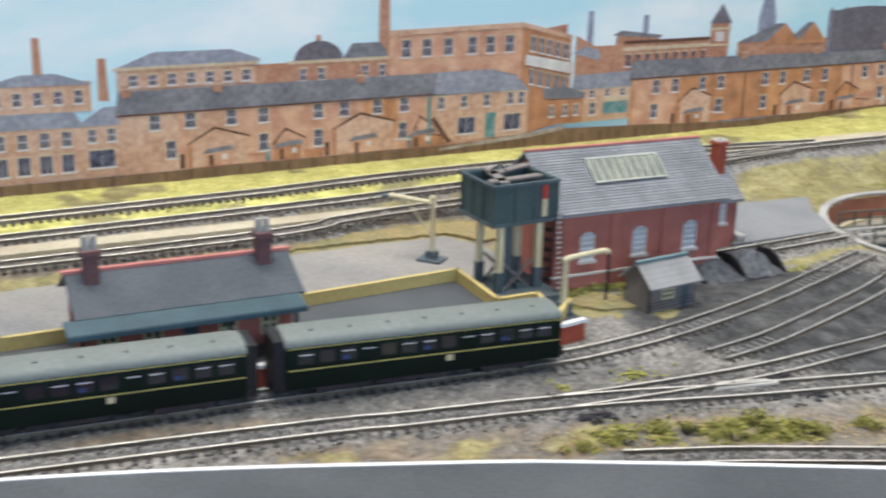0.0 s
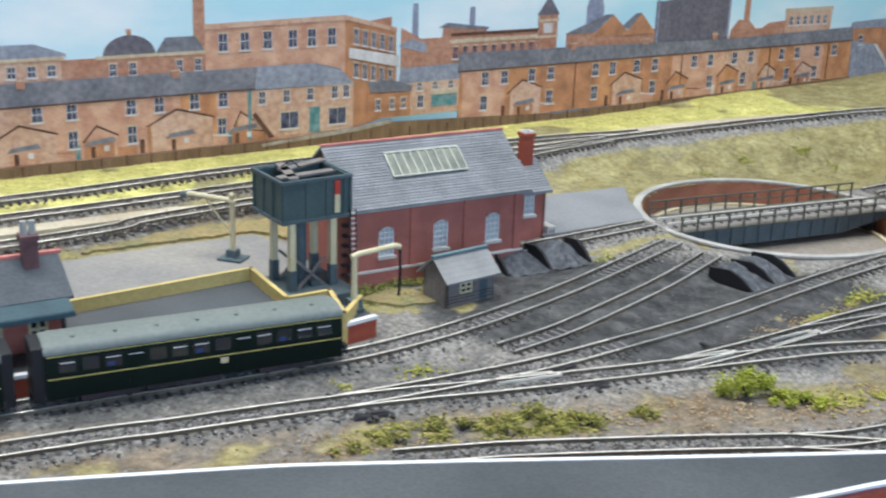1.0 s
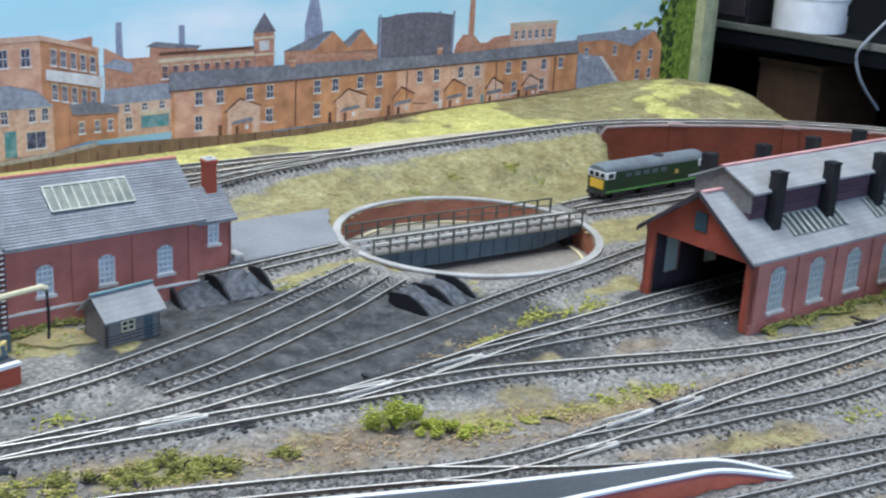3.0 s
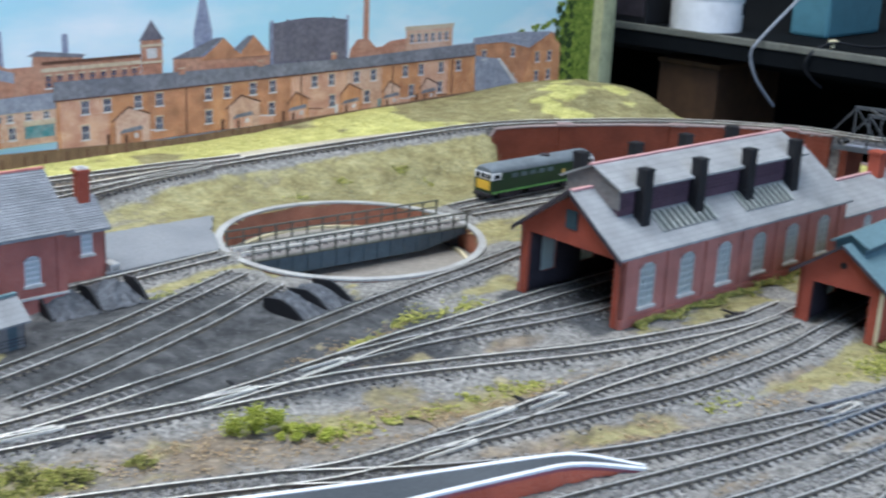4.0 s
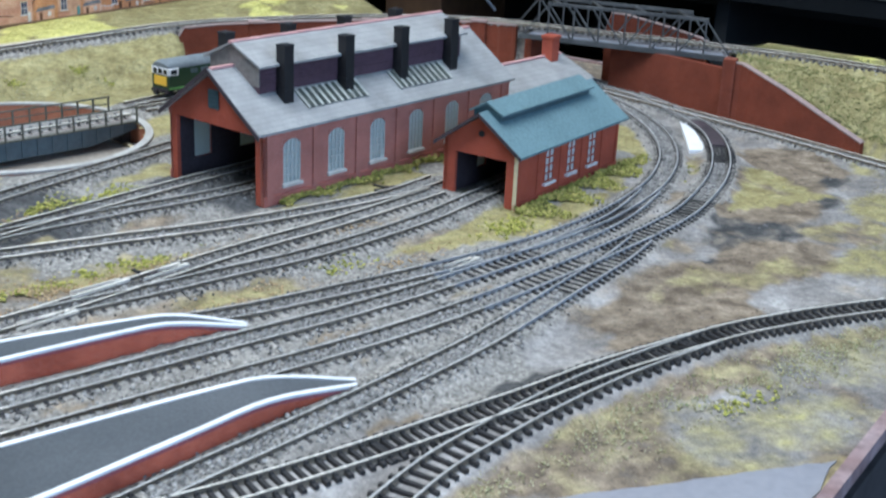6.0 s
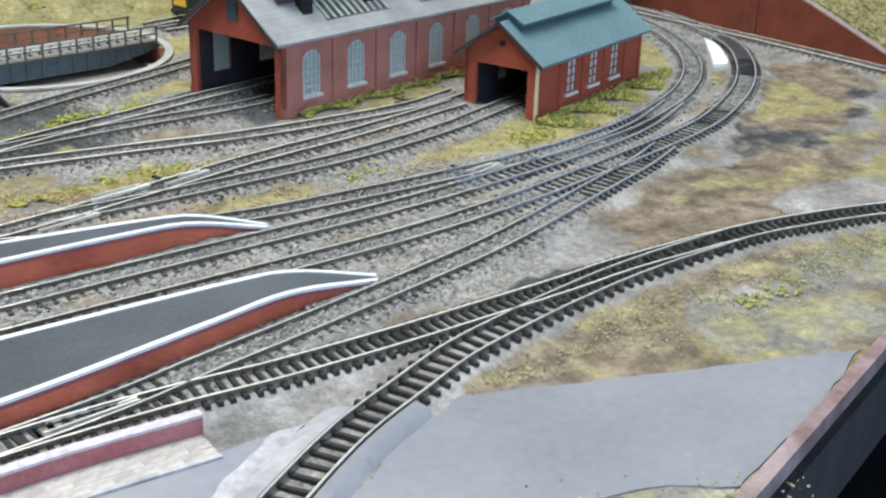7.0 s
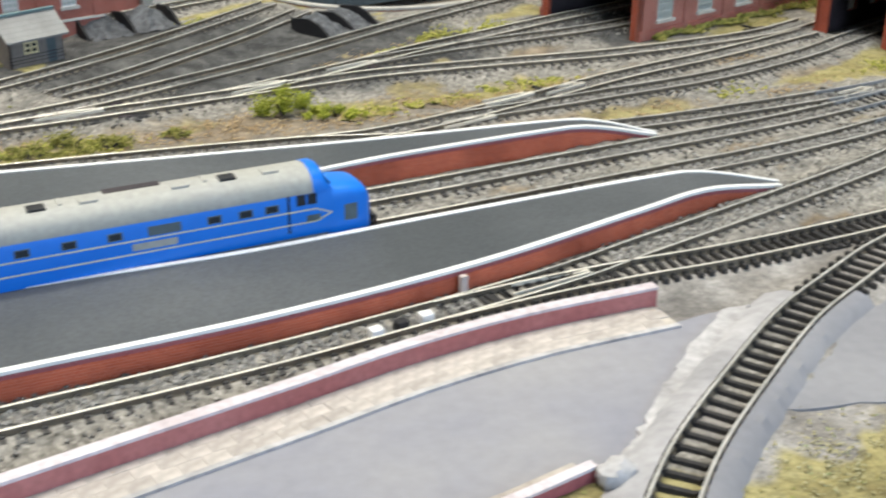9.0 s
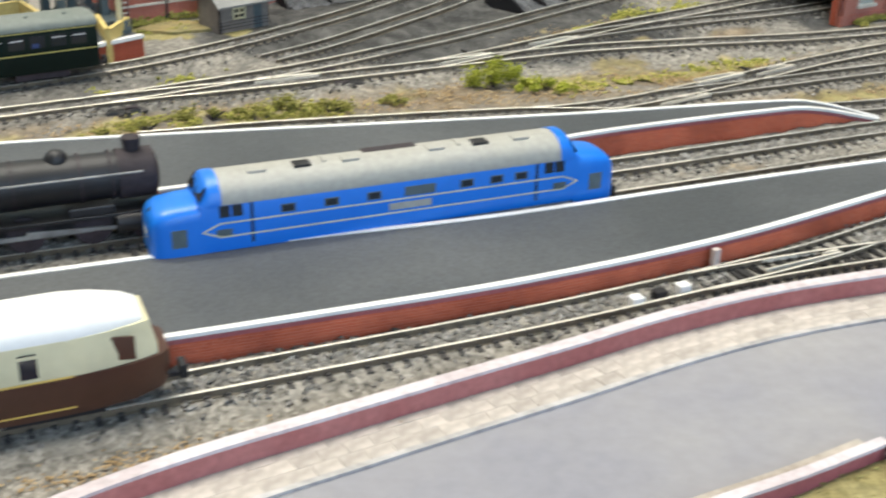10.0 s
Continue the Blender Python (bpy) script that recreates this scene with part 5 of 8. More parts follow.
ga = thing("shed_office", 116, 579, 0, 25.5, "lower brick end bay with a tall chimney", "annexe")
s = Shape()
wall_box(s, 0, 34, 0.8, 1.6, 0, 27, [(21, 27, 13.5, 25.5)])
wall_box(s, 0, 34, 27.2, 1.6, 0, 27, [])
gable(s, 32.4, 1.6, 28, 0, 27, 38, None)
part("wall", s, RED, ga)
roof_pair(ga, 0, 36, 28, 27, 38, 3, SLATE, courses=14)
s = Shape()
s.box(29, 13, 34, 5.8, 5.8, 19)
s.box(29, 13, 51.5, 7, 7, 1.6)
c = part("chimney", s, RED_BRIGHT, ga, "red brick chimney with a stone cap", bevel=0.2)
part("cap", ring_cap(29, 13, 53.1, 6, 3.6, 0.9), STONE_WHITE, c)
# flat dark plate stands in for the shade down the hollow stack
part("flue_shade", Shape().box(29, 13, 52.9, 3.6, 3.6, 0.3), SOOT_SHADE, c)
arched_window(ga, 24, 0.5, 13.5, 6, 12, 2, 4, RED, True, False, WHITE)
for k in range(4):
    s = Shape()
    s.box(38 + 0.6 * k, 3, 0, 5 - k, 9, 1.6 * (4 - k) * 0.9)
    part("step", s, STONE_WHITE, ga)

# platelayers' hut
hut = thing("hut", 88, 491.5, 0, 32.5, "small grey boarded hut with a slate roof and lit window", "hut")
s = Shape()
wall_box(s, 0, 26, 0.6, 1.2, 0, 13.5, [(7, 13.5, 5.5, 10.5), (18, 22.5, 0, 10.5)])
wall_box(s, 0, 26, 16.4, 1.2, 0, 13.5, [])
gable(s, 0, 1.2, 17, 0, 13.5, 20, None)
gable(s, 24.8, 1.2, 17, 0, 13.5, 20, None)
part("wall", s, WOOD_GREY, hut)
for k in range(9):
    part("board", Shape().box(13, -0.1, 1.45 * k + 0.3, 26.2, 0.25, 0.25), SOOT_SHADE, hut) if k in (1, 2, 3) else None
w = part("window", lattice(6.6, 5.2, 2, 2, 0.7, 0.1, -0.5), CREAM, hut, "cream framed window")
w.location = (10.25 * MM, 0, 5.4 * MM)
part("pane", Shape().box(0, 0.4, 0, 6.5, 0.3, 5), GLASS_DARK, w)
d = part("door", Shape().box(20.25, 0.3, 0, 4.5, 0.5, 10.5), GREY_GREEN, hut, "grey-green plank door")
part("door_handle", Shape().ball((21.6, -0.2, 5), 0.35, 0.35, 0.35), BLACK, d)
roof_pair(hut, -2, 28, 17, 13.5, 20.5, 2.6, SLATE_FINE, t=0.8)
part("ridge_capping", Shape().box(13, 8.5, 21, 30, 2.2, 0.9), GREEN_ROOF, hut)


# ---- turntable ----
tt = thing("turntable", PIT[0], PIT[1], 0, 0, "brick-lined turntable pit with a railed girder bridge", "turntable")


def ring_band(r0, r1, z0, z1, n=72, z0b=None):
    s = Shape()
    rings = []
    for k in range(n + 1):
        c, sn = math.cos(2 * math.pi * k / n), math.sin(2 * math.pi * k / n)
        rings.append([(r0 * c, r0 * sn, z0), (r1 * c, r1 * sn, z0), (r1 * c, r1 * sn, z1), (r0 * c, r0 * sn, z1)])
    return s.loft(rings, caps=False)


part("pit_wall", ring_band(72.2, 75.4, -14, 0.6), brick_material("brown_pit_brick", (0.40, 0.155, 0.085), (0.33, 0.12, 0.065), (0.42, 0.22, 0.14)), tt, "red brick pit wall")
part("coping", ring_band(71.9, 76.2, 0.6, 1.7), material("dull_concrete", (0.44, 0.42, 0.38), 0.85, grain=0.4, scale=600, bump=0.3, second=(0.33, 0.31, 0.28), patch=40), tt, "pale concrete coping ring", smooth=True)
s = Shape()
s.cyl((0, 0, -15), (0, 0, -13.2), 74, n=64)
part("pit_floor", s, material("dusty_pit_floor", (0.30, 0.27, 0.22), 0.9, grain=0.4, scale=400, bump=0.2, second=(0.24, 0.205, 0.165), patch=18), tt, "dusty buff pit floor")
part("ring_rail", ring_band(65.5, 67.6, -13.2, -11.6), CREAM, tt, "cream painted ring rail")
OLIVE_STEEL = material("dark_olive_paint", (0.085, 0.083, 0.06), 0.6, grain=0.3, scale=500, second=(0.12, 0.115, 0.085), patch=60)
tb = thing("turntable_bridge", PIT[0], PIT[1], 0, 19, "dark steel turntable bridge with handrails", "turntable bridge")
part("deck", Shape().box(0, 0, 0.6, 142, 25, 1.2), WOOD_GREY, tb)
for sg in (-1, 1):
    s = Shape()
    s.yprism([(-71, 1.0), (71, 1.0), (71, -3.5), (40, -9.5), (-40, -9.5), (-71, -3.5)], sg * 13.2, sg * 11.6)
    g = part("girder", s, GREY_GREEN, tb, "dark grey plate girder", bevel=0.15)
    for k in range(15):
        x = -63 + 9 * k
        d_ = -3.5 - 6 * min(1, max(0, (71 - abs(x)) / 31)) + 0.4
        part("stiffener", Shape().box(x, sg * 13.6, d_, 0.9, 0.8, 1.0 - d_), GREY_GREEN, g)
    s = Shape()
    s.box(0, sg * 15.2, 9.6, 142, 0.8, 0.8)
    s.box(0, sg * 15.2, 5.6, 142, 0.6, 0.6)
    for k in range(15):
        s.box(-70 + 10 * k, sg * 15.2, 1, 0.9, 0.9, 9)
    part("handrail", s, OLIVE_STEEL, tb, "dark olive post and rail handrail")
    part("walkway", Shape().box(0, sg * 14, 1.0, 142, 3.4, 0.7), OLIVE_STEEL, tb)
    s = Shape()
    s.box(0, sg * 4.85, 1.8, 144, 1.1, 2.2)
    part("rail", s, RAIL_TOP, tb)
for k in range(24):
    ob = part("sleeper", SLEEPERS[False], None, tb)
    ob.matrix_basis = pose((-68 + 5.9 * k) * MM, 0, 1.4 * MM, 0, 0, 90)
for x in (-66, 66):
    s = Shape()
    s.box(x, 0, -12, 5, 20, 9)
    for sg in (-1, 1):
        s.cyl((x - 1, sg * 8, -9.6), (x + 1, sg * 8, -9.6), 2.6)
    part("end_carriage", s, BLACK, tb)


# ---- retaining wall and truss bridge ----
def wall_line(name, pts, thick, mat, label, cap=None, kind="structure"):
    """An upright wall through (x, y, z0, z1) stations, with a coping."""
    s, c = Shape(), Shape()
    p = np.array(pts, float)
    nr = normals(p)
    q = lambda i, o, z: (p[i][0] + nr[i][0] * o, p[i][1] + nr[i][1] * o, z)
    s.loft([[q(i, -thick / 2, p[i][2]), q(i, thick / 2, p[i][2]), q(i, thick / 2, p[i][3]), q(i, -thick / 2, p[i][3])] for i in range(len(p))])
    top = tagged(part(name, s, mat), label, "wall", kind=kind)
    if cap:
        c.loft([[q(i, -thick / 2 - 0.35, p[i][3]), q(i, thick / 2 + 0.35, p[i][3]), q(i, thick / 2 + 0.35, p[i][3] + 0.8), q(i, -thick / 2 - 0.35, p[i][3] + 0.8)] for i in range(len(p))])
        part("coping", c, cap, top)
    return top


WALL_CAP = material("dull_pink_coping", (0.34, 0.24, 0.21), 0.85, grain=0.4, scale=500, bump=0.2, second=(0.26, 0.20, 0.18), patch=40)
WALL_RED = brick_material("retaining_wall_brick", (0.17, 0.039, 0.016), (0.14, 0.032, 0.013), (0.18, 0.058, 0.032))
rw = wall_line("wall_retaining", [(409, 785, -1, 7), (412, 785, -1, 18), (420, 784.5, -1, 29), (445, 781.5, -1, 31), (469, 777, -1, 32), (510, 768, -1, 33.5), (550, 755, -1, 35), (590, 736, -1, 36.5), (616, 717, -1, 37.5), (634, 697, -1, 38)],
               4, WALL_RED, "long curved red brick retaining wall with pilasters", WALL_CAP)
for x, y, a, h in ((469, 776, -11, 33.5), (546, 754.6, -20, 36), (614, 716.5, -38, 39.5)):
    s = Shape()
    s.box(x, y, -1, 10, 6.5, h, a)
    pl = part("pilaster", s, WALL_RED, rw, bevel=0.2)
    part("cap", Shape().box(x, y, h - 1, 11.4, 8, 1.4, a), WALL_CAP, pl)
BR_A = -50.0
br = thing("truss_bridge", 688, 638, 0, BR_A, "grey steel truss bridge carrying the upper track", "bridge")
TRUSS = material("weathered_bridge_grey", (0.05, 0.052, 0.052), 0.6, grain=0.4, scale=400, bump=0.2, second=(0.085, 0.086, 0.085), patch=60)
DECK = material("pale_bridge_deck", (0.40, 0.40, 0.42), 0.8, grain=0.4, scale=400, bump=0.2, second=(0.28, 0.28, 0.3), patch=60)
part("deck", Shape().box(0, 0, 33.2, 138, 24, 1.6), DECK, br)
HB, ZT, ZB = 73.0, 57.0, 33.0
for sg in (-1, 1):
    y, sk = sg * 13.5, (-16 if sg > 0 else 0)
    g = part("bottom_chord", Shape().box(sk, y, ZB - 1.4, 2 * HB + 4, 2.2, 3.2), TRUSS, br, bevel=0.1)
    part("top_chord", Shape().box(sk, y, ZT - 1, 2 * HB - 36, 2.2, 2.2), TRUSS, br, bevel=0.1)
    n = 6
    xs = [sk - HB + 19 + (2 * HB - 38) * k / n for k in range(n + 1)]
    bars = [((sk - HB, ZB), (xs[0], ZT)), ((sk + HB, ZB), (xs[-1], ZT))]
    for k in range(n):
        bars.append(((xs[k], ZT), (xs[k], ZB)))
        bars.append(((xs[k], ZT), (xs[k + 1], ZB)) if k < n / 2 else ((xs[k], ZB), (xs[k + 1], ZT)))
    bars.append(((xs[-1], ZT), (xs[-1], ZB)))
    for (xa, za), (xb, zb) in bars:
        ln, an = math.hypot(xb - xa, zb - za), math.degrees(math.atan2(zb - za, xb - xa))
        part("brace", Shape().box((xa + xb) / 2, y, (za + zb) / 2 - 0.65, ln, 1.0, 1.0, 0, 0, -an), TRUSS, br)
    part("ledge", Shape().box(sk, y - sg * 2.6, 35, 134, 3.4, 0.8), DECK, br)
for k in range(4):
    part("cross_tie", Shape().box(-53 + 30 * k, 0, ZT - 0.6, 1.3, 31, 1.3, 31), TRUSS, br)
for nm, x, y, a, ln in (("wall_abutment_west", 654, 700, 40, 44),):
    s = Shape()
    s.box(x, y, -1, ln, 5, 33, a)
    tagged(part(nm, s, WALL_RED), "red brick bridge abutment", "wall", kind="structure")
wing = wall_line("wall_wing", [(706, 556, -1, 36.5), (712, 547, -1, 36), (718, 512, -1, 26), (723, 482, -1, 16), (727, 460, -1, 8.5), (728, 456, -1, 7)], 4, WALL_RED, "sloping red brick wing wall below the grass bank", WALL_CAP)
wall_line("wall_abutment_east", [(706, 557, -1, 32), (700, 585, -1, 32), (693, 612, -1, 32), (688, 633, -1, 32), (684, 650, -1, 32)], 4, WALL_RED, "dark red brick abutment under the truss bridge")
part("end_pier", Shape().box(708, 555, -1, 9, 8, 39.5, 40), WALL_RED, wing, bevel=0.2)


wall_line("wall_far_parapet", [(692, 671, -1, 38), (694, 668, -1, 49.5), (699, 661, -1, 49.5), (716, 640, -1, 45), (734, 619, -1, 39), (737, 615, -1, 37)], 4, WALL_RED, "red brick parapet wall behind the truss bridge", WALL_CAP)


# ---- platforms ----
def platform(stations, label, side_mat):
    """Stations of (far edge, near edge, top height)."""
    top = thing("platform", stations[0][0][0], stations[0][0][1], 0, 0, label, "platform", "platforms")
    ox, oy = stations[0][0]
    far = spline([(a[0] - ox, a[1] - oy, z) for a, b, z in stations], 6)
    nea = spline([(b[0] - ox, b[1] - oy, z) for a, b, z in stations], 6)
    m = min(len(far), len(nea))
    ix = lambda arr: arr[np.linspace(0, len(arr) - 1, m).round().astype(int)]
    far, nea = ix(far), ix(nea)
    mid = (far + nea) / 2
    s = Shape()
    s.loft([[(f[0], f[1], f[2] - 1.2), (n[0], n[1], n[2] - 1.2), (n[0], n[1], n[2] - 0.15), (f[0], f[1], f[2] - 0.15)] for f, n in zip(far, nea)])
    part("surface", s, TARMAC, top, "dark grey platform surface")
    for nm, e in (("far_edging", far), ("near_edging", nea)):
        s = Shape()
        rings = []
        for p, c in zip(e, mid):
            w = c - p
            ln = max(1e-3, math.hypot(w[0], w[1]))
            ux, uy = w[0] / ln, w[1] / ln
            k = min(1.35, ln * 0.8)
            rings.append([(p[0] - ux * 0.6, p[1] - uy * 0.6, p[2] - 0.8), (p[0] + ux * k, p[1] + uy * k, p[2] - 0.8), (p[0] + ux * k, p[1] + uy * k, p[2] + 0.12), (p[0] - ux * 0.6, p[1] - uy * 0.6, p[2] + 0.12)])
        s.loft(rings)
        part(nm, s, WHITE, top, "white painted platform edge")
        s, s2 = Shape(), Shape()
        r1, r2 = [], []
        for p, c in zip(e, mid):
            w = c - p
            ln = max(1e-3, math.hypot(w[0], w[1]))
            ux, uy = w[0] / ln, w[1] / ln
            k = min(2.4, ln * 0.9)
            r1.append([(p[0] + ux * 0.2, p[1] + uy * 0.2, -0.5), (p[0] + ux * k, p[1] + uy * k, -0.5), (p[0] + ux * k, p[1] + uy * k, p[2] - 1.1), (p[0] + ux * 0.2, p[1] + uy * 0.2, p[2] - 1.1)])
            r2.append([(p[0] - ux * 0.4, p[1] - uy * 0.4, p[2] - 2.1), (p[0] + ux * 0.3, p[1] + uy * 0.3, p[2] - 2.1), (p[0] + ux * 0.3, p[1] + uy * 0.3, p[2] - 1.05), (p[0] - ux * 0.4, p[1] - uy * 0.4, p[2] - 1.05)])
        s.loft(r1)
        part("side_wall", s, side_mat, top)
        s2.loft(r2)
        part("corbel", s2, MAROON, top)
    return top


PLAT_RED = brick_material("platform_brick", (0.56, 0.125, 0.056), (0.46, 0.094, 0.043), (0.62, 0.27, 0.19), 2.2, 0.8, 0.6, rough=0.62, stain=0.8, blot=45)
p2 = platform([((-330, 176), (-330, 113), 9.5), ((-100, 214), (-100, 165), 9.5), ((33, 239), (33, 195), 9.5), ((102, 251), (102, 208), 9.5), ((160, 259), (160, 219.5), 9.5), ((222, 272), (220, 237), 9.5),
               ((290, 285.5), (276, 260), 9.3), ((312, 289), (306, 274), 8.0), ((339, 288), (338, 284), 2.6)], "long dark grey platform with white edges and ramped end", PLAT_RED)
p1 = platform([((-330, 262), (-330, 204), 9.5), ((-130, 314), (-130, 246), 9.5), ((0, 333), (0, 275), 9.5), ((60, 337), (60, 288), 9.5), ((162, 339.5), (162, 308), 9.5), ((217, 341.5), (214, 323), 9.5),
               ((277, 346), (274, 336), 9.3), ((297, 347), (294, 340), 8.0), ((321, 344), (320, 341.5), 2.4)], "narrowing dark grey platform with white edges and ramped end", PLAT_RED)
s = Shape()
s.box(213.5, 232.0, 0, 2.0, 1.6, 8.3, 17)
part("repair_joint", s, material("pale_filler", (0.62, 0.52, 0.48), 0.8, grain=0.4, scale=600), None)
tagged(bpy.data.objects["repair_joint"], "pale filler strip where two platform sections join", "filler strip")

# station platform with its ochre wall
sp3 = thing("platform", 0, 0, 0, 0, "station platform with grey surface and red brick end", "platform", "platforms")
poly = [(-338, 291), (-205, 346), (-65, 404), (36, 443), (43, 450), (57, 460), (50, 470), (44.5, 453), (38, 474), (21, 465), (4, 502), (-66, 460), (-164, 408), (-345, 320)]
part("surface", Shape().prism(poly, 7.6, 8.9), TARMAC, sp3)
part("base", Shape().prism([(x, y) for x, y in poly], -0.5, 7.6), RED_BRIGHT, sp3)
edge = [(-338, 291), (-205, 346), (-65, 404), (36, 443), (43, 450), (57, 460)]
s = Shape()
e3 = np.array(edge, float)
n3 = normals(e3)
s.loft([[(p[0] - n[0] * 0.8, p[1] - n[1] * 0.8, 8.0), (p[0] + n[0] * 1.8, p[1] + n[1] * 1.8, 8.0), (p[0] + n[0] * 1.8, p[1] + n[1] * 1.8, 9.4), (p[0] - n[0] * 0.8, p[1] - n[1] * 0.8, 9.4)] for p, n in zip(e3, n3)])
part("edging", s, WHITE, sp3, "white platform edge")
fw = thing("ochre_wall", 0, 0, 0, 0, "low ochre yellow wall along the back of the station platform", "wall")
fp = [(-345, 322), (-164, 409), (-66, 461), (4, 503), (21, 467), (38, 476), (44, 450), (50.5, 469)]
for (xa, ya), (xb, yb) in zip(fp[:-1], fp[1:]):
    a = math.degrees(math.atan2(yb - ya, xb - xa))
    ln = math.hypot(xb - xa, yb - ya)
    w = part("wall_panel", Shape().box((xa + xb) / 2, (ya + yb) / 2, 0, ln + 1.2, 1.6, 14.0, a), YELLOW_WALL, fw)
    part("coping", Shape().box((xa + xb) / 2, (ya + yb) / 2, 14.0, ln + 1.6, 1.9, 0.4, a), YELLOW_WALL, w)

# station building
st = thing("station_building", -100, 424, 9, 26, "brick station building with slate roof, canopy and two chimneys", "station")
s = Shape()
wall_box(s, -39, 39, -13, 1.6, 0, 21, [(x - 3.5, x + 3.5, 4, 13) for x in (-30, -14, 14, 30)] + [(-3, 3, 0, 13)])
wall_box(s, -39, 39, 15, 1.6, 0, 21, [])
for x in (-38.2, 36.6):
    s.xprism([(-13, 0), (15, 0), (15, 21), (1, 30), (-13, 21)], x, x + 1.6)
part("wall", s, RED, st, bevel=0.15)
for x in (-30, -14, 14, 30):
    w = part("window", lattice(7, 9, 2, 2, 1.0, 0, -0.8), CREAM, st, "cream framed window")
    w.location = (x * MM, -13.4 * MM, 4 * MM)
    part("pane", Shape().box(0, 0.3, 0, 7, 0.3, 9), GLASS_DARK, w)
part("door", Shape().box(0, -13, 0, 6, 0.6, 13), CANOPY, st)
for nm, ye in (("front_slope", -20), ("rear_slope", 20)):
    s = Shape()
    slope(s, -42, 42, ye, 20.5, 1, 31, 1.1)
    part(nm, s, SLATE_DARK, st)
s = Shape()
slope(s, -46, 40, -29, 18.4, -19.5, 20.4, 1.0)
s.box(-3, -29, 17.2, 86, 0.9, 1.9)
part("canopy", s, CANOPY, st, "dark teal platform canopy", bevel=0.1)
part("ridge_strip", Shape().box(0, 1, 31.7, 86, 2.2, 1.2), RIDGE, st)
for x in (-33, 31):
    s = Shape()
    s.box(x, -3, 20, 5.4, 5.4, 21)
    s.box(x, -3, 39.4, 6.8, 6.8, 2)
    c = part("chimney", s, material("dark_plum_brick_paint", (0.11, 0.055, 0.055), 0.75, grain=0.4, scale=500, bump=0.3, second=(0.15, 0.07, 0.065), patch=60), st, "dark plum chimney stack")
    for dx_ in (-1.5, 1.5):
        part("chimney_pot", Shape().cyl((x + dx_, -3, 41.4), (x + dx_, -3, 46.5), 1.5, 1.2), LOCO_GREY, c)
for x in (-41, -15, 11, 36):
    part("canopy_post", Shape().cyl((x, -27.5, 0), (x, -27.5, 18.2), 0.8), SOOT_SHADE, st)

# water tower
wt = thing("water_tower", 18.5, 488, 0, 29.3, "grey-green water tank on cream legs", "water tower")
part("plinth", Shape().box(14, 5.5, 0, 32, 35, 8), GREY_GREEN, wt, "grey-green plinth")
for x in (4.6, 24):
    for y in (1.2, 18):
        l = part("leg", Shape().box(x, y, 17, 2.8, 2.8, 21.5), CREAM, wt, "cream painted timber leg", bevel=0.2)
        part("foot", Shape().box(x, y, 8, 3.3, 3.3, 9.2), GREY_GREEN, l)
for y in (2.2, 19):
    for sg in (-1, 1):
        part("cross_brace", Shape().box(14.3, y, 13.5, 19, 0.9, 1.1, 0, 0, sg * 44), WOOD_GREY, wt)
part("riser_pipe", Shape().cyl((13, 9, 8), (13, 9, 38), 2.4), GREY_GREEN, wt)
part("valve_box", Shape().box(17, 4, 8, 5, 4, 2.4), GREY_GREEN, wt, bevel=0.2)
s = Shape()
s.box(16, 13.7, 37.6, 32.4, 27.6, 1.4)
for a, b, c, d_ in ((16, 0.5, 32, 1), (16, 27, 32, 1), (0.5, 13.7, 1, 27.4), (31.7, 13.7, 1, 27.4)):
    s.box(a, b, 39, c, d_, 17)
tk = part("tank", s, TANK, wt, bevel=0.15)
for x in (0.4, 11, 20.6, 29, 31.9):
    part("rib", Shape().box(x, -0.3, 38.6, 1.1, 0.7, 17.4), TANK, tk)
for y in (0.4, 9, 18, 27):
    part("rib", Shape().box(-0.3, y, 38.6, 0.7, 1.1, 17.4), TANK, tk)
for z in (38, 55.2):
    s = Shape()
    s.box(16, -0.3, z, 33.6, 1.2, 1.3)
    s.box(16, 27.8, z, 33.6, 1.2, 1.3)
    s.box(-0.3, 13.7, z, 1.2, 27, 1.3)
    s.box(32.5, 13.7, z, 1.2, 27, 1.3)
    part("rim", s, GREY_GREEN, tk)
part("water_level_plate", Shape().box(25.2, -0.8, 40.5, 2.4, 0.5, 8), CREAM, tk, "cream level gauge")
part("water_level_mark", Shape().box(25.2, -0.8, 48.5, 2.4, 0.5, 6), BRASS_RED, tk, "red level mark")
part("tank_lining", Shape().box(16, 13.7, 47, 30.4, 25.6, 0.4), BLACK, tk)
for a, x, y in ((76, 9, 14), (4, 14, 6.5), (20, 20, 21)):
    part("plank", Shape().box(x, y, 56.4, 27, 4.2, 0.9, a), WOOD_GREY, tk)
part("roof_rod", Shape().tube([(9, 20, 57), (12, 16, 61), (17, 18, 57)], 0.35, 6), BLACK, tk)
part("ball_float", Shape().ball((15, 3.6, 54), 3.0, 2.2, 1.2, 12, 8), WHITE, tk, smooth=True)
lad = part("ladder", Shape().tube([(27.6, -9, 8), (31, -1.8, 41)], 0.4, 6).tube([(30.2, -9, 8), (33.6, -1.8, 41)], 0.4, 6), SOOT_SHADE, wt, "dark leaning access ladder with pale rungs")
for k in range(15):
    f = (k + 0.7) / 15.5
    part("rung", Shape().box(28.9 + 3.4 * f, -9 + 7.2 * f, 8 + 33 * f, 2.6, 0.5, 0.5), STONE_WHITE, lad)


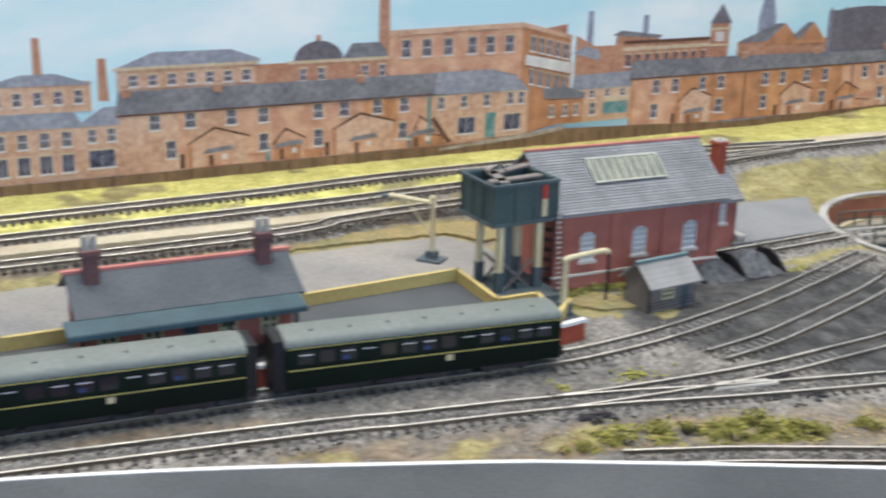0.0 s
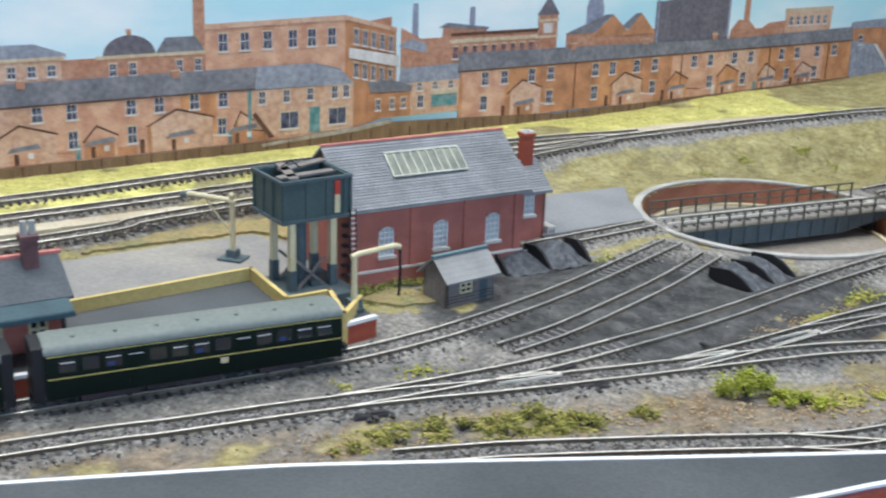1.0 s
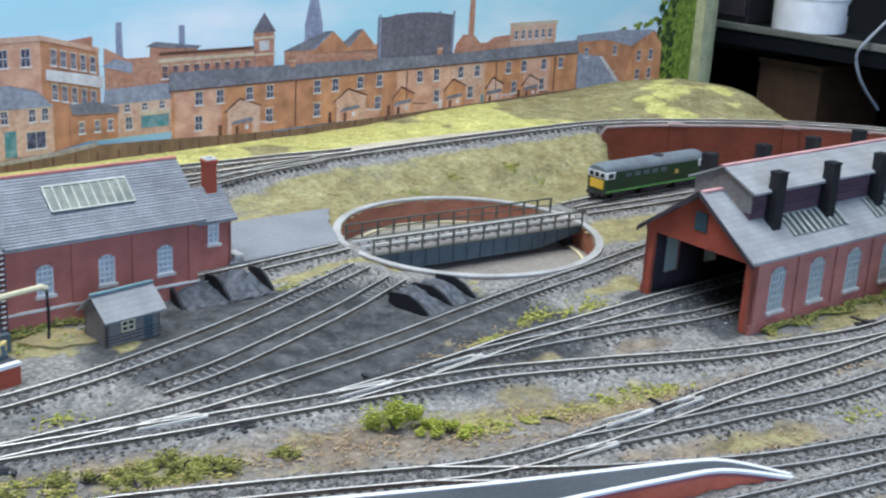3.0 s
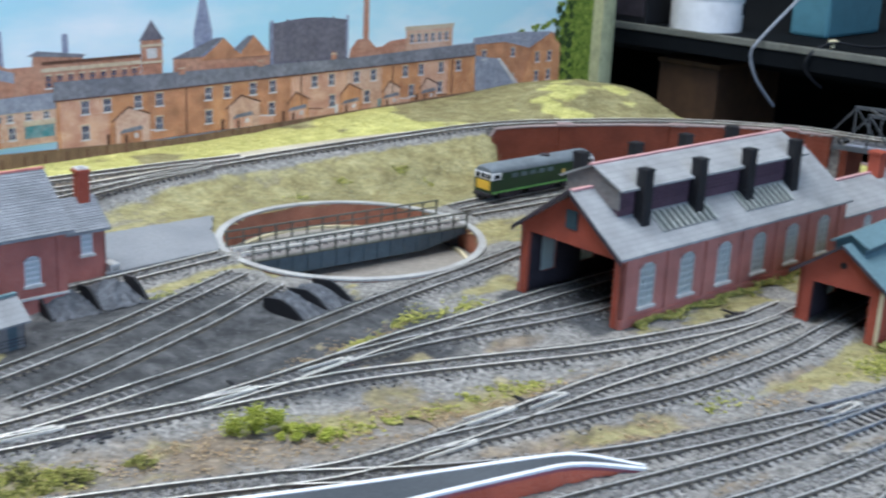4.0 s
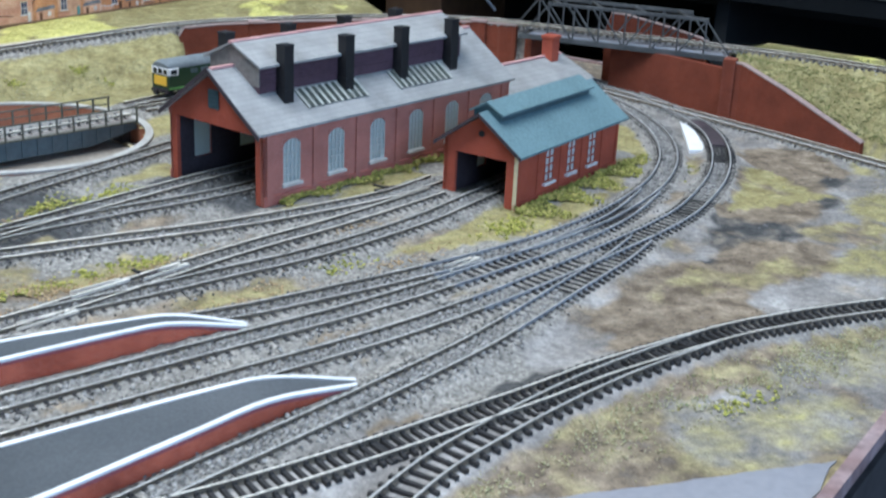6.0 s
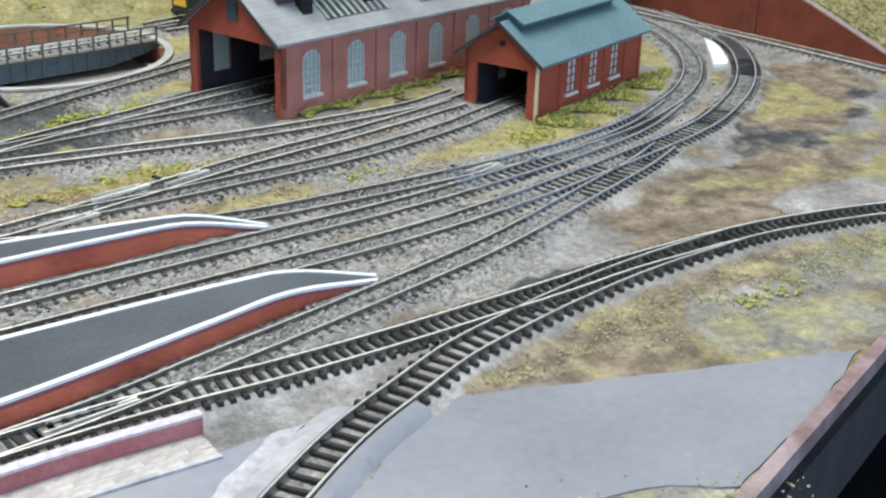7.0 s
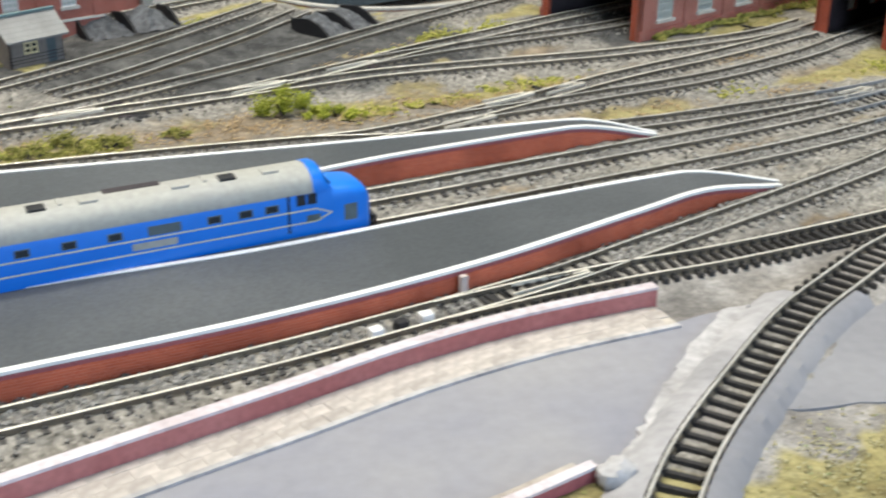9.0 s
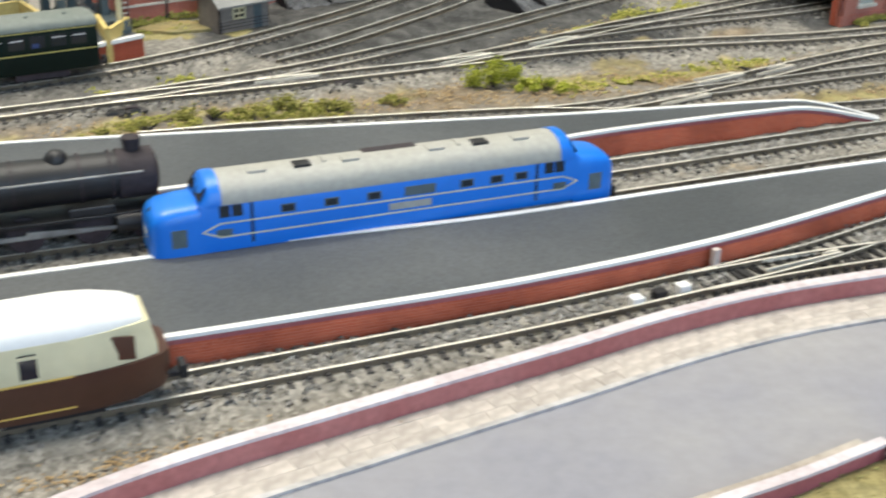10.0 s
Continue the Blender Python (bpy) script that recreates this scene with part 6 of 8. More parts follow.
def water_crane(x, y, z, rz, h, reach, hose, label):
    t = thing("water_crane", x, y, z, rz, label, "water crane", "water cranes")
    s = Shape()
    s.cyl((0, 0, 0), (0, 0, 1.6), 4.2, n=8)
    s.box(0, 0, 1.6, 5, 5, 3.4)
    part("base", s, GREY_GREEN, t)
    part("column", Shape().cyl((0, 0, 4), (0, 0, h), 1.35, 1.1), CREAM, t)
    part("arm", Shape().tube([(-1.5, 0, h), (2, 0, h + 1), (reach - 2, 0, h + 2), (reach, 0, h + 1)], 1.2), CREAM, t)
    if not hose:
        part("strut", Shape().tube([(0.5, 0, h * 0.45), (reach * 0.62, 0, h + 1.4)], 0.5, 6), CREAM, t)
        part("arm_tip", Shape().cyl((reach - 1, 0, h + 1.6), (reach + 3, 0, h + 0.8), 1.4, 1.1, 10), GREY_GREEN, t)
        part("finial", Shape().ball((0, 0, h + 3.2), 1.5, 1.5, 1.7, 12, 8), CREAM, t, smooth=True)
        part("footing", Shape().box(0, 0, 0, 12, 10, 1.2), GREY_GREEN, t)
    if hose:
        part("hose", Shape().tube([(reach, 0, h + 1), (reach + 0.4, 0, h - 8), (reach, 0, h - hose)], 0.7), BLACK, t)
    return t


water_crane(48, 466, 9, 28, 23, 21, 20, "cream water crane with a black hose")
water_crane(-8, 553, 0.9, 158, 28, 24, 0, "cream water crane on a dark base")

# coal bunkers
def coal_bunker(x, y, rz, bays, pitch, depth, high, label):
    t = thing("coal_bunker", x, y, 0, rz, label, "coal bunker", "coal bunkers")
    for k in range(bays + 1):
        s = Shape()
        s.xprism([(0, 0), (depth, 0), (depth, high * 0.8), (depth * 0.55, high * 0.95), (depth * 0.3, high * 0.7), (depth * 0.08, high * 0.25)], k * pitch - 0.7, k * pitch + 0.7)
        part("divider", s, BLACK, t, bevel=0.25)
    for k in range(bays):
        s = Shape()
        n = 9
        vs = []
        for j in range(n):
            for i in range(n):
                fx, fy = i / (n - 1), j / (n - 1)
                h = high * 0.98 * math.sin(math.pi * (0.12 + 0.78 * fx)) * smooth(-0.05, 0.75, fy) * (1 - 0.35 * smooth(0.75, 1, fy))
                vs.append((k * pitch + 1 + (pitch - 2) * fx, -3 + (depth + 3) * fy, max(0.2, 1.05 * h + RND.uniform(-0.9, 0.9))))
        s.add(vs, [(j * n + i, j * n + i + 1, j * n + n + i + 1, j * n + n + i) for j in range(n - 1) for i in range(n - 1)])
        part("coal", s, COAL, t, "heap of grey-black coal")
    return t


coal_bunker(121, 533, 26, 2, 24, 23, 8.5, "sleeper-built coal bunker with two heaps beside the shed")
coal_bunker(231, 511, 39, 2, 18, 25, 8.5, "sleeper-built coal bunker with heaps beside the turntable")

# ---- roads, paving and the near retaining wall ----
PALE_EDGE = material("pale_dusty_filler", (0.46, 0.44, 0.435), 0.9, grain=0.45, scale=420, bump=0.3, second=(0.32, 0.305, 0.30), patch=70)


def ragged(pts, step=5.0, by=0.6):
    """The outline with uneven, hand-laid edges."""
    out = []
    for (xa, ya), (xb, yb) in zip(pts, pts[1:] + pts[:1]):
        m = max(1, int(math.hypot(xb - xa, yb - ya) / step))
        for k in range(m):
            j = 0.0 if k == 0 else by
            out.append((xa + (xb - xa) * k / m + RND.uniform(-j, j), ya + (yb - ya) * k / m + RND.uniform(-j, j)))
    return out


def sheet(name, pts, z0, z1, mat, label, cat):
    return tagged(part(name, Shape().prism(ragged(pts), z0, z1), mat), label, cat, kind="structure")


ROAD_FAR = material("mid_grey_road", (0.21, 0.207, 0.222), 0.8, grain=0.14, scale=300, bump=0.06, second=(0.255, 0.25, 0.262), patch=16)
sheet("road_near", [(-120, 78), (10, 118), (66, 151), (109, 166), (150, 180), (190, 191), (250, 207), (288, 212), (292, 207), (270, 188), (250, 168), (231, 148), (222, 135), (218, 150), (172, 135), (120, 106), (40, 62), (-90, 10)], -1.2, 0.0, ROAD, "pale grey road beside the station wall", "road")
sheet("road_crossing", [(262, 163), (284, 182), (305, 200), (318, 211.5), (395, 198), (452, 189), (412, 164), (372, 145), (357, 152), (318, 157)], -0.4, 0.6, ROAD_FAR, "pale grey road beyond the crossing track", "road")
sheet("road_yard", [(-345, 322), (-164, 413), (-66, 466), (6, 491), (14, 512), (46, 514), (46, 530), (20, 575), (-2, 592), (-45, 572), (-88, 547), (-345, 415)], -0.4, 1.0, material("grey_yard_road", (0.20, 0.193, 0.19), 0.85, grain=0.3, scale=500, bump=0.3, second=(0.30, 0.275, 0.235), patch=12), "grey yard road with dusty patches behind the station", "road")
sheet("road_shed", [(146, 590), (176, 606), (206, 622), (207, 636), (206, 660), (211, 688), (155, 664), (135, 655)], -0.4, 2.2, material("smooth_grey_road", (0.21, 0.21, 0.212), 0.85, grain=0.25, scale=500, bump=0.2, second=(0.25, 0.248, 0.245), patch=25), "smooth grey road between shed and turntable", "road")
OCHRE = material("ochre_earth", (0.31, 0.235, 0.10), 0.95, grain=0.55, scale=500, bump=0.6, second=(0.20, 0.18, 0.085), patch=60)
for pts, z in (([(-80, 560), (-45, 577), (-2, 597), (17, 586), (42, 602), (32, 622), (8, 619), (-30, 603), (-62, 585)], 1.5), ([(52, 499), (70, 492), (86, 498), (88, 508), (74, 512), (60, 515)], 1.35)):
    tagged(part("earth_patch", Shape().prism(ragged(pts, 3.0, 1.3), -0.4, z), OCHRE), "rough ochre earth beside the yard road", "ground", kind="structure")
SAND = material("buff_sand_path", (0.52, 0.45, 0.32), 0.9, grain=0.35, scale=500, bump=0.3, second=(0.38, 0.31, 0.21), patch=25)
rear_far = rear_pts[(rear_pts[:, 0] > 125) & (rear_pts[:, 0] < 400)][::4]
far_n = normals(rear_far)
tagged(part("path_verge", Shape().loft([[(q[0] + n[0] * k, q[1] + n[1] * k, q[2] + z) for k, z in ((8.5, -1), (8.5 + w, -1), (8.5 + w, 1.6), (8.5, 2.5))]
       for q, n, w in [(q, n, 2.0 + 14 * math.sin(math.pi * k / (len(rear_far) - 1)) + noise.noise((k * 0.3, 0, 0))) for k, (q, n) in enumerate(zip(rear_far, far_n))]]), SAND, smooth=True), "buff sandy strip beside the rear track", "path", kind="structure")
sheet("path_rear", [(-345, 463), (-99, 590), (-19, 634), (60, 676), (110, 705), (100, 706), (40, 676), (-30, 639), (-110, 598), (-345, 478)], 1.0, 3.6, SAND, "buff sandy strip between the rear tracks", "path")
pv = [(-60, 93), (10, 126), (66, 157), (109, 174), (161, 193), (190, 204), (223, 213), (262, 219)]
inner = np.array(pv, float)
outer = inner - normals(inner) * 13
SLAB_BUFF = material("buff_slab", (0.41, 0.365, 0.325), 0.9, grain=0.4, scale=420, bump=0.2, second=(0.49, 0.445, 0.405), patch=45)
vary(SLAB_BUFF, 0.84, 1.08)
pavement = tagged(part("pavement", Shape().prism([tuple(p) for p in inner] + [tuple(p) for p in outer[::-1]], -1.2, 0.35), material("slab_bedding", (0.50, 0.45, 0.385), 0.9, grain=0.3, scale=500)), "narrow buff pavement along the low brick wall", "pavement", kind="structure")
slab_mesh = Shape().box(0, 0, 0, 5.72, 4.06, 0.5).mesh("slab", [SLAB_BUFF])
walk_line = spline([(x, y, 0) for x, y in inner], 5.75)
for row in range(3):
    wn = normals(walk_line)
    for k, (p, n) in enumerate(zip(walk_line[:-1], wn[:-1])):
        ob = new("slab", slab_mesh)
        ob.parent = pavement
        o_ = -(2.3 + 4.1 * row)
        sh_ = 2.9 * (row % 2)
        ob.matrix_basis = pose((p[0] + n[0] * o_ + n[1] * sh_) * MM, (p[1] + n[1] * o_ - n[0] * sh_) * MM, (0.12 + RND.uniform(0, 0.1)) * MM, 0, 0, math.degrees(math.atan2(-n[0], n[1])))
kerb_l = spline([(x, y, 0) for x, y in outer], 12)
kn = normals(kerb_l)
for a, b, na, nb in zip(kerb_l[:-1], kerb_l[1:], kn[:-1], kn[1:]):
    s = Shape()
    s.prism([(a[0] + na[0] * 0.5, a[1] + na[1] * 0.5), (b[0] + nb[0] * 0.5, b[1] + nb[1] * 0.5), (b[0] - nb[0] * 1.0, b[1] - nb[1] * 1.0), (a[0] - na[0] * 1.0, a[1] - na[1] * 1.0)], -1.2, 0.75)
    part("kerbstone", s, PALE_EDGE, pavement)
DUSTY_CAP = material("dusty_pink_white", (0.60, 0.55, 0.57), 0.85, grain=0.4, scale=500, second=(0.50, 0.43, 0.44), patch=50)
PINK_CARD = material("faded_maroon_card", (0.36, 0.122, 0.115), 0.75, grain=0.3, scale=600, bump=0.15, second=(0.42, 0.17, 0.16), patch=45)
lw = wall_line("wall_low", [(x + 0.6, y - 0.2, -1.2, 5.3) for x, y in spline([(x, y) for x, y in pv], 8)], 2.6, PINK_CARD, "low maroon retaining wall with a dusty pale top", DUSTY_CAP)
wall_line("wall_kerb", [(x, y, -0.5, 3.2) for x, y in spline([(100, 96), (150, 126), (172, 134), (195, 141), (217, 149)], 8)], 1.8, MAROON, "low maroon edging wall beside the grass", DUSTY_CAP)
GREY_FILLER = material("grey_dusty_filler", (0.30, 0.292, 0.30), 0.9, grain=0.3, scale=300, bump=0.15, second=(0.43, 0.415, 0.42), patch=35)
kerb_line = np.array(spline([(100, 96), (150, 126), (172, 134), (195, 141), (217, 149)], 8))
kerb_in = kerb_line + normals(kerb_line) * 6.5
tagged(part("path_kerb", Shape().prism([tuple(q) for q in kerb_line] + [tuple(q) for q in kerb_in[::-1]], -1.2, 0.35), SLAB_BUFF), "narrow buff strip along the edging wall", "pavement", kind="structure")
s = Shape()
s.ball((0, 0, 2.6), 4.6, 3.8, 3.6, 14, 9, 0, 0.16, random.Random(4))
lump = thing("filler_lump", 221, 146.5, -0.6, 20, "rounded lump of pale filler at the end of the edging wall", "filler lump")
part("plaster", s, PALE_EDGE, lump, smooth=True)
for nm, sg, inner_, out_, mat, lb in (("filler_edging", 1, 5.75, 14.5, GREY_FILLER, "whitish dusty filler bedding the crossing track"), ("road_edging", -1, 5.75, 12, ROAD_FAR, "grey road surface brought up to the crossing track")):
    cross = LINES["diagonal"][8:(80 if sg > 0 else 86)]
    s = Shape()
    rings = []
    for k, (p, n) in enumerate(zip(cross, normals(cross))):
        o1, o2 = inner_ * sg, (out_ + (1.6 if sg > 0 else 0.6) * noise.noise((k * 0.35, sg * 3.0, 0))) * sg
        rings.append([(p[0] + n[0] * o1, p[1] + n[1] * o1, -0.5), (p[0] + n[0] * o2, p[1] + n[1] * o2, -0.5), (p[0] + n[0] * o2, p[1] + n[1] * o2, 0.12), (p[0] + n[0] * 9.2 * sg, p[1] + n[1] * 9.2 * sg, 3.0), (p[0] + n[0] * o1, p[1] + n[1] * o1, 3.5)])
    s.loft(rings)
    tagged(part(nm, s, mat, smooth=True), lb, "edging", kind="structure")
# pale filler beside the crossing and the curve
for pts, z in (([(225, 152), (242, 173), (259, 192), (278, 210), (287, 211), (267, 191), (249, 172), (230, 150)], 1.1),):
    s = Shape()
    s.prism(ragged(pts, 2.5, 0.7), -0.2, z)
    tagged(part("filler_strip", s, PALE_EDGE), "pale dusty filler beside the crossing track", "filler strip", kind="structure")
for pts, nm in (([(637, 487), (646, 497), (672, 545), (668, 549), (640, 505), (630, 490)], "white"),):
    s = Shape()
    s.prism(pts, 0, 2.2)
    tagged(part("crossing_board", s, WHITE), "white board between the curved tracks", "board")


infill = LINES["platform_near"]
infill = infill[(infill[:, 1] > 488) & (infill[:, 1] < 545) & (infill[:, 0] > 600)]
fn = normals(infill)
tagged(part("crossing_infill", Shape().loft([[(q[0] + n[0] * k, q[1] + n[1] * k, z) for k, z in ((-3.9, 1.9), (3.9, 1.9), (3.9, 3.5), (-3.9, 3.5))] for q, n in zip(infill, fn)]), SOOT_SHADE), "black boarding laid between the curved rails", "board")


# ---- rolling stock ----
def place(key, x):
    """Where a vehicle stands on a track: middle and heading."""
    line = LINES[key]
    i = int(np.abs(line[:, 0] - x).argmin())
    d_ = line[min(i + 3, len(line) - 1)] - line[max(i - 3, 0)]
    return float(line[i][0]), float(line[i][1]), float(line[i][2]) + RAIL_Z, math.degrees(math.atan2(d_[1], d_[0]))


def arch(w, zb, zs, zt, n=10):
    """A vehicle's cross-section: upright sides and a curved top."""
    return ([(-w / 2, zb), (-w / 2, zs)] + [(-w / 2 * math.cos(math.pi * k / n), zs + (zt - zs) * math.sin(math.pi * k / n) ** 0.8) for k in range(1, n)] + [(w / 2, zs), (w / 2, zb)])


def wheelset(parent, x, r=3.2, mat=None, name="wheelset"):
    s = Shape()
    for sg in (-1, 1):
        s.cyl((x, sg * 4.3, r), (x, sg * 5.4, r), r, n=18)
        s.cyl((x, sg * 5.4, r), (x, sg * 5.7, r), r * 0.62, r * 0.4, n=14)
    s.cyl((x, -4.4, r), (x, 4.4, r), 0.7, n=8)
    return part(name, s, mat or BLACK, parent, smooth=True)


def coupling(parent, x, sg):
    s = Shape()
    s.box(x + sg * 1.2, 0, 2.2, 5.5, 2.2, 1.2)
    s.box(x + sg * 4.2, 0, 2.0, 1.6, 4.2, 3.2)
    return part("coupling", s, BLACK, parent, "black plastic coupling", bevel=0.2)


def buffers(parent, x, sg, z=5.2, mat=None):
    for y in (-5, 5):
        s = Shape()
        s.cyl((x, y, z), (x + sg * 2.2, y, z), 0.6, n=10)
        s.cyl((x + sg * 2.2, y, z), (x + sg * 2.7, y, z), 1.2, n=12)
        part("buffer", s, mat or BLACK, parent)


def side_plate(parent, name, x, z0, z1, w, y, mat, proud=0.12, label=""):
    """The same plate on both flanks."""
    s = Shape()
    for sg in (-1, 1):
        s.box(x, sg * (y + proud / 2), z0, w, proud, z1 - z0)
    return part(name, s, mat, parent, label)


def side_line(parent, name, pts, y, mat, wide=0.42, proud=0.14):
    s = Shape()
    for sg in (-1, 1):
        for (xa, za), (xb, zb) in zip(pts[:-1], pts[1:]):
            ln, an = math.hypot(xb - xa, zb - za), math.degrees(math.atan2(zb - za, xb - xa))
            s.box((xa + xb) / 2, sg * (y + proud / 2), (za + zb) / 2 - wide / 2, ln + wide * 0.6, proud, wide, 0, 0, -an)
    return part(name, s, mat, parent)


def blue_diesel(key, x):
    px, py, pz, a = place(key, x)
    t = thing("blue_diesel_locomotive", px, py, pz, a, "bright blue diesel locomotive with grey roof and cream lining", "locomotive")
    body = part("body", Shape().loft([[(xx, y, z) for y, z in ((-8.6, 5.6), (-8.8, 7), (-8.8, 17.6), (-8.3, 19.4), (8.3, 19.4), (8.8, 17.6), (8.8, 7), (8.6, 5.6))] for xx in (-57, 57)]), BLUE, t, smooth=True)
    roof = part("roof", Shape().loft([[(xx, y, z) for y, z in arch(16.9, 19.0, 19.6, 25.8)] for xx in (-51.5, 51.5)]), LOCO_GREY, t, "grey curved roof", smooth=True)
    for k, xx in enumerate((-40, -27, -13, 13, 27, 40)):
        part("roof_vent", Shape().box(xx, -1.5, 25.0, 5, 4.2, 1.0), BLACK if k in (1, 4) else LOCO_GREY, roof, bevel=0.15)
    for xx in (-20.5, 20.5):
        part("roof_panel", Shape().box(xx, 0, 25.5, 1.0, 5, 0.5), LOCO_GREY, roof)
    part("exhaust", Shape().box(0, 2, 25.0, 16, 3, 1.0), SOOT_SHADE, roof)
    for sg in (-1, 1):
        s = Shape()
        s.loft([[(sg * xx, y, z) for y, z in arch(w, 18.5, zs, zt)] for xx, w, zs, zt in ((51.3, 17.2, 19.4, 26.1), (54.2, 17.2, 19.4, 26.1), (55.2, 17.0, 19.2, 25.4), (57.6, 16.6, 18.6, 20.0))])
        cab = part("cab", s, BLUE, t, smooth=True)
        s = Shape()
        for y in (-4.1, 4.1):
            s.add([(sg * 55.5, y - 3.1, 24.6 - abs(y - 3.1) * 0.2), (sg * 55.5, y + 3.1, 24.6 - abs(y + 3.1) * 0.2), (sg * 57.4, y + 3.1, 20.8), (sg * 57.4, y - 3.1, 20.8),
                   (sg * 55.0, y - 3.1, 24.2), (sg * 55.0, y + 3.1, 24.2), (sg * 56.7, y + 3.1, 20.4), (sg * 56.7, y - 3.1, 20.4)],
                  [(0, 1, 2, 3), (4, 7, 6, 5), (0, 4, 5, 1), (1, 5, 6, 2), (2, 6, 7, 3), (3, 7, 4, 0)])
        part("windscreen", s, GLASS_DARK, cab)
        ring = lambda w, zb, zs, zt: [(-w / 2, zb), (-w / 2, zs)] + [(-w / 2 * math.copysign(abs(math.cos(math.pi * k / 12)) ** 0.62, math.cos(math.pi * k / 12)), zs + (zt - zs) * math.sin(math.pi * k / 12) ** 0.62) for k in range(1, 12)] + [(w / 2, zs), (w / 2, zb)]
        nose = part("nose", Shape().loft([[(sg * xx, y, z) for y, z in ring(w, zb, zs, zt)] for xx, w, zb, zs, zt in
                    ((56.0, 17.6, 5.0, 15.2, 20.0), (62, 17.4, 4.6, 15.0, 19.6), (66.5, 17.0, 4.4, 14.6, 19.0), (68.4, 16.2, 4.4, 14.0, 18.2), (69.6, 14.8, 4.6, 13.2, 17.0), (70.4, 12.6, 4.9, 12.2, 15.4), (70.7, 10.0, 5.2, 11.2, 13.8))]), BLUE, t, smooth=True)
        part("nose_grille", Shape().box(sg * 63.2, -8.55, 8.4, 4.2, 0.5, 5.2).box(sg * 63.2, 8.55, 8.4, 4.2, 0.5, 5.2), GREY_GREEN, nose)
        part("headlamp", Shape().ball((sg * 69.0, 0, 16.6), 0.9, 1.2, 1.2), BLACK, nose)
        for y in (-5.2, 5.2):
            part("marker_light", Shape().ball((sg * 69.7, y, 9.6), 0.7, 0.75, 0.75), LENS, nose)
            part("marker_light", Shape().ball((sg * 69.4, y * 1.02, 6.6), 0.6, 0.6, 0.6), LENS, nose)
        for dz in (0, 1.5):
            for yy in (-1, 1):
                s = Shape()
                pts = [(sg * (70.75 - 0.02 * k * k - 0.05 * k), yy * (0.6 + k * 0.95), 11.2 - dz + 0.36 * k) for k in range(6)]
                s.tube(pts, 0.22, 6)
                part("whisker", s, RAILCAR_CREAM, nose)
        s = Shape()
        s.box(sg * 67, 0, 2.6, 6, 15, 2.2)
        part("buffer_beam", s, BLACK, t, bevel=0.2)
        buffers(t, sg * 69.5, sg, 4.4)
        coupling(t, sg * 70, sg)
        bg = part("bogie", Shape().box(sg * 41, -6.8, 1.6, 40, 1.2, 3.4).box(sg * 41, 6.8, 1.6, 40, 1.2, 3.4).box(sg * 41, 0, 3.4, 34, 13, 1.8), GREY_METAL, t, "grey six-wheel bogie", bevel=0.2)
        for k in (-13.5, 0, 13.5):
            wheelset(bg, sg * 41 + k, 3.1, SOOT_SHADE)
            part("axlebox", Shape().box(sg * 41 + k, -7.6, 2, 2.6, 0.9, 2.6).box(sg * 41 + k, 7.6, 2, 2.6, 0.9, 2.6), GREY_METAL, bg)
        for k in (-7, 7):
            part("spring", Shape().box(sg * 41 + k, -7.5, 2.6, 5, 0.7, 1.2).box(sg * 41 + k, 7.5, 2.6, 5, 0.7, 1.2), SOOT_SHADE, bg)
        side_plate(t, "cab_door", sg * 43.2, 7.4, 19.2, 0.8, 8.8, GLASS_DARK, 0.1)
        for k in (0, 1):
            side_plate(t, "cab_window", sg * (47.2 + 3.5 * k), 15.7, 19.0, 2.9, 8.65, GLASS_DARK, 0.35, "dark cab side window")
        side_plate(t, "panel", sg * 51, 10.2, 12.2, 4.4, 8.8, GREY_GREEN)
    for xx in (-33, -20.5, -8, 20.5, 30, 38):
        fr = side_plate(t, "body_window", xx, 14.9, 17.3, 4.2, 8.8, GREY_GREEN, 0.16)
        side_plate(fr, "pane", xx, 15.2, 17.0, 3.4, 8.9, GLASS_DARK, 0.16)
    side_plate(t, "side_grille", 6, 14.7, 17.5, 9.5, 8.8, GREY_GREEN, 0.18)
    side_line(t, "lining", [(-52, 14.0), (52, 14.0), (56.8, 12.0), (52, 10.0), (-52, 10.0), (-56.8, 12.0), (-52, 14.0)], 8.82, RAILCAR_CREAM)
    pl = side_plate(t, "nameplate", 3, 10.9, 13.0, 13, 8.8, LOCO_GREY, 0.15, "pale nameplate with unreadable lettering")
    tk_ = part("fuel_tank", Shape().box(0, 0, 1.4, 34, 14.6, 4.2), GREY_METAL, t, "grey tank between the bogies", bevel=0.4)
    for xx in (-11, 0, 11):
        part("tank_strap", Shape().box(xx, 0, 1.3, 0.8, 15.0, 4.4), SOOT_SHADE, tk_)
    t.scale = (0.93, 0.93, 0.93)
    return t


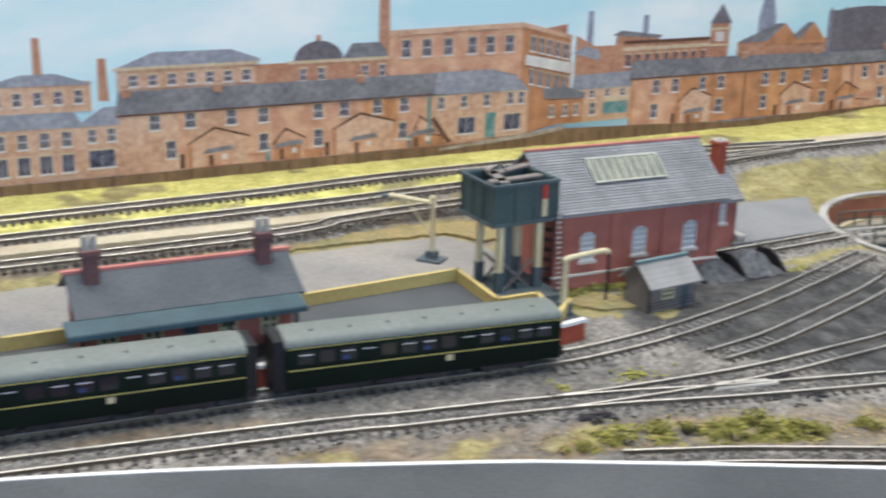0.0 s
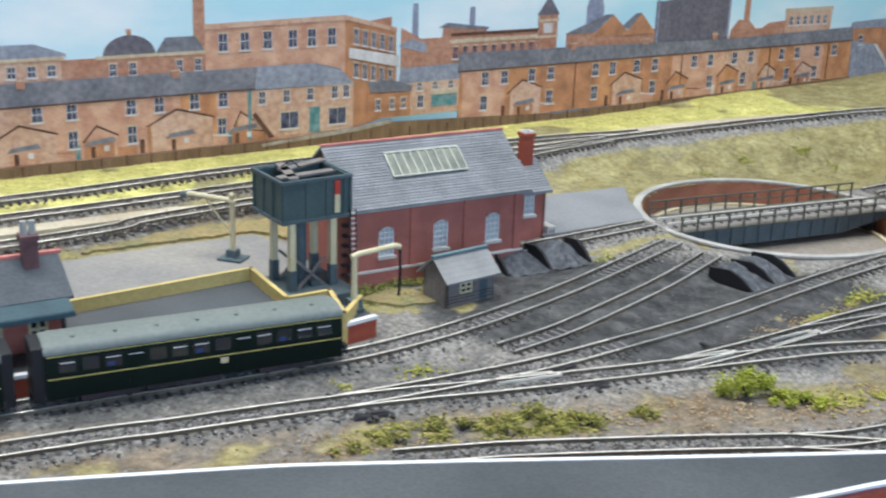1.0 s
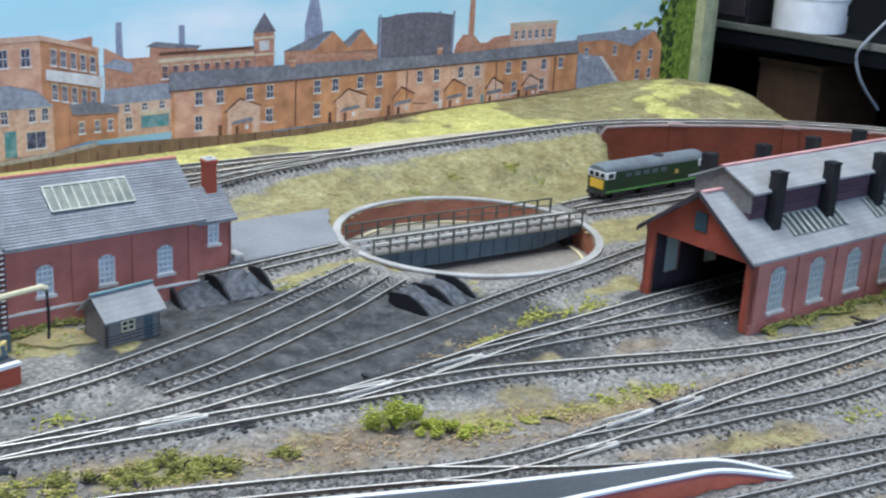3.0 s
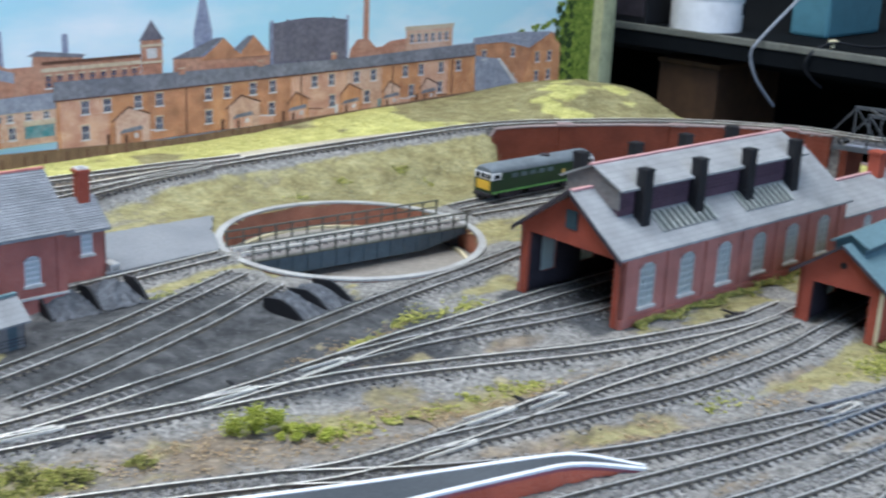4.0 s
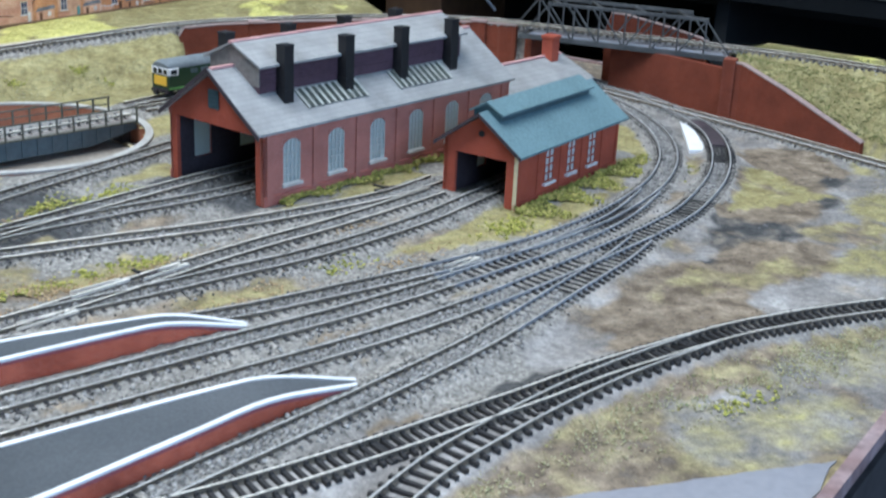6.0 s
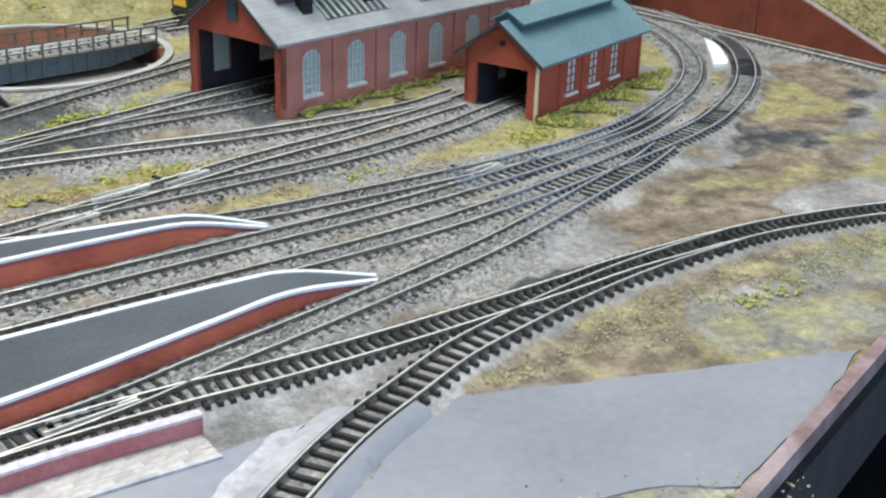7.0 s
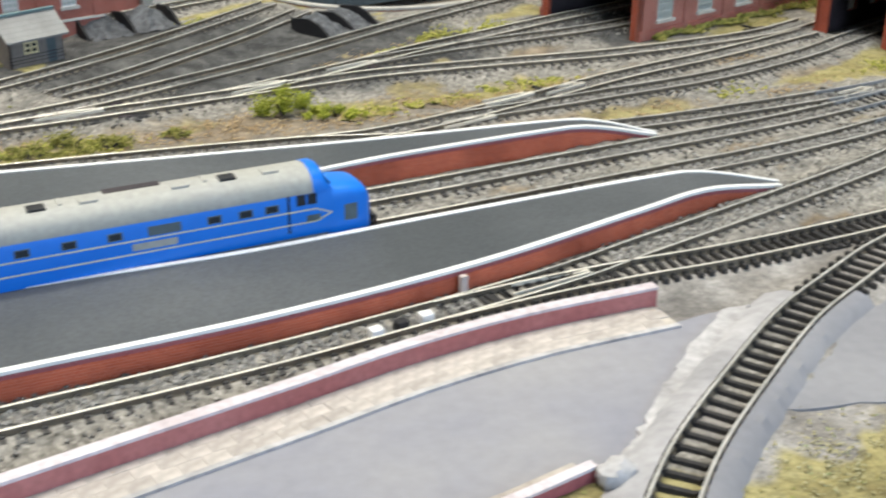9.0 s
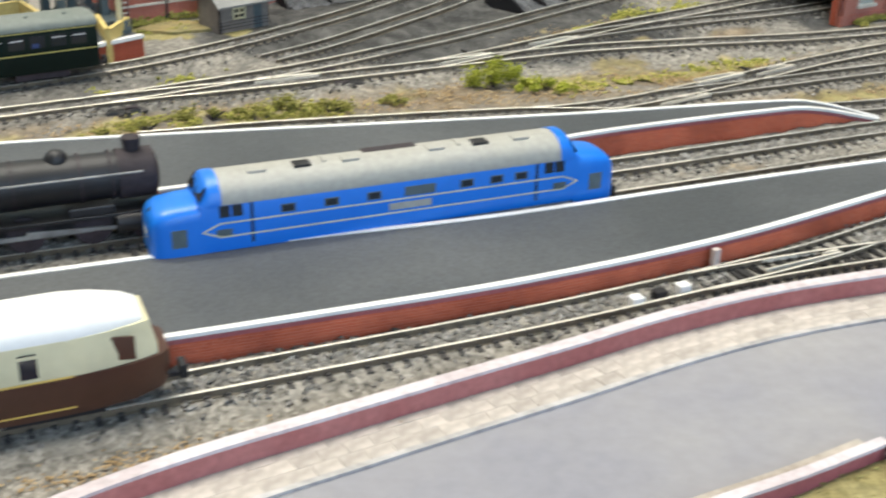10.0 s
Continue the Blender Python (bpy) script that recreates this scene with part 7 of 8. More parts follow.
def railway_coach(key, x, length, label, cab, body, lining):
    """A lined multiple-unit car; cab: at which ends there are driving windows."""
    px, py, pz, a = place(key, x)
    h = length / 2
    t = thing("railcar_coach", px, py, pz, a, label, "railway coach", "green railcar set")
    part("body", Shape().loft([[(xx, y, z) for y, z in ((-9.0, 4.2), (-9.2, 6), (-9.2, 17), (-8.7, 20.4), (8.7, 20.4), (9.2, 17), (9.2, 6), (9.0, 4.2))] for xx in (-h, h)]), body, t, smooth=True)
    roof = part("roof", Shape().loft([[(xx, y, z) for y, z in arch(w, 20.0, 20.6, zt)] for xx, w, zt in ((-h - 0.4, 17.4, 23.4), (-h + 2, 17.8, 24.2), (h - 2, 17.8, 24.2), (h + 0.4, 17.4, 23.4))]), DMU_ROOF, t, "grey-green curved roof", smooth=True)
    for k in range(7):
        part("roof_ventilator", Shape().cyl((-h + length * (k + 0.7) / 7.4, -3.4, 23.2), (-h + length * (k + 0.7) / 7.4, -3.4, 24.5), 0.9, 0.7, 10), DMU_ROOF, roof)
    n = 13
    for k in range(n):
        xx = -h + 7 + (length - 14) * k / (n - 1)
        if k in (3, 8):
            side_plate(t, "door", xx, 5.2, 19, 5.0, 9.22, body, 0.1)
        w = side_plate(t, "window", xx, 13.6, 18.2, 5.6 if k not in (3, 8) else 3.2, 9.14, GLASS_DARK, 0.14)
        # thin white strip paints a highlight on the glass
        if k % 3 != 1:
            side_plate(w, "pane_highlight", xx, 16.9, 17.2, 4.8, 9.26, WHITE, 0.1)
        # dark blue plate paints a bluish reflection on the glass
        if k % 4 == 2:
            side_plate(w, "pane_reflection", xx - 0.8, 13.8, 15.4, 2.4, 9.24, material("blue_reflection_%d" % k, (0.025, 0.045, 0.14), 0.8), 0.08)
    side_line(t, "waist_line", [(-h + 0.5, 11.6), (h - 0.5, 11.6)], 9.22, lining, 0.36)
    side_line(t, "cantrail_line", [(-h + 0.5, 19.6), (h - 0.5, 19.6)], 8.95, lining, 0.25)
    part("crest", Shape().box(8, -9.35, 8.6, 2.6, 0.2, 2.2).box(8, 9.35, 8.6, 2.6, 0.2, 2.2), CREAM, t)
    for sg in (-1, 1):
        b = part("bogie", Shape().box(sg * (h - 21), -6.6, 1.4, 20, 1.2, 3.0).box(sg * (h - 21), 6.6, 1.4, 20, 1.2, 3.0).box(sg * (h - 21), 0, 2.6, 16, 13, 1.8), SOOT_SHADE, t)
        for k in (-6.5, 6.5):
            wheelset(b, sg * (h - 21) + k, 2.9)
        part("buffer_beam", Shape().box(sg * (h + 0.3), 0, 3.4, 1.4, 15.5, 2.4), SOOT_SHADE, t)
        buffers(t, sg * (h + 0.6), sg, 4.6)
        coupling(t, sg * h, sg)
        if sg in cab:
            for y in (-5.4, 0, 5.4):
                part("cab_window", Shape().box(sg * (h + 0.05), y, 13.4, 0.3, 4.2, 5.0), GLASS_DARK, t)
        else:
            part("gangway", Shape().box(sg * (h + 2.0), 0, 3.0, 4.4, 15, 19.5), BLACK, t, bevel=0.3)
    part("engine_box", Shape().box(-6, 0, 1.6, 26, 14, 3.0), SOOT_SHADE, t, bevel=0.3)
    return t


def green_diesel(key, x):
    px, py, pz, a = place(key, x)
    h = 52.0
    t = thing("green_diesel_locomotive", px, py, pz, a, "dark green diesel locomotive with white cab tops and yellow panel", "locomotive")
    part("body", Shape().loft([[(xx, y, z) for y, z in ((-8.6, 5.0), (-8.8, 7), (-8.8, 16.5), (-8.4, 19.2), (8.4, 19.2), (8.8, 16.5), (8.8, 7), (8.6, 5.0))] for xx in (-h, h)]), DIESEL_GREEN, t, smooth=True)
    roof = part("roof", Shape().loft([[(xx, y, z) for y, z in arch(w, 18.8, 19.4, zt)] for xx, w, zt in ((-h, 16.4, 22.6), (-h + 3, 17, 24.2), (h - 3, 17, 24.2), (h, 16.4, 22.6))]), material("grey_loco_roof", (0.17, 0.19, 0.20), 0.6, grain=0.3, scale=400), t, "dark grey roof", smooth=True)
    part("roof_fan", Shape().cyl((8, 0, 23.8), (8, 0, 24.8), 4, n=18), SOOT_SHADE, roof)
    for sg in (-1, 1):
        c = part("cab_surround", Shape().box(sg * (h - 4.2), 0, 14.6, 8.8, 18.0, 4.8), WHITE, t, "white cab window surround", bevel=0.3)
        for y in (-5.3, 0, 5.3):
            part("windscreen", Shape().box(sg * (h + 0.25), y, 15.4, 0.3, 4.0, 3.2), GLASS_DARK, c)
        part("cab_side_window", Shape().box(sg * (h - 4.4), -9.05, 15.4, 5.0, 0.3, 3.0).box(sg * (h - 4.4), 9.05, 15.4, 5.0, 0.3, 3.0), GLASS_DARK, c)
        part("warning_panel", Shape().box(sg * (h + 0.1), 0, 7.6, 0.4, 13, 6.2), YELLOW, t, "yellow warning panel")
        part("buffer_beam", Shape().box(sg * (h - 0.6), 0, 3.0, 3, 16, 2.4), SOOT_SHADE, t)
        buffers(t, sg * (h + 0.8), sg, 4.4)
        coupling(t, sg * h, sg)
        b = part("bogie", Shape().box(sg * 32, -6.8, 1.4, 22, 1.2, 3.2).box(sg * 32, 6.8, 1.4, 22, 1.2, 3.2).box(sg * 32, 0, 2.8, 18, 13, 1.8), SOOT_SHADE, t)
        for k in (-7, 7):
            wheelset(b, sg * 32 + k, 3.1)
    for k in range(5):
        side_plate(t, "grille", -30 + 9 * k, 14.6, 17.6, 6.0, 8.7, GREY_GREEN, 0.2)
    side_plate(t, "stripe", 0, 5.4, 6.7, 2 * h - 1, 8.75, LIME, 0.12, "lime green waist stripe")
    part("crest", Shape().box(20, -8.9, 11.5, 3, 0.2, 3).box(20, 8.9, 11.5, 3, 0.2, 3), GOLD, t)
    part("fuel_tank", Shape().box(0, 0, 1.6, 26, 14, 3.2), SOOT_SHADE, t, bevel=0.3)
    return t


def steam_engine(key, front):
    px, py, pz, a = place(key, front - 34)
    t = thing("steam_locomotive", px, py, pz, a, "black steam locomotive with a long boiler", "locomotive")
    part("running_plate", Shape().box(0, 0, 8.2, 66, 17, 1.0), STEAM_BLACK, t, bevel=0.15)
    part("frame", Shape().box(0, 0, 3.0, 62, 8.4, 5.4), STEAM_BLACK, t)
    b = part("boiler", Shape().cyl((-14, 0, 17), (22, 0, 17), 6.6, 6.2, 24), STEAM_BLACK, t, smooth=True)
    part("firebox", Shape().loft([[(xx, y, z) for y, z in arch(14, 9, 17.5, 24.2)] for xx in (-23, -10)]), STEAM_BLACK, b, smooth=True)
    part("smokebox", Shape().cyl((22, 0, 17), (31.5, 0, 17), 6.8, n=24), SOOT_SHADE, b, smooth=True)
    part("smokebox_door", Shape().ball((31.5, 0, 17), 1.6, 6, 6, 18, 10), SOOT_SHADE, b, smooth=True)
    part("chimney", Shape().cyl((26.5, 0, 22.5), (26.5, 0, 27), 2.0, 2.6, 16), SOOT_SHADE, b, smooth=True)
    part("dome", Shape().ball((7, 0, 22.6), 3.2, 3.2, 3.2, 16, 10), STEAM_BLACK, b, smooth=True)
    for xx in (-5, 12, 20):
        part("boiler_band", Shape().cyl((xx, 0, 17), (xx + 0.6, 0, 17), 6.75, n=24), SOOT_SHADE, b)
    part("handrail", Shape().tube([(-12, -7.2, 19.6), (28, -7.0, 19.6)], 0.28, 6).tube([(-12, 7.2, 19.6), (28, 7.0, 19.6)], 0.28, 6), GREY_METAL, b)
    c = part("cab", Shape().box(-28, -7.9, 9, 11, 0.8, 14).box(-28, 7.9, 9, 11, 0.8, 14).box(-22.8, 0, 9, 0.8, 16, 14), STEAM_BLACK, t, bevel=0.2)
    part("cab_roof", Shape().loft([[(xx, y, z) for y, z in arch(17.4, 22.8, 23.2, 26.2)] for xx in (-35, -22)]), SOOT_SHADE, c, smooth=True)
    part("cab_window", Shape().box(-26, -8.35, 17, 4, 0.2, 4).box(-26, 8.35, 17, 4, 0.2, 4), GLASS_DARK, c)
    part("number_bar", Shape().box(-28.5, -8.35, 12, 6, 0.15, 1.6).box(-28.5, 8.35, 12, 6, 0.15, 1.6), CREAM, c)
    for sg in (-1, 1):
        part("cylinder", Shape().cyl((20, sg * 7.4, 6.2), (29, sg * 7.4, 6.2), 2.8, n=16), STEAM_BLACK, t, smooth=True)
        part("coupling_rod", Shape().box(-3, sg * 6.4, 4.2, 34, 0.6, 1.2), GREY_METAL, t)
        part("connecting_rod", Shape().box(10, sg * 7.2, 4.9, 26, 0.5, 1.0, 0, 0, 3), GREY_METAL, t)
        part("splasher", Shape().box(14, sg * 7, 9, 12, 2, 2.6), STEAM_BLACK, t, bevel=0.5)
    for xx in (-20, -3, 14):
        wheelset(t, xx, 5.0, SOOT_SHADE, "driving_wheels")
    wheelset(t, 27, 2.8, SOOT_SHADE)
    part("buffer_beam", Shape().box(32.6, 0, 4.6, 1.2, 16, 4.2), material("red_buffer_beam", (0.35, 0.03, 0.02), 0.6), t)
    buffers(t, 33, 1, 6.4, SOOT_SHADE)
    coupling(t, 32.5, 1)
    px, py, pz, a = place(key, front - 34 - 56)
    u = thing("tender", px, py, pz, a, "blue-black coal tender behind the steam locomotive", "tender")
    part("tank", Shape().box(0, 0, 8, 39, 16.6, 11), NAVY, u, bevel=0.5)
    for sg in (-1, 1):
        part("flare", Shape().box(1, sg * 8.0, 19, 36, 0.8, 2.6, 0, 0, 0, sg * -10), NAVY, u)
    part("frame", Shape().box(0, 0, 3, 40, 13, 5), STEAM_BLACK, u, bevel=0.3)
    s = Shape()
    s.loft([[(-17, -5.5, 18.6), (17, -6.5, 18.6), (17, 6.5, 18.6), (-17, 5.5, 18.6)], [(-13, -3.4, 22.0), (14, -5, 23.6), (14, 5, 23.6), (-13, 3.4, 22.0)]])
    part("coal", s, COAL, u)
    part("crest", Shape().box(2, -8.45, 11.5, 5.4, 0.2, 2.2).box(2, 8.45, 11.5, 5.4, 0.2, 2.2), GOLD, u, "faded gold crest")
    for xx in (-12, 0, 12):
        wheelset(u, xx, 3.1, SOOT_SHADE)
    coupling(u, -19.5, -1)


def goods_wagon(key, x, body, roof, label, lettering=None, length=41.0):
    px, py, pz, a = place(key, x)
    h = length / 2
    t = thing("goods_van", px, py, pz, a, label, "goods van", "goods train")
    part("body", Shape().box(0, 0, 6.4, length, 16.4, 12.6), body, t, bevel=0.2)
    for k in range(1, 6):
        side_plate(t, "plank_joint", 0, 6.4 + 2.1 * k - 0.12, 6.4 + 2.1 * k + 0.12, length - 0.4, 8.2, SOOT_SHADE, 0.06)
    for xx in (-h + 0.7, -6.5, 6.5, h - 0.7):
        side_plate(t, "strapping", xx, 6.4, 18.8, 1.0, 8.2, body, 0.45)
    part("roof", Shape().loft([[(xx, y, z) for y, z in arch(17.4, 18.9, 19.3, 22.2)] for xx in (-h - 0.7, h + 0.7)]), roof, t, smooth=True)
    part("underframe", Shape().box(0, 0, 4.4, length + 1, 13.5, 2.0), BLACK, t)
    for sg in (-1, 1):
        wheelset(t, sg * 11.5, 3.0, SOOT_SHADE)
        part("axle_guard", Shape().box(sg * 11.5, -6.6, 1.6, 5, 0.8, 3.4).box(sg * 11.5, 6.6, 1.6, 5, 0.8, 3.4), BLACK, t)
        buffers(t, sg * h, sg, 5.4)
        coupling(t, sg * h, sg)
    for z, x0, w in lettering or ():
        side_plate(t, "lettering_bar", x0, z, z + 1.1, w, 8.2, WHITE, 0.2)
    return t


def cream_railcar(key, front):
    px, py, pz, a = place(key, front - 64)
    t = thing("streamlined_railcar", px, py, pz, a, "streamlined railcar in chocolate and cream with a white roof", "railcar")
    st_ = ((-64, 9, 6.5), (-62, 13.5, 3.2), (-56, 17.2, 1.2), (-48, 18.6, 0.4), (-40, 18.8, 0), (40, 18.8, 0), (48, 18.6, 0.4), (56, 17.2, 1.2), (62, 13.5, 3.2), (64, 9, 6.5))
    part("lower_body", Shape().loft([[(x, y, z) for y, z in ((-w / 2 + 0.5, 2.6 + d_ * 0.4), (-w / 2, 4.5 + d_ * 0.4), (-w / 2, 11.6), (w / 2, 11.6), (w / 2, 4.5 + d_ * 0.4), (w / 2 - 0.5, 2.6 + d_ * 0.4))] for x, w, d_ in st_]), CHOC, t, "chocolate brown lower panels", smooth=True)
    up_ = ((-61.5, 12, 3.0), (-58, 14.6, 1.6), (-52, 17.2, 0.6), (-46, 18.4, 0.2), (-40, 18.7, 0), (40, 18.7, 0), (46, 18.4, 0.2), (52, 17.2, 0.6), (58, 14.6, 1.6), (61.5, 12, 3.0))
    part("upper_body", Shape().loft([[(x * (1 - 0.02 * (z > 15) * (abs(x) > 45)), y * (0.94 if z > 15 else 1), z) for y, z in ((-w / 2, 11.6), (-w / 2, 14), (-w / 2, 19.4), (w / 2, 19.4), (w / 2, 14), (w / 2, 11.6))] for x, w, d_ in up_]), RAILCAR_CREAM, t, "cream upper panels", smooth=True)
    roof = part("roof", Shape().loft([[(x, y, z) for y, z in arch(w, 18.9, 19.5, 24.4 - d_)] for x, w, d_ in ((-59, 10.5, 3.4), (-56, 13, 1.8), (-50, 16, 0.6), (-44, 17.4, 0.1), (44, 17.4, 0.1), (50, 16, 0.6), (56, 13, 1.8), (59, 10.5, 3.4))]), WHITE, t, "white curved roof", smooth=True)
    side_line(t, "gold_line", [(-44, 11.6), (44, 11.6)], 9.36, GOLD, 0.4)
    side_line(t, "gold_line", [(-44, 4.6), (44, 4.6)], 9.36, GOLD, 0.35)
    for k in range(6):
        xx = 36 - 13.5 * k
        w = side_plate(t, "window", xx, 12.6, 18.0, 5.0 if k else 3.4, 9.3, GLASS_DARK, 0.1)
        side_plate(w, "window_top", xx, 17.0, 17.7, 5.2 if k else 3.6, 9.4, RAILCAR_CREAM, 0.1)
    side_plate(t, "crest_bar", 18, 9.4, 10.4, 7, 9.4, GOLD, 0.1)
    for sg in (-1, 1):
        for y, an in ((-5.6, -34), (5.6, 34)):
            part("side_windscreen", Shape().box(sg * 53.5, y * 1.47, 12.8, 6.5, 0.3, 5.2, sg * an * 0.42), CHOC if sg > 0 else GLASS_DARK, t)
        for y in (-3, 3):
            part("windscreen", Shape().box(sg * 60.9, y, 13.0, 0.4, 4.4, 5.0, 0, 0, sg * -14), GLASS_DARK, t)
        b = part("bogie", Shape().box(sg * 40, -6.6, 0.9, 20, 1.2, 3.0).box(sg * 40, 6.6, 0.9, 20, 1.2, 3.0).box(sg * 40, 0, 1.6, 16, 13, 2), BLACK, t)
        for k in (-7, 7):
            wheelset(b, sg * 40 + k, 2.9)
        coupling(t, sg * 63, sg)
        buffers(t, sg * 62.5, sg, 6.0)
    return t


STRAW_LINE = material("straw_lining", (0.52, 0.45, 0.13), 0.6)
blue_diesel("platform_near", 131)
railway_coach("bay", -10.0, 105, "dark green railcar coach with yellow lining at the platform", (1,), BR_GREEN, STRAW_LINE)
railway_coach("bay", -120.5, 107, "dark green railcar coach coupled behind the first", (-1,), BR_GREEN, STRAW_LINE)
green_diesel("stabling", 422).scale = (0.9, 0.9, 0.93)
steam_engine("platform_far", 72)
goods_wagon("platform_far", -59, BAUXITE, DMU_ROOF, "red-brown goods van with white lettering and grey roof", ((14.6, -2, 31), (13.0, 3, 24), (8.2, -12, 7), (8.2, 6, 13)))
goods_wagon("platform_far", -106, BAUXITE, WHITE, "brown goods van with a clean white roof", ((12.6, -12, 7), (11.0, -12, 6), (12.6, 10, 7), (11.0, 10, 6)))
goods_wagon("platform_far", -152, WAGON_GREY, WHITE, "dark grey goods van with a clean white roof", ((8.0, 8, 14),))
goods_wagon("platform_far", -198, BAUXITE, CREAM, "brown goods van with a cream roof", ((12.6, -12, 7),))
goods_wagon("platform_far", -244, WAGON_GREY, WHITE, "dark grey goods van with a white roof", ((8.0, 8, 14),))
cream_railcar("bay_near", 76)


# ---- small things on the layout ----
def bush(x, y, r, h, n, mat, label, seed):
    """Loose clumps of crumbly foliage on a few twigs, ragged in outline."""
    rnd = random.Random(seed)
    s = Shape()
    clumps = []
    for k in range(9):
        a, q = rnd.uniform(0, 2 * math.pi), rnd.uniform(0.1, 1.25)
        clumps.append((r * q * math.cos(a), r * 0.75 * q * math.sin(a), h * rnd.uniform(0.1, 0.8) * max(0.15, 1.1 - 0.7 * q), rnd.uniform(0.14, 0.4)))
    for k in range(n):
        cx, cy, cz, cr = clumps[rnd.randrange(9)]
        c = (rnd.gauss(cx, r * cr * 0.6), rnd.gauss(cy, r * cr * 0.5), max(0.0, rnd.gauss(cz, h * cr * 0.55)))
        g = rnd.uniform(0.22, 0.55)
        s.ball(c, g * rnd.uniform(0.6, 1.5), g * rnd.uniform(0.6, 1.5), g * rnd.uniform(0.5, 1.0), 4, 3, 0, 0.35, rnd)
    t = thing("bush", x, y, 0.6, 0, label, "bush", "lineside bushes")
    part("foliage", s, mat, t)
    for k in range(3):
        a = 2 * math.pi * k / 3
        part("stem", Shape().tube([(0, 0, -0.5), (r * 0.25 * math.cos(a), r * 0.25 * math.sin(a), h * 0.3), (r * 0.4 * math.cos(a), r * 0.4 * math.sin(a), h * 0.5)], 0.35, 5), SOOT_SHADE, t)
    return t


LIVELY = island_material("yellow_green_foliage", ((0.0, (0.15, 0.17, 0.015)), (0.4, (0.30, 0.33, 0.03)), (0.8, (0.43, 0.44, 0.06)), (1.0, (0.52, 0.50, 0.11))))
SCRUB = island_material("olive_scrub_foliage", ((0.0, (0.09, 0.09, 0.025)), (0.45, (0.21, 0.205, 0.045)), (0.8, (0.34, 0.32, 0.075)), (1.0, (0.42, 0.36, 0.13))))
bush(191, 402, 12, 11, 2600, LIVELY, "bright yellow-green lineside bush", 1)
bush(211, 396, 9, 6, 1500, LIVELY, "small yellow-green lineside bush", 2)
for k, (x, y, r, h) in enumerate(((62, 367, 9, 4), (84, 376, 11, 5.5), (100, 371, 9, 4), (112, 381, 12, 6.5), (126, 377, 9, 5), (47, 362, 6, 3), (150, 385, 6, 3))):
    bush(x, y, r, h, int(70 * r), SCRUB, "low olive lineside scrub", 10 + k)

def point_motor(x, y, rz, ln=17.0):
    """A low black unit with its tie bar, spring and a clutter of bare sleeper ends."""
    t = thing("point_lever", x, y, 1.2, rz, "black plastic point operating unit beside the track", "point lever", "point levers")
    rnd = random.Random(int(x * 7 + y))
    part("body", Shape().loft([[(q, -2.2, 0), (q, 2.2, 0), (q, 1.4, h), (q, -1.6, h)] for q, h in ((-ln / 2, 0.5), (-ln / 2 + 2, 1.3), (-1, 1.0), (ln / 4, 1.5), (ln / 2, 0.6))]), BLACK, t, bevel=0.2)
    part("tie_bar", Shape().box(0, 4.5, 0.6, 1.6, 11, 0.7), BLACK, t)
    part("spring_cover", Shape().box(2, 0.2, 1.0, 5, 2.2, 0.9), SOOT_SHADE, t, bevel=0.2)
    for k in range(5):
        part("sleeper_end", Shape().box(-ln / 2 + ln * (k + rnd.uniform(0.2, 0.8)) / 5, rnd.choice((-2.6, 2.8)) + rnd.uniform(-0.5, 0.5), 0, rnd.uniform(1.2, 2.0), rnd.uniform(2.4, 4.2), rnd.uniform(0.7, 1.5), rnd.uniform(-12, 12)), SLEEPER, t)
    return t


for x, y, a, ln in ((84, 409.5, 14, 17), (131, 406, 12, 26), (128, 423, 25, 12), (54, 385, 16, 15), (192, 439, 25, 12), (236, 451, 24, 22), (415, 371, 18, 15), (330, 240, 14, 15), (435, 357, 25, 15), (436, 476, 25, 14), (300, 401, 24, 12)):
    point_motor(x, y, a, ln)


def switch_blades(x, y, rz, ln):
    """The bright closing blades and crossing nose of a point, between the rails."""
    t = thing("railway_point", x, y, 2.9, rz, "bright bare metal blades of a railway point", "railway point", "railway points")
    for yy, sp, k in ((-2.6, 1.2, 1.0), (2.4, -0.9, 0.8)):
        h = ln * k / 2
        part("blade", Shape().prism([(-h, yy - 0.2), (h, yy + sp - 0.42), (h, yy + sp + 0.42), (-h, yy + 0.2)], 0, 1.0), RAIL_TOP, t)
    part("crossing_nose", Shape().prism([(ln * 0.30, -0.2), (ln * 0.5, -0.6), (ln * 0.5, 0.6), (ln * 0.30, 0.2)], 0, 1.0), RAIL_TOP, t)
    return t


for x, y, a, ln in ((279, 393, 22, 26), (306, 402, 22, 22), (228, 452, 28, 28), (186, 432, 22, 26), (112, 413, 14, 26), (238, 233, 14, 26), (256, 370, 18, 24), (420, 369, 22, 20)):
    switch_blades(x, y, a, ln)
for k, (x, y, m, lb) in enumerate(((186, 214.5, WHITE, "white block between the rails"), (193, 217, BLACK, "black block between the rails"), (200, 219.5, WHITE, "white block between the rails"))):
    t = thing("track_block", x, y, 2.2, 15, lb, "track block", "blocks on the near track")
    part("block", Shape().box(0, 0, 0, 3.4, 3.0, 3.2), m, t, bevel=0.3)
# rolled end of the backdrop
s = Shape()
ring = [(690 + 62 * math.sin(a), 58 * (1 - math.cos(a)) + 1) for a in [math.pi * k / 26 for k in range(22)]]
s.loft([[(x, y, -60), (x, y, 220), (x + 1.5, y + 1.5, 220), (x + 1.5, y + 1.5, -60)] for x, y in ring])
e_ = part("rolled_end", s, material("plain_pale_card", (0.58, 0.59, 0.33), 0.7, grain=0.3, scale=200), backdrop, "plain pale card curling away at the end", smooth=True)

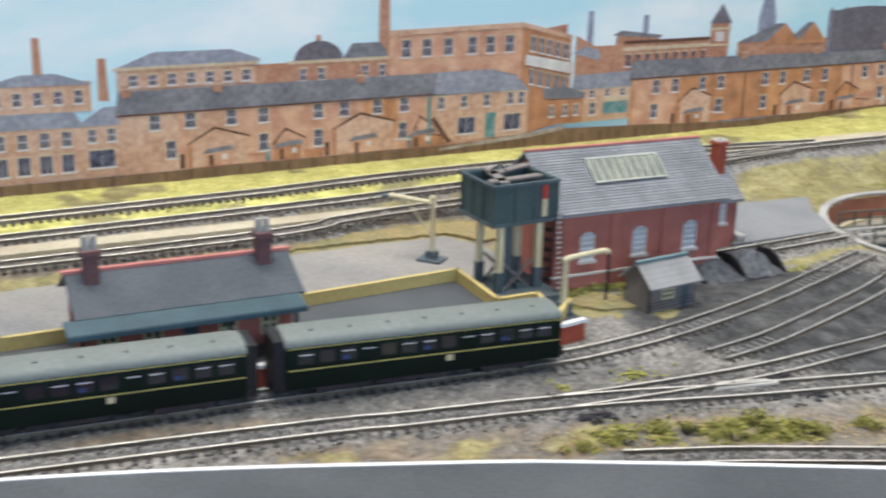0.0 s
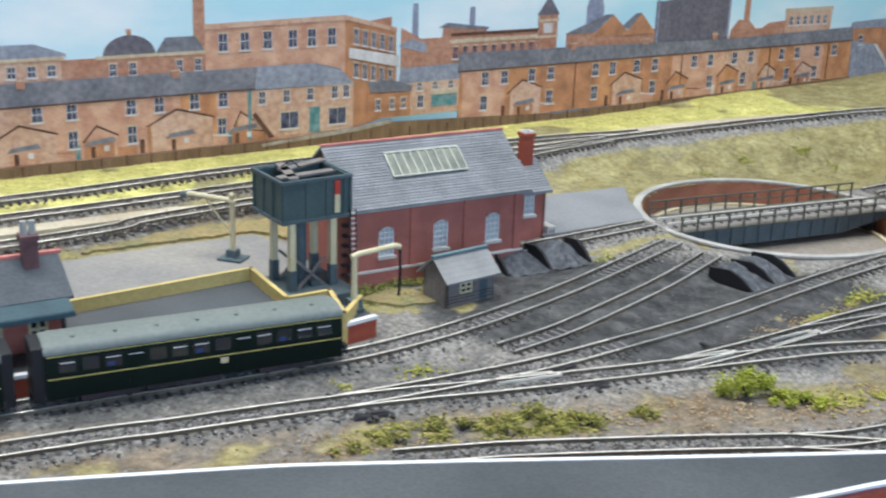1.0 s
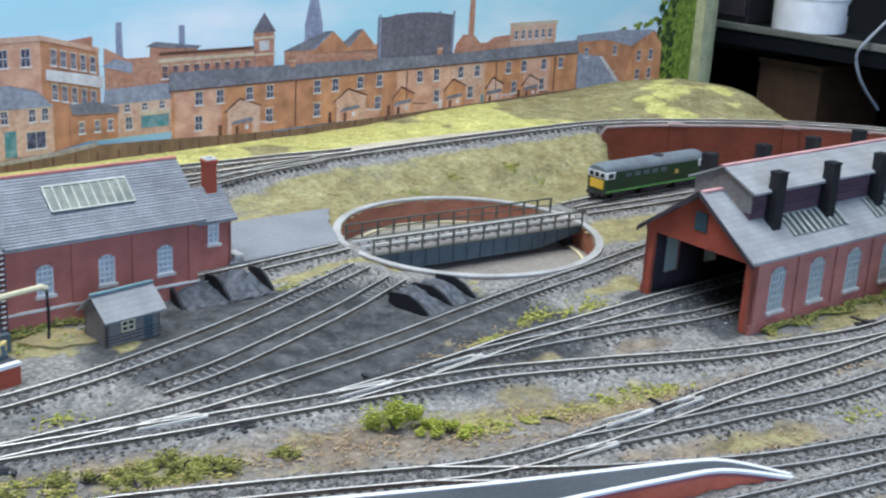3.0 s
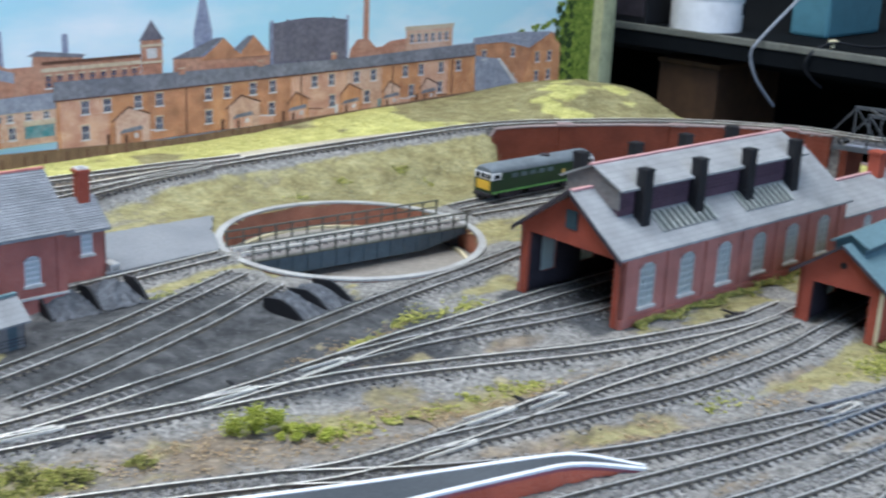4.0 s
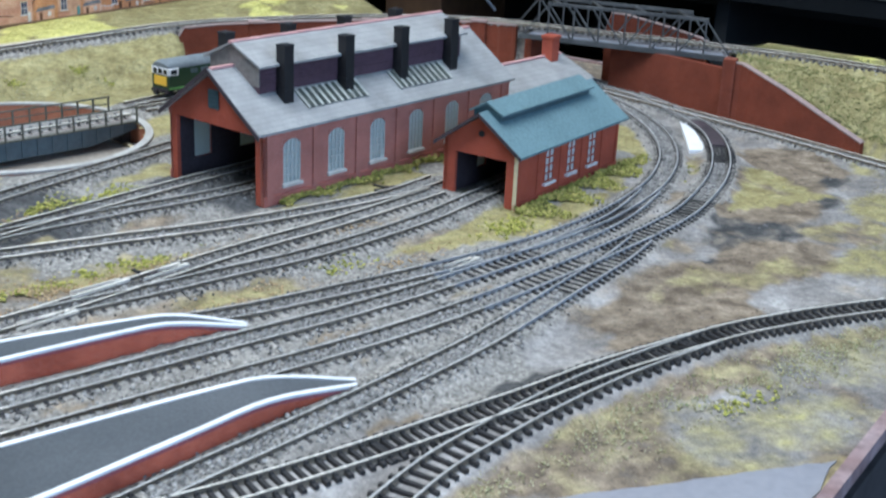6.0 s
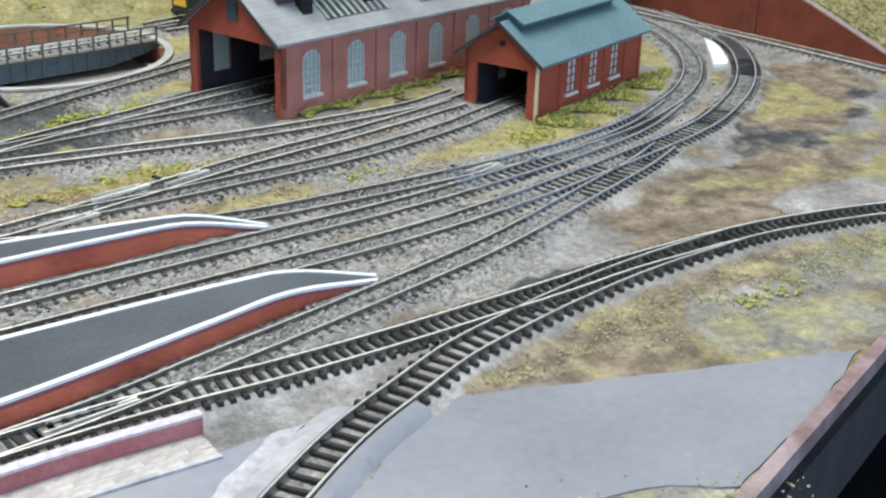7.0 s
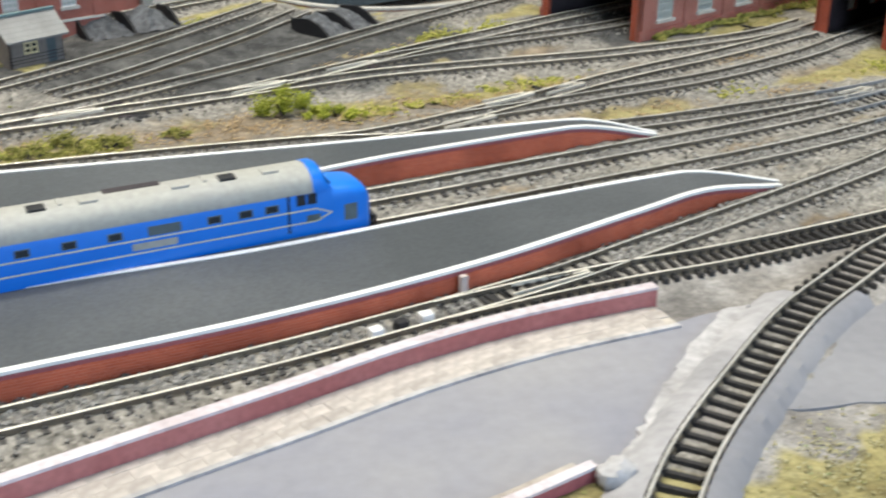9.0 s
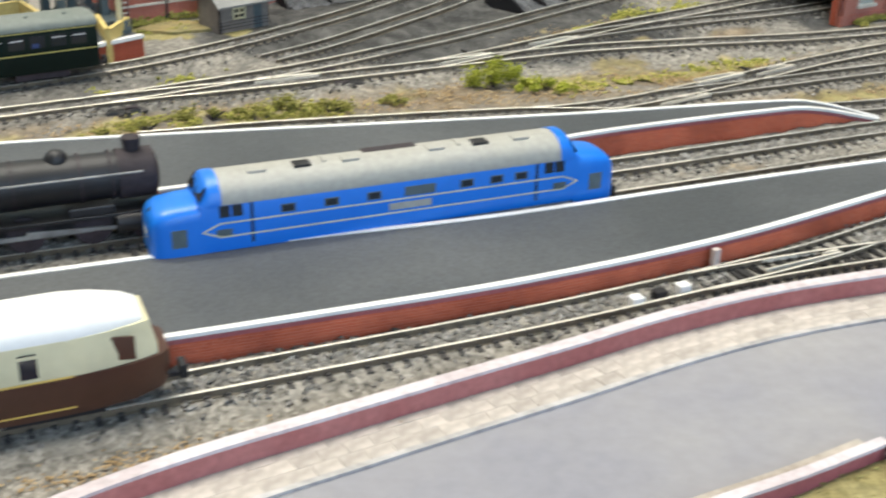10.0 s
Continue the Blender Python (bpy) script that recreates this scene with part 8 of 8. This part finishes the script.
# ---- desk beyond the baseboard, and the room ----
desk = thing("desk", 0, 0, 0, 28.23, "dark desk with a pale edge above a black recess", "desk")
DESK_TOP = material("dark_desk_top", (0.007, 0.008, 0.009), 0.9, grain=0.3, scale=60, spec=0.1)
DESK_DARK = material("charcoal_board", (0.008, 0.009, 0.010), 0.85, grain=0.3, scale=80)
DESK_EDGE = material("pale_desk_edge", (0.12, 0.117, 0.092), 0.6, grain=0.4, scale=200, second=(0.17, 0.165, 0.13), patch=18)
part("top", Shape().box(1490, 0, 45, 560, 1900, 7), DESK_TOP, desk)
part("edge_strip", Shape().box(1207, 0, 45.5, 6, 1900, 7.5), DESK_EDGE, desk, "pale edge strip", bevel=1.2)
part("rail", Shape().box(1209, 0, 30, 6, 1900, 15.5), DESK_TOP, desk)
part("fascia", Shape().box(1290, 0, 12, 8, 1900, 33), DESK_DARK, desk)
part("back_panel", Shape().box(1760, 0, -880, 10, 1900, 940), DESK_DARK, desk)
for y in (-945, 300, 945):
    part("side_panel", Shape().box(1495, y, -880, 530, 12, 925), DESK_DARK, desk)
part("lower_shelf", Shape().box(1495, 0, -160, 500, 1880, 14), DESK_DARK, desk)


def on_desk(name, u, v, z, label, category):
    x, y = uv_xy(u, v)
    return thing(name, x, y, z, 28.23, label, category)


bx = on_desk("wooden_box", 1290, 702, -146, "plain brown wooden box in the recess", "box")
part("body", Shape().box(0, 0, 0, 130, 74, 160), material("brown_wood", (0.065, 0.033, 0.013), 0.7, grain=0.4, scale=90, second=(0.045, 0.022, 0.009), patch=20), bx, bevel=1)
part("lid", Shape().box(0, 0, 160, 134, 78, 5), material("brown_wood_lid", (0.09, 0.045, 0.017), 0.6, grain=0.4, scale=90), bx, bevel=1)
pot = on_desk("white_tub", 1246, 700, 52, "round white plastic tub standing on the desk", "tub")
part("tub", Shape().cyl((0, 0, 0), (0, 0, 34), 38, 38.5, 40), WHITE, pot, smooth=True)
part("rim", Shape().cyl((0, 0, 34), (0, 0, 42), 39.5, 39, 40), WHITE, pot, smooth=True)
part("label_patch", Shape().box(12, -36.5, 18, 8, 2, 12), BLACK, pot)
tray = on_desk("blue_box", 1350, 604, 52, "translucent blue plastic box on the desk", "box")
BLUE_PLASTIC = material("pale_blue_plastic", (0.10, 0.22, 0.26), 0.35, grain=0.2, scale=60)
part("tray", Shape().box(0, 0, 0, 120, 44, 60), BLUE_PLASTIC, tray, bevel=4)
part("lid", Shape().box(0, 0, 60, 126, 50, 7), BLUE_PLASTIC, tray, bevel=2)
blk_ = on_desk("black_box", 1240, 775, 52, "black plastic box on the desk", "box")
part("case", Shape().box(0, 0, 0, 60, 46, 90), BLACK, blk_, bevel=1.5)
part("front_panel", Shape().box(-30.5, 0, 8, 2, 38, 74), SOOT_SHADE, blk_)
wb = on_desk("white_case", 1400, 318, 52, "off-white equipment case on the desk", "case")
part("case", Shape().box(0, 0, 0, 130, 130, 46), material("grey_white_plastic", (0.40, 0.41, 0.36), 0.6, grain=0.2, scale=90), wb, bevel=3)
part("foot", Shape().cyl((-50, 50, -0.2), (-50, 50, 3), 6), GOLD, wb)
for u, v in ((1232, 545), (1236, 470)):
    kb = on_desk("screw_knob", u, v, 52, "small pale knob screwed into the desk top", "knob")
    part("stem", Shape().cyl((0, 0, 0), (0, 0, 5), 2), CREAM, kb)
    part("cap", Shape().ball((0, 0, 6), 5, 5, 2.4, 14, 8), CREAM, kb, smooth=True)
CABLE = material("grey_cable", (0.30, 0.31, 0.33), 0.5)
for nm, pts, r, m, lb in (("cable", [(1262, 560, 150), (1250, 575, 120), (1228, 592, 88), (1199, 606, 56), (1194, 612, 42), (1198, 610, 24), (1208, 606, 8), (1230, 600, -14)], 1.6, CABLE, "pale grey cable hanging over the desk edge"),
                          ("cable", [(1330, 505, 54), (1262, 520, 54), (1225, 540, 58), (1204, 551, 50), (1200, 556, 36), (1207, 552, 24), (1219, 545, 14)], 1.3, BLACK, "black cable hanging over the desk edge"),
                          ("cable", [(1085, 812, 170), (1078, 806, 110), (1082, 796, 60), (1098, 780, 20), (1130, 760, -8), (1180, 740, -30)], 4.0, BLACK, "thick black cable beside the backdrop")):
    line = spline([(*uv_xy(u, v), z) for u, v, z in pts], 6)
    c = thing(nm, 0, 0, 0, 0, lb, "cable")
    part("sheath", Shape().tube([tuple(p) for p in line], r, 10), m, c, smooth=True)

ROOM_WALL = material("magnolia_wall", (0.40, 0.385, 0.35), 0.9, grain=0.2, scale=30, second=(0.36, 0.345, 0.315), patch=2)
for nm, cu, cv, su, sv in (("wall_north", 300, 1250, 4400, 80), ("wall_south", 300, -1300, 4400, 80), ("wall_east", 2500, 0, 80, 2640), ("wall_west", -1900, 0, 80, 2640)):
    x, y = uv_xy(cu, cv)
    tagged(part(nm, Shape().box(x, y, -900, su, sv, 2400, 28.23), ROOM_WALL), "plain pale room wall", "wall", kind="structure")
x, y = uv_xy(300, 0)
tagged(part("ceiling", Shape().box(x, y, 1500, 4400, 2640, 60, 28.23), material("white_ceiling", (0.75, 0.75, 0.73), 0.9, grain=0.15, scale=20)), "plain white ceiling", "ceiling", kind="structure")
tagged(part("floor", Shape().box(x, y, -960, 4400, 2640, 60, 28.23), material("dark_carpet", (0.04, 0.04, 0.045), 0.95, grain=0.4, scale=200, bump=0.4)), "dark carpeted floor", "floor", kind="structure")


# ---- loose scatter, then the tracks last: many small pieces ----
OCTA = np.array([(1, 0, 0), (-1, 0, 0), (0, 1, 0), (0, -1, 0), (0, 0, 1), (0, 0, -1)], float)
OFACES = np.array([(0, 2, 4), (2, 1, 4), (1, 3, 4), (3, 0, 4), (2, 0, 5), (1, 2, 5), (3, 1, 5), (0, 3, 5)])


def lumps(name, centres, sizes, mat, label, category, flat=0.7):
    """Thousands of small uneven lumps in one mesh."""
    rng = np.random.default_rng(len(centres))
    n = len(centres)
    v = OCTA[None] * sizes[:, None, None] * rng.uniform(0.6, 1.25, (n, 6, 1))
    a = rng.uniform(0, 6.28, n)
    c, s_ = np.cos(a)[:, None], np.sin(a)[:, None]
    x = v[:, :, 0] * c - v[:, :, 1] * s_
    y = v[:, :, 0] * s_ + v[:, :, 1] * c
    v = np.stack([x + v[:, :, 2] * 0.3, y, v[:, :, 2] * flat], 2) + centres[:, None]
    f = (OFACES[None] + 6 * np.arange(n)[:, None, None]).reshape(-1, 3)
    me = bpy.data.meshes.new(name)
    me.from_pydata((v.reshape(-1, 3) * MM).tolist(), [], f.tolist())
    me.materials.append(mat)
    return tagged(new(name, me), label, category, kind="stuff")


BALLAST = island_material("ballast_grains", ((0.0, (0.085, 0.08, 0.073)), (0.35, (0.185, 0.175, 0.158)), (0.7, (0.265, 0.251, 0.227)), (1.0, (0.40, 0.382, 0.35))))
BALLAST_DIRTY = island_material("sooty_ballast_grains", ((0.0, (0.045, 0.041, 0.037)), (0.4, (0.13, 0.121, 0.108)), (0.75, (0.22, 0.205, 0.184)), (1.0, (0.38, 0.357, 0.325))))
BALLAST_BROWN = island_material("brown_ballast_grains", ((0.0, (0.06, 0.05, 0.042)), (0.4, (0.15, 0.13, 0.108)), (0.75, (0.25, 0.22, 0.185)), (1.0, (0.40, 0.36, 0.31))))
BANK = island_material("bank_grass_flock", ((0.0, (0.09, 0.095, 0.03)), (0.5, (0.15, 0.155, 0.05)), (1.0, (0.21, 0.20, 0.08))))
STRAW = island_material("dry_grass_flock", ((0.0, (0.16, 0.135, 0.045)), (0.4, (0.245, 0.215, 0.085)), (0.75, (0.32, 0.29, 0.125)), (1.0, (0.20, 0.21, 0.06))))
LEMON = island_material("lemon_flock", ((0.0, (0.36, 0.33, 0.085)), (0.5, (0.54, 0.50, 0.155)), (1.0, (0.66, 0.62, 0.24))))
EARTH = island_material("earth_crumbs", ((0.0, (0.10, 0.075, 0.055)), (0.5, (0.19, 0.145, 0.11)), (1.0, (0.30, 0.24, 0.19))))
ASH = island_material("ash_crumbs", ((0.0, (0.035, 0.035, 0.037)), (0.6, (0.09, 0.09, 0.094)), (1.0, (0.2, 0.2, 0.2))))
rng = np.random.default_rng(5)
cen, siz = [], []
for key, line in LINES.items():
    if key in ("branch", "diagonal"):
        continue
    ln = len(line) * 2.0
    n = int(ln * 11)
    i = rng.integers(0, len(line), n)
    lat = np.where(rng.random(n) < 0.3, rng.normal(0, 2.0, n), rng.normal(0, 7.5, n))
    ok = (np.abs(np.abs(lat) - 4.85) > 0.95) & (np.abs(lat) < 12) & (line[i][:, 0] > -190)
    ok &= (rng.random(n) < 0.4) | (line[i][:, 0] < 405) | (line[i][:, 1] > 520)
    for bx_, by_, br_ in BARE_POINTS.get(key, ()):
        ok &= np.hypot(line[i][:, 0] - bx_, line[i][:, 1] - by_) > br_
    i, lat = i[ok], lat[ok]
    nr = normals(line)[i]
    p = line[i].copy()
    p[:, :2] += nr * lat[:, None] + rng.uniform(-1, 1, (len(i), 2))
    p[:, 2] += np.where(np.abs(lat) < 8.6, 2.4 + 0.15 * (np.abs(lat) < 4), np.maximum(0.9, 2.3 - (np.abs(lat) - 8.6) * 0.3)) + rng.uniform(-0.2, 0.25, len(i))
    cen.append(p)
    siz.append(rng.uniform(0.42, 1.0, len(i)))
cen, siz = np.concatenate(cen), np.concatenate(siz)
keep = np.hypot(cen[:, 0] - PIT[0], cen[:, 1] - PIT[1]) > 78
yard_ = np.hypot((cen[:, 0] - 190) / 105, (cen[:, 1] - 490) / 62) < 0.95
dirty = keep & ~yard_ & (cen[:, 0] < 400 + 30 * rng.normal(size=len(cen))) & (cen[:, 1] > 340)
pale = keep & ~yard_ & ~dirty
rusty = dirty & (cen[:, 1] > 530 + 0.42 * cen[:, 0]) & (cen[:, 0] < 330)
dirty &= ~rusty
lumps("ballast", cen[rusty], siz[rusty], BALLAST_BROWN, "brown-stained ballast stones along the rear tracks", "ballast")
lumps("ballast", cen[pale], siz[pale], BALLAST, "loose grey ballast stones between the sleepers", "ballast")
lumps("ballast", cen[dirty], siz[dirty], BALLAST_DIRTY, "sooty dark grey ballast stones between the sleepers", "ballast")
bins = {"grass": [], "lemon": [], "earth": [], "ash": []}
zarr = np.array(zones).reshape(nv, nu, 4)
varr = np.array(verts).reshape(nv, nu, 3)
for _ in range(70000):
    j, i = int(rng.integers(0, nv - 1)), int(rng.integers(90, nu - 1))
    g, e, a_, l_ = zarr[j, i]
    x, y, z = varr[j, i]
    if (j * STEP < 40 and x < 330) or (x > 262 and x < 452 and 140 < y < 212):
        continue
    if x > 425 and 262 < y < 560 and rng.random() < 0.3 and near(all_pts, (x, y))[1] > 12 and (x - 425) > 0.95 * (y - 312):
        continue
    x, y = x + rng.uniform(-3, 3), y + rng.uniform(-3, 3)
    w = {"lemon": l_, "grass": g * (1 - l_), "earth": e * (1 - g) * 0.7, "ash": a_ * (1 - g) * 0.6}
    k = max(w, key=w.get)
    if w[k] > rng.uniform(0.25, 1.0) and math.hypot(x - PIT[0], y - PIT[1]) > 80 and GU0 + i * STEP < end_u(j * STEP) - 6:
        bins[k].append((x, y, z + 0.2))
for key, mat, lb, size in (("grass", STRAW, "dry straw and olive grass scatter", (0.25, 0.7)), ("lemon", LEMON, "pale lemon grass scatter along the backdrop", (0.5, 1.2)), ("earth", EARTH, "brown earth crumbs", (0.3, 0.8)), ("ash", ASH, "black ash crumbs in the yard", (0.3, 0.8))):
    c = np.array(bins[key])
    _, dd = zip(*[near(all_pts, q) for q in c])
    c = c[np.array(dd) > (7 if key == "ash" else 9.5)]
    lumps(key + "_scatter", c, rng.uniform(*size, len(c)), mat, lb, "scatter", 0.4)

# greener flock on the bank by the bridge, weeds along the shed walls
c = []
for _ in range(20000):
    x, y = rng.uniform(700, 905), rng.uniform(380, 600)
    i, d_ = near(rear_pts, (x, y))
    if d_ > 9 and ground_z(x, y) > 3 and AX * x + AY * y < end_u(-AY * x + AX * y + 51.7) - 6:
        c.append((x, y, ground_z(x, y) + 0.3))
lumps("bank_grass", np.array(c), rng.uniform(0.4, 1.0, len(c)), BANK, "green grass flock on the bank beside the bridge", "scatter", 0.4)
c = []
for ox, oy, an, x0, x1, m, spread in ((371, 474, 24, 8, 150, 1500, 3.2), (481, 431, 28.6, -4, 106, 3200, 11.0), (481, 431, 28.6, 98, 134, 900, 20), (46.5, 512, 25.5, -2, 60, 500, 3.5)):
    co_, si_ = math.cos(radians(an)), math.sin(radians(an))
    for _ in range(m):
        a_ = rng.uniform(x0, x1)
        b_ = -2.2 - abs(rng.normal(0, spread)) * (0.6 + 0.5 * math.sin(a_ * 0.21))
        c.append((ox + co_ * a_ - si_ * b_, oy + si_ * a_ + co_ * b_, 1.0 + abs(rng.normal(0, 0.9 * math.exp(-abs(b_ + 2.2) / 6) + 0.15))))
c = np.array(c)
c = c[np.array([near(all_pts, q)[1] for q in c]) > 8]
lumps("weeds", c, rng.uniform(0.4, 1.1, len(c)), SCRUB, "olive and yellow weeds along the shed walls", "weeds", 0.8)

OCHRE_CRUMB = island_material("ochre_crumbs", ((0.0, (0.27, 0.185, 0.10)), (0.4, (0.36, 0.25, 0.125)), (0.8, (0.46, 0.33, 0.175)), (1.0, (0.55, 0.44, 0.27))))
MOSS = island_material("yellow_green_flock", ((0.0, (0.13, 0.135, 0.025)), (0.4, (0.27, 0.27, 0.05)), (0.8, (0.41, 0.39, 0.085)), (1.0, (0.50, 0.45, 0.13))))


def patches(name, spots, mat, size, label, clear=7.0):
    """Loose flock strewn in ragged patches: (x, y, half length, half width, turn, how many)."""
    c = []
    for x, y, rx, ry, an, m in spots:
        co_, si_ = math.cos(radians(an)), math.sin(radians(an))
        for a_, b_ in zip(rng.normal(0, 0.5, m), rng.normal(0, 0.5, m)):
            q = (x + co_ * a_ * rx - si_ * b_ * ry, y + si_ * a_ * rx + co_ * b_ * ry)
            if noise.noise((q[0] * 0.09, q[1] * 0.09, 2.0)) + 0.6 * noise.noise((q[0] * 0.3, q[1] * 0.3, 6.0)) > -0.12 and near(all_pts, q)[1] > clear:
                zz = max(2.25 * (1 - smooth(8, 15, near(pale_pts, q)[1])), 0.3) + ground_z(*q)
                c.append((*q, zz + abs(rng.normal(0, 0.5))))
    lumps(name, np.array(c), rng.uniform(*size, len(c)), mat, label, "scatter", 0.6)


patches("ochre_scatter", [(40 + 26 * k, 362 + 4.2 * k + (k % 3) * 5, 24, 13, 10, 420) for k in range(10)] + [(300, 412, 40, 9, 20, 500), (245, 395, 30, 12, 10, 500), (400, 432, 30, 8, 25, 260), (405, 388, 26, 8, 20, 260), (335, 374, 30, 9, 15, 300), (255, 478, 40, 10, 40, 420), (227, 468, 24, 8, 40, 260), (66, 168, 40, 6, 12, 500), (20, 152, 40, 8, 18, 400)],
        OCHRE_CRUMB, (0.25, 0.65), "ochre and tan crumbs strewn along the lineside")
KHAKI = island_material("khaki_flock", ((0.0, (0.17, 0.145, 0.075)), (0.35, (0.28, 0.25, 0.125)), (0.7, (0.36, 0.33, 0.18)), (0.9, (0.43, 0.40, 0.25)), (1.0, (0.22, 0.27, 0.11))))
patches("khaki_scatter", [(395 + 26 * k, 226 + 5 * k + 4 * (k % 2), 26, 14, 12, 700) for k in range(6)] + [(300, 140, 34, 18, 20, 900), (350, 146, 30, 8, -5, 500), (268, 142, 18, 14, 40, 500), (350, 216, 22, 7, 10, 300)] + [(215 + 26 * k, 712 + 6 * k - 3 * (k % 3), 26, 18, 20, 420) for k in range(8)] + [(610, 318, 40, 18, 35, 380), (675, 378, 36, 20, 40, 380), (715, 440, 20, 24, 60, 300)],
        KHAKI, (0.2, 0.55), "khaki and straw flock over the rough grass")
patches("moss_scatter", [(300, 742, 6, 4, 0, 60), (342, 752, 7, 4, 0, 80), (360, 738, 5, 4, 0, 60), (268, 724, 6, 4, 0, 50), (452, 230, 14, 6, 10, 160)] +  [(62, 374, 12, 8, 10, 320), (86, 373, 14, 8, 10, 420), (108, 381, 12, 8, 10, 420), (122, 381, 12, 8, 10, 380), (228, 399, 14, 8, 15, 320), (246, 401, 12, 7, 15, 280), (280, 415, 26, 6, 22, 420), (310, 421, 16, 6, 25, 240), (304, 511, 22, 9, 40, 420), (278, 505, 16, 8, 40, 260), (250, 478, 12, 6, 40, 160), (180, 562, 16, 7, 30, 200), (74, 426, 10, 6, 20, 120), (46, 411, 8, 5, 15, 80), (470, 412, 24, 9, 25, 400), (376, 388, 14, 6, 20, 120), (66, 503, 16, 9, 30, 260)],
        MOSS, (0.4, 1.0), "yellow-green flock in ragged tufts")
for key, line in LINES.items():
    railway_track(key, line, key in DARK_TRACKS)
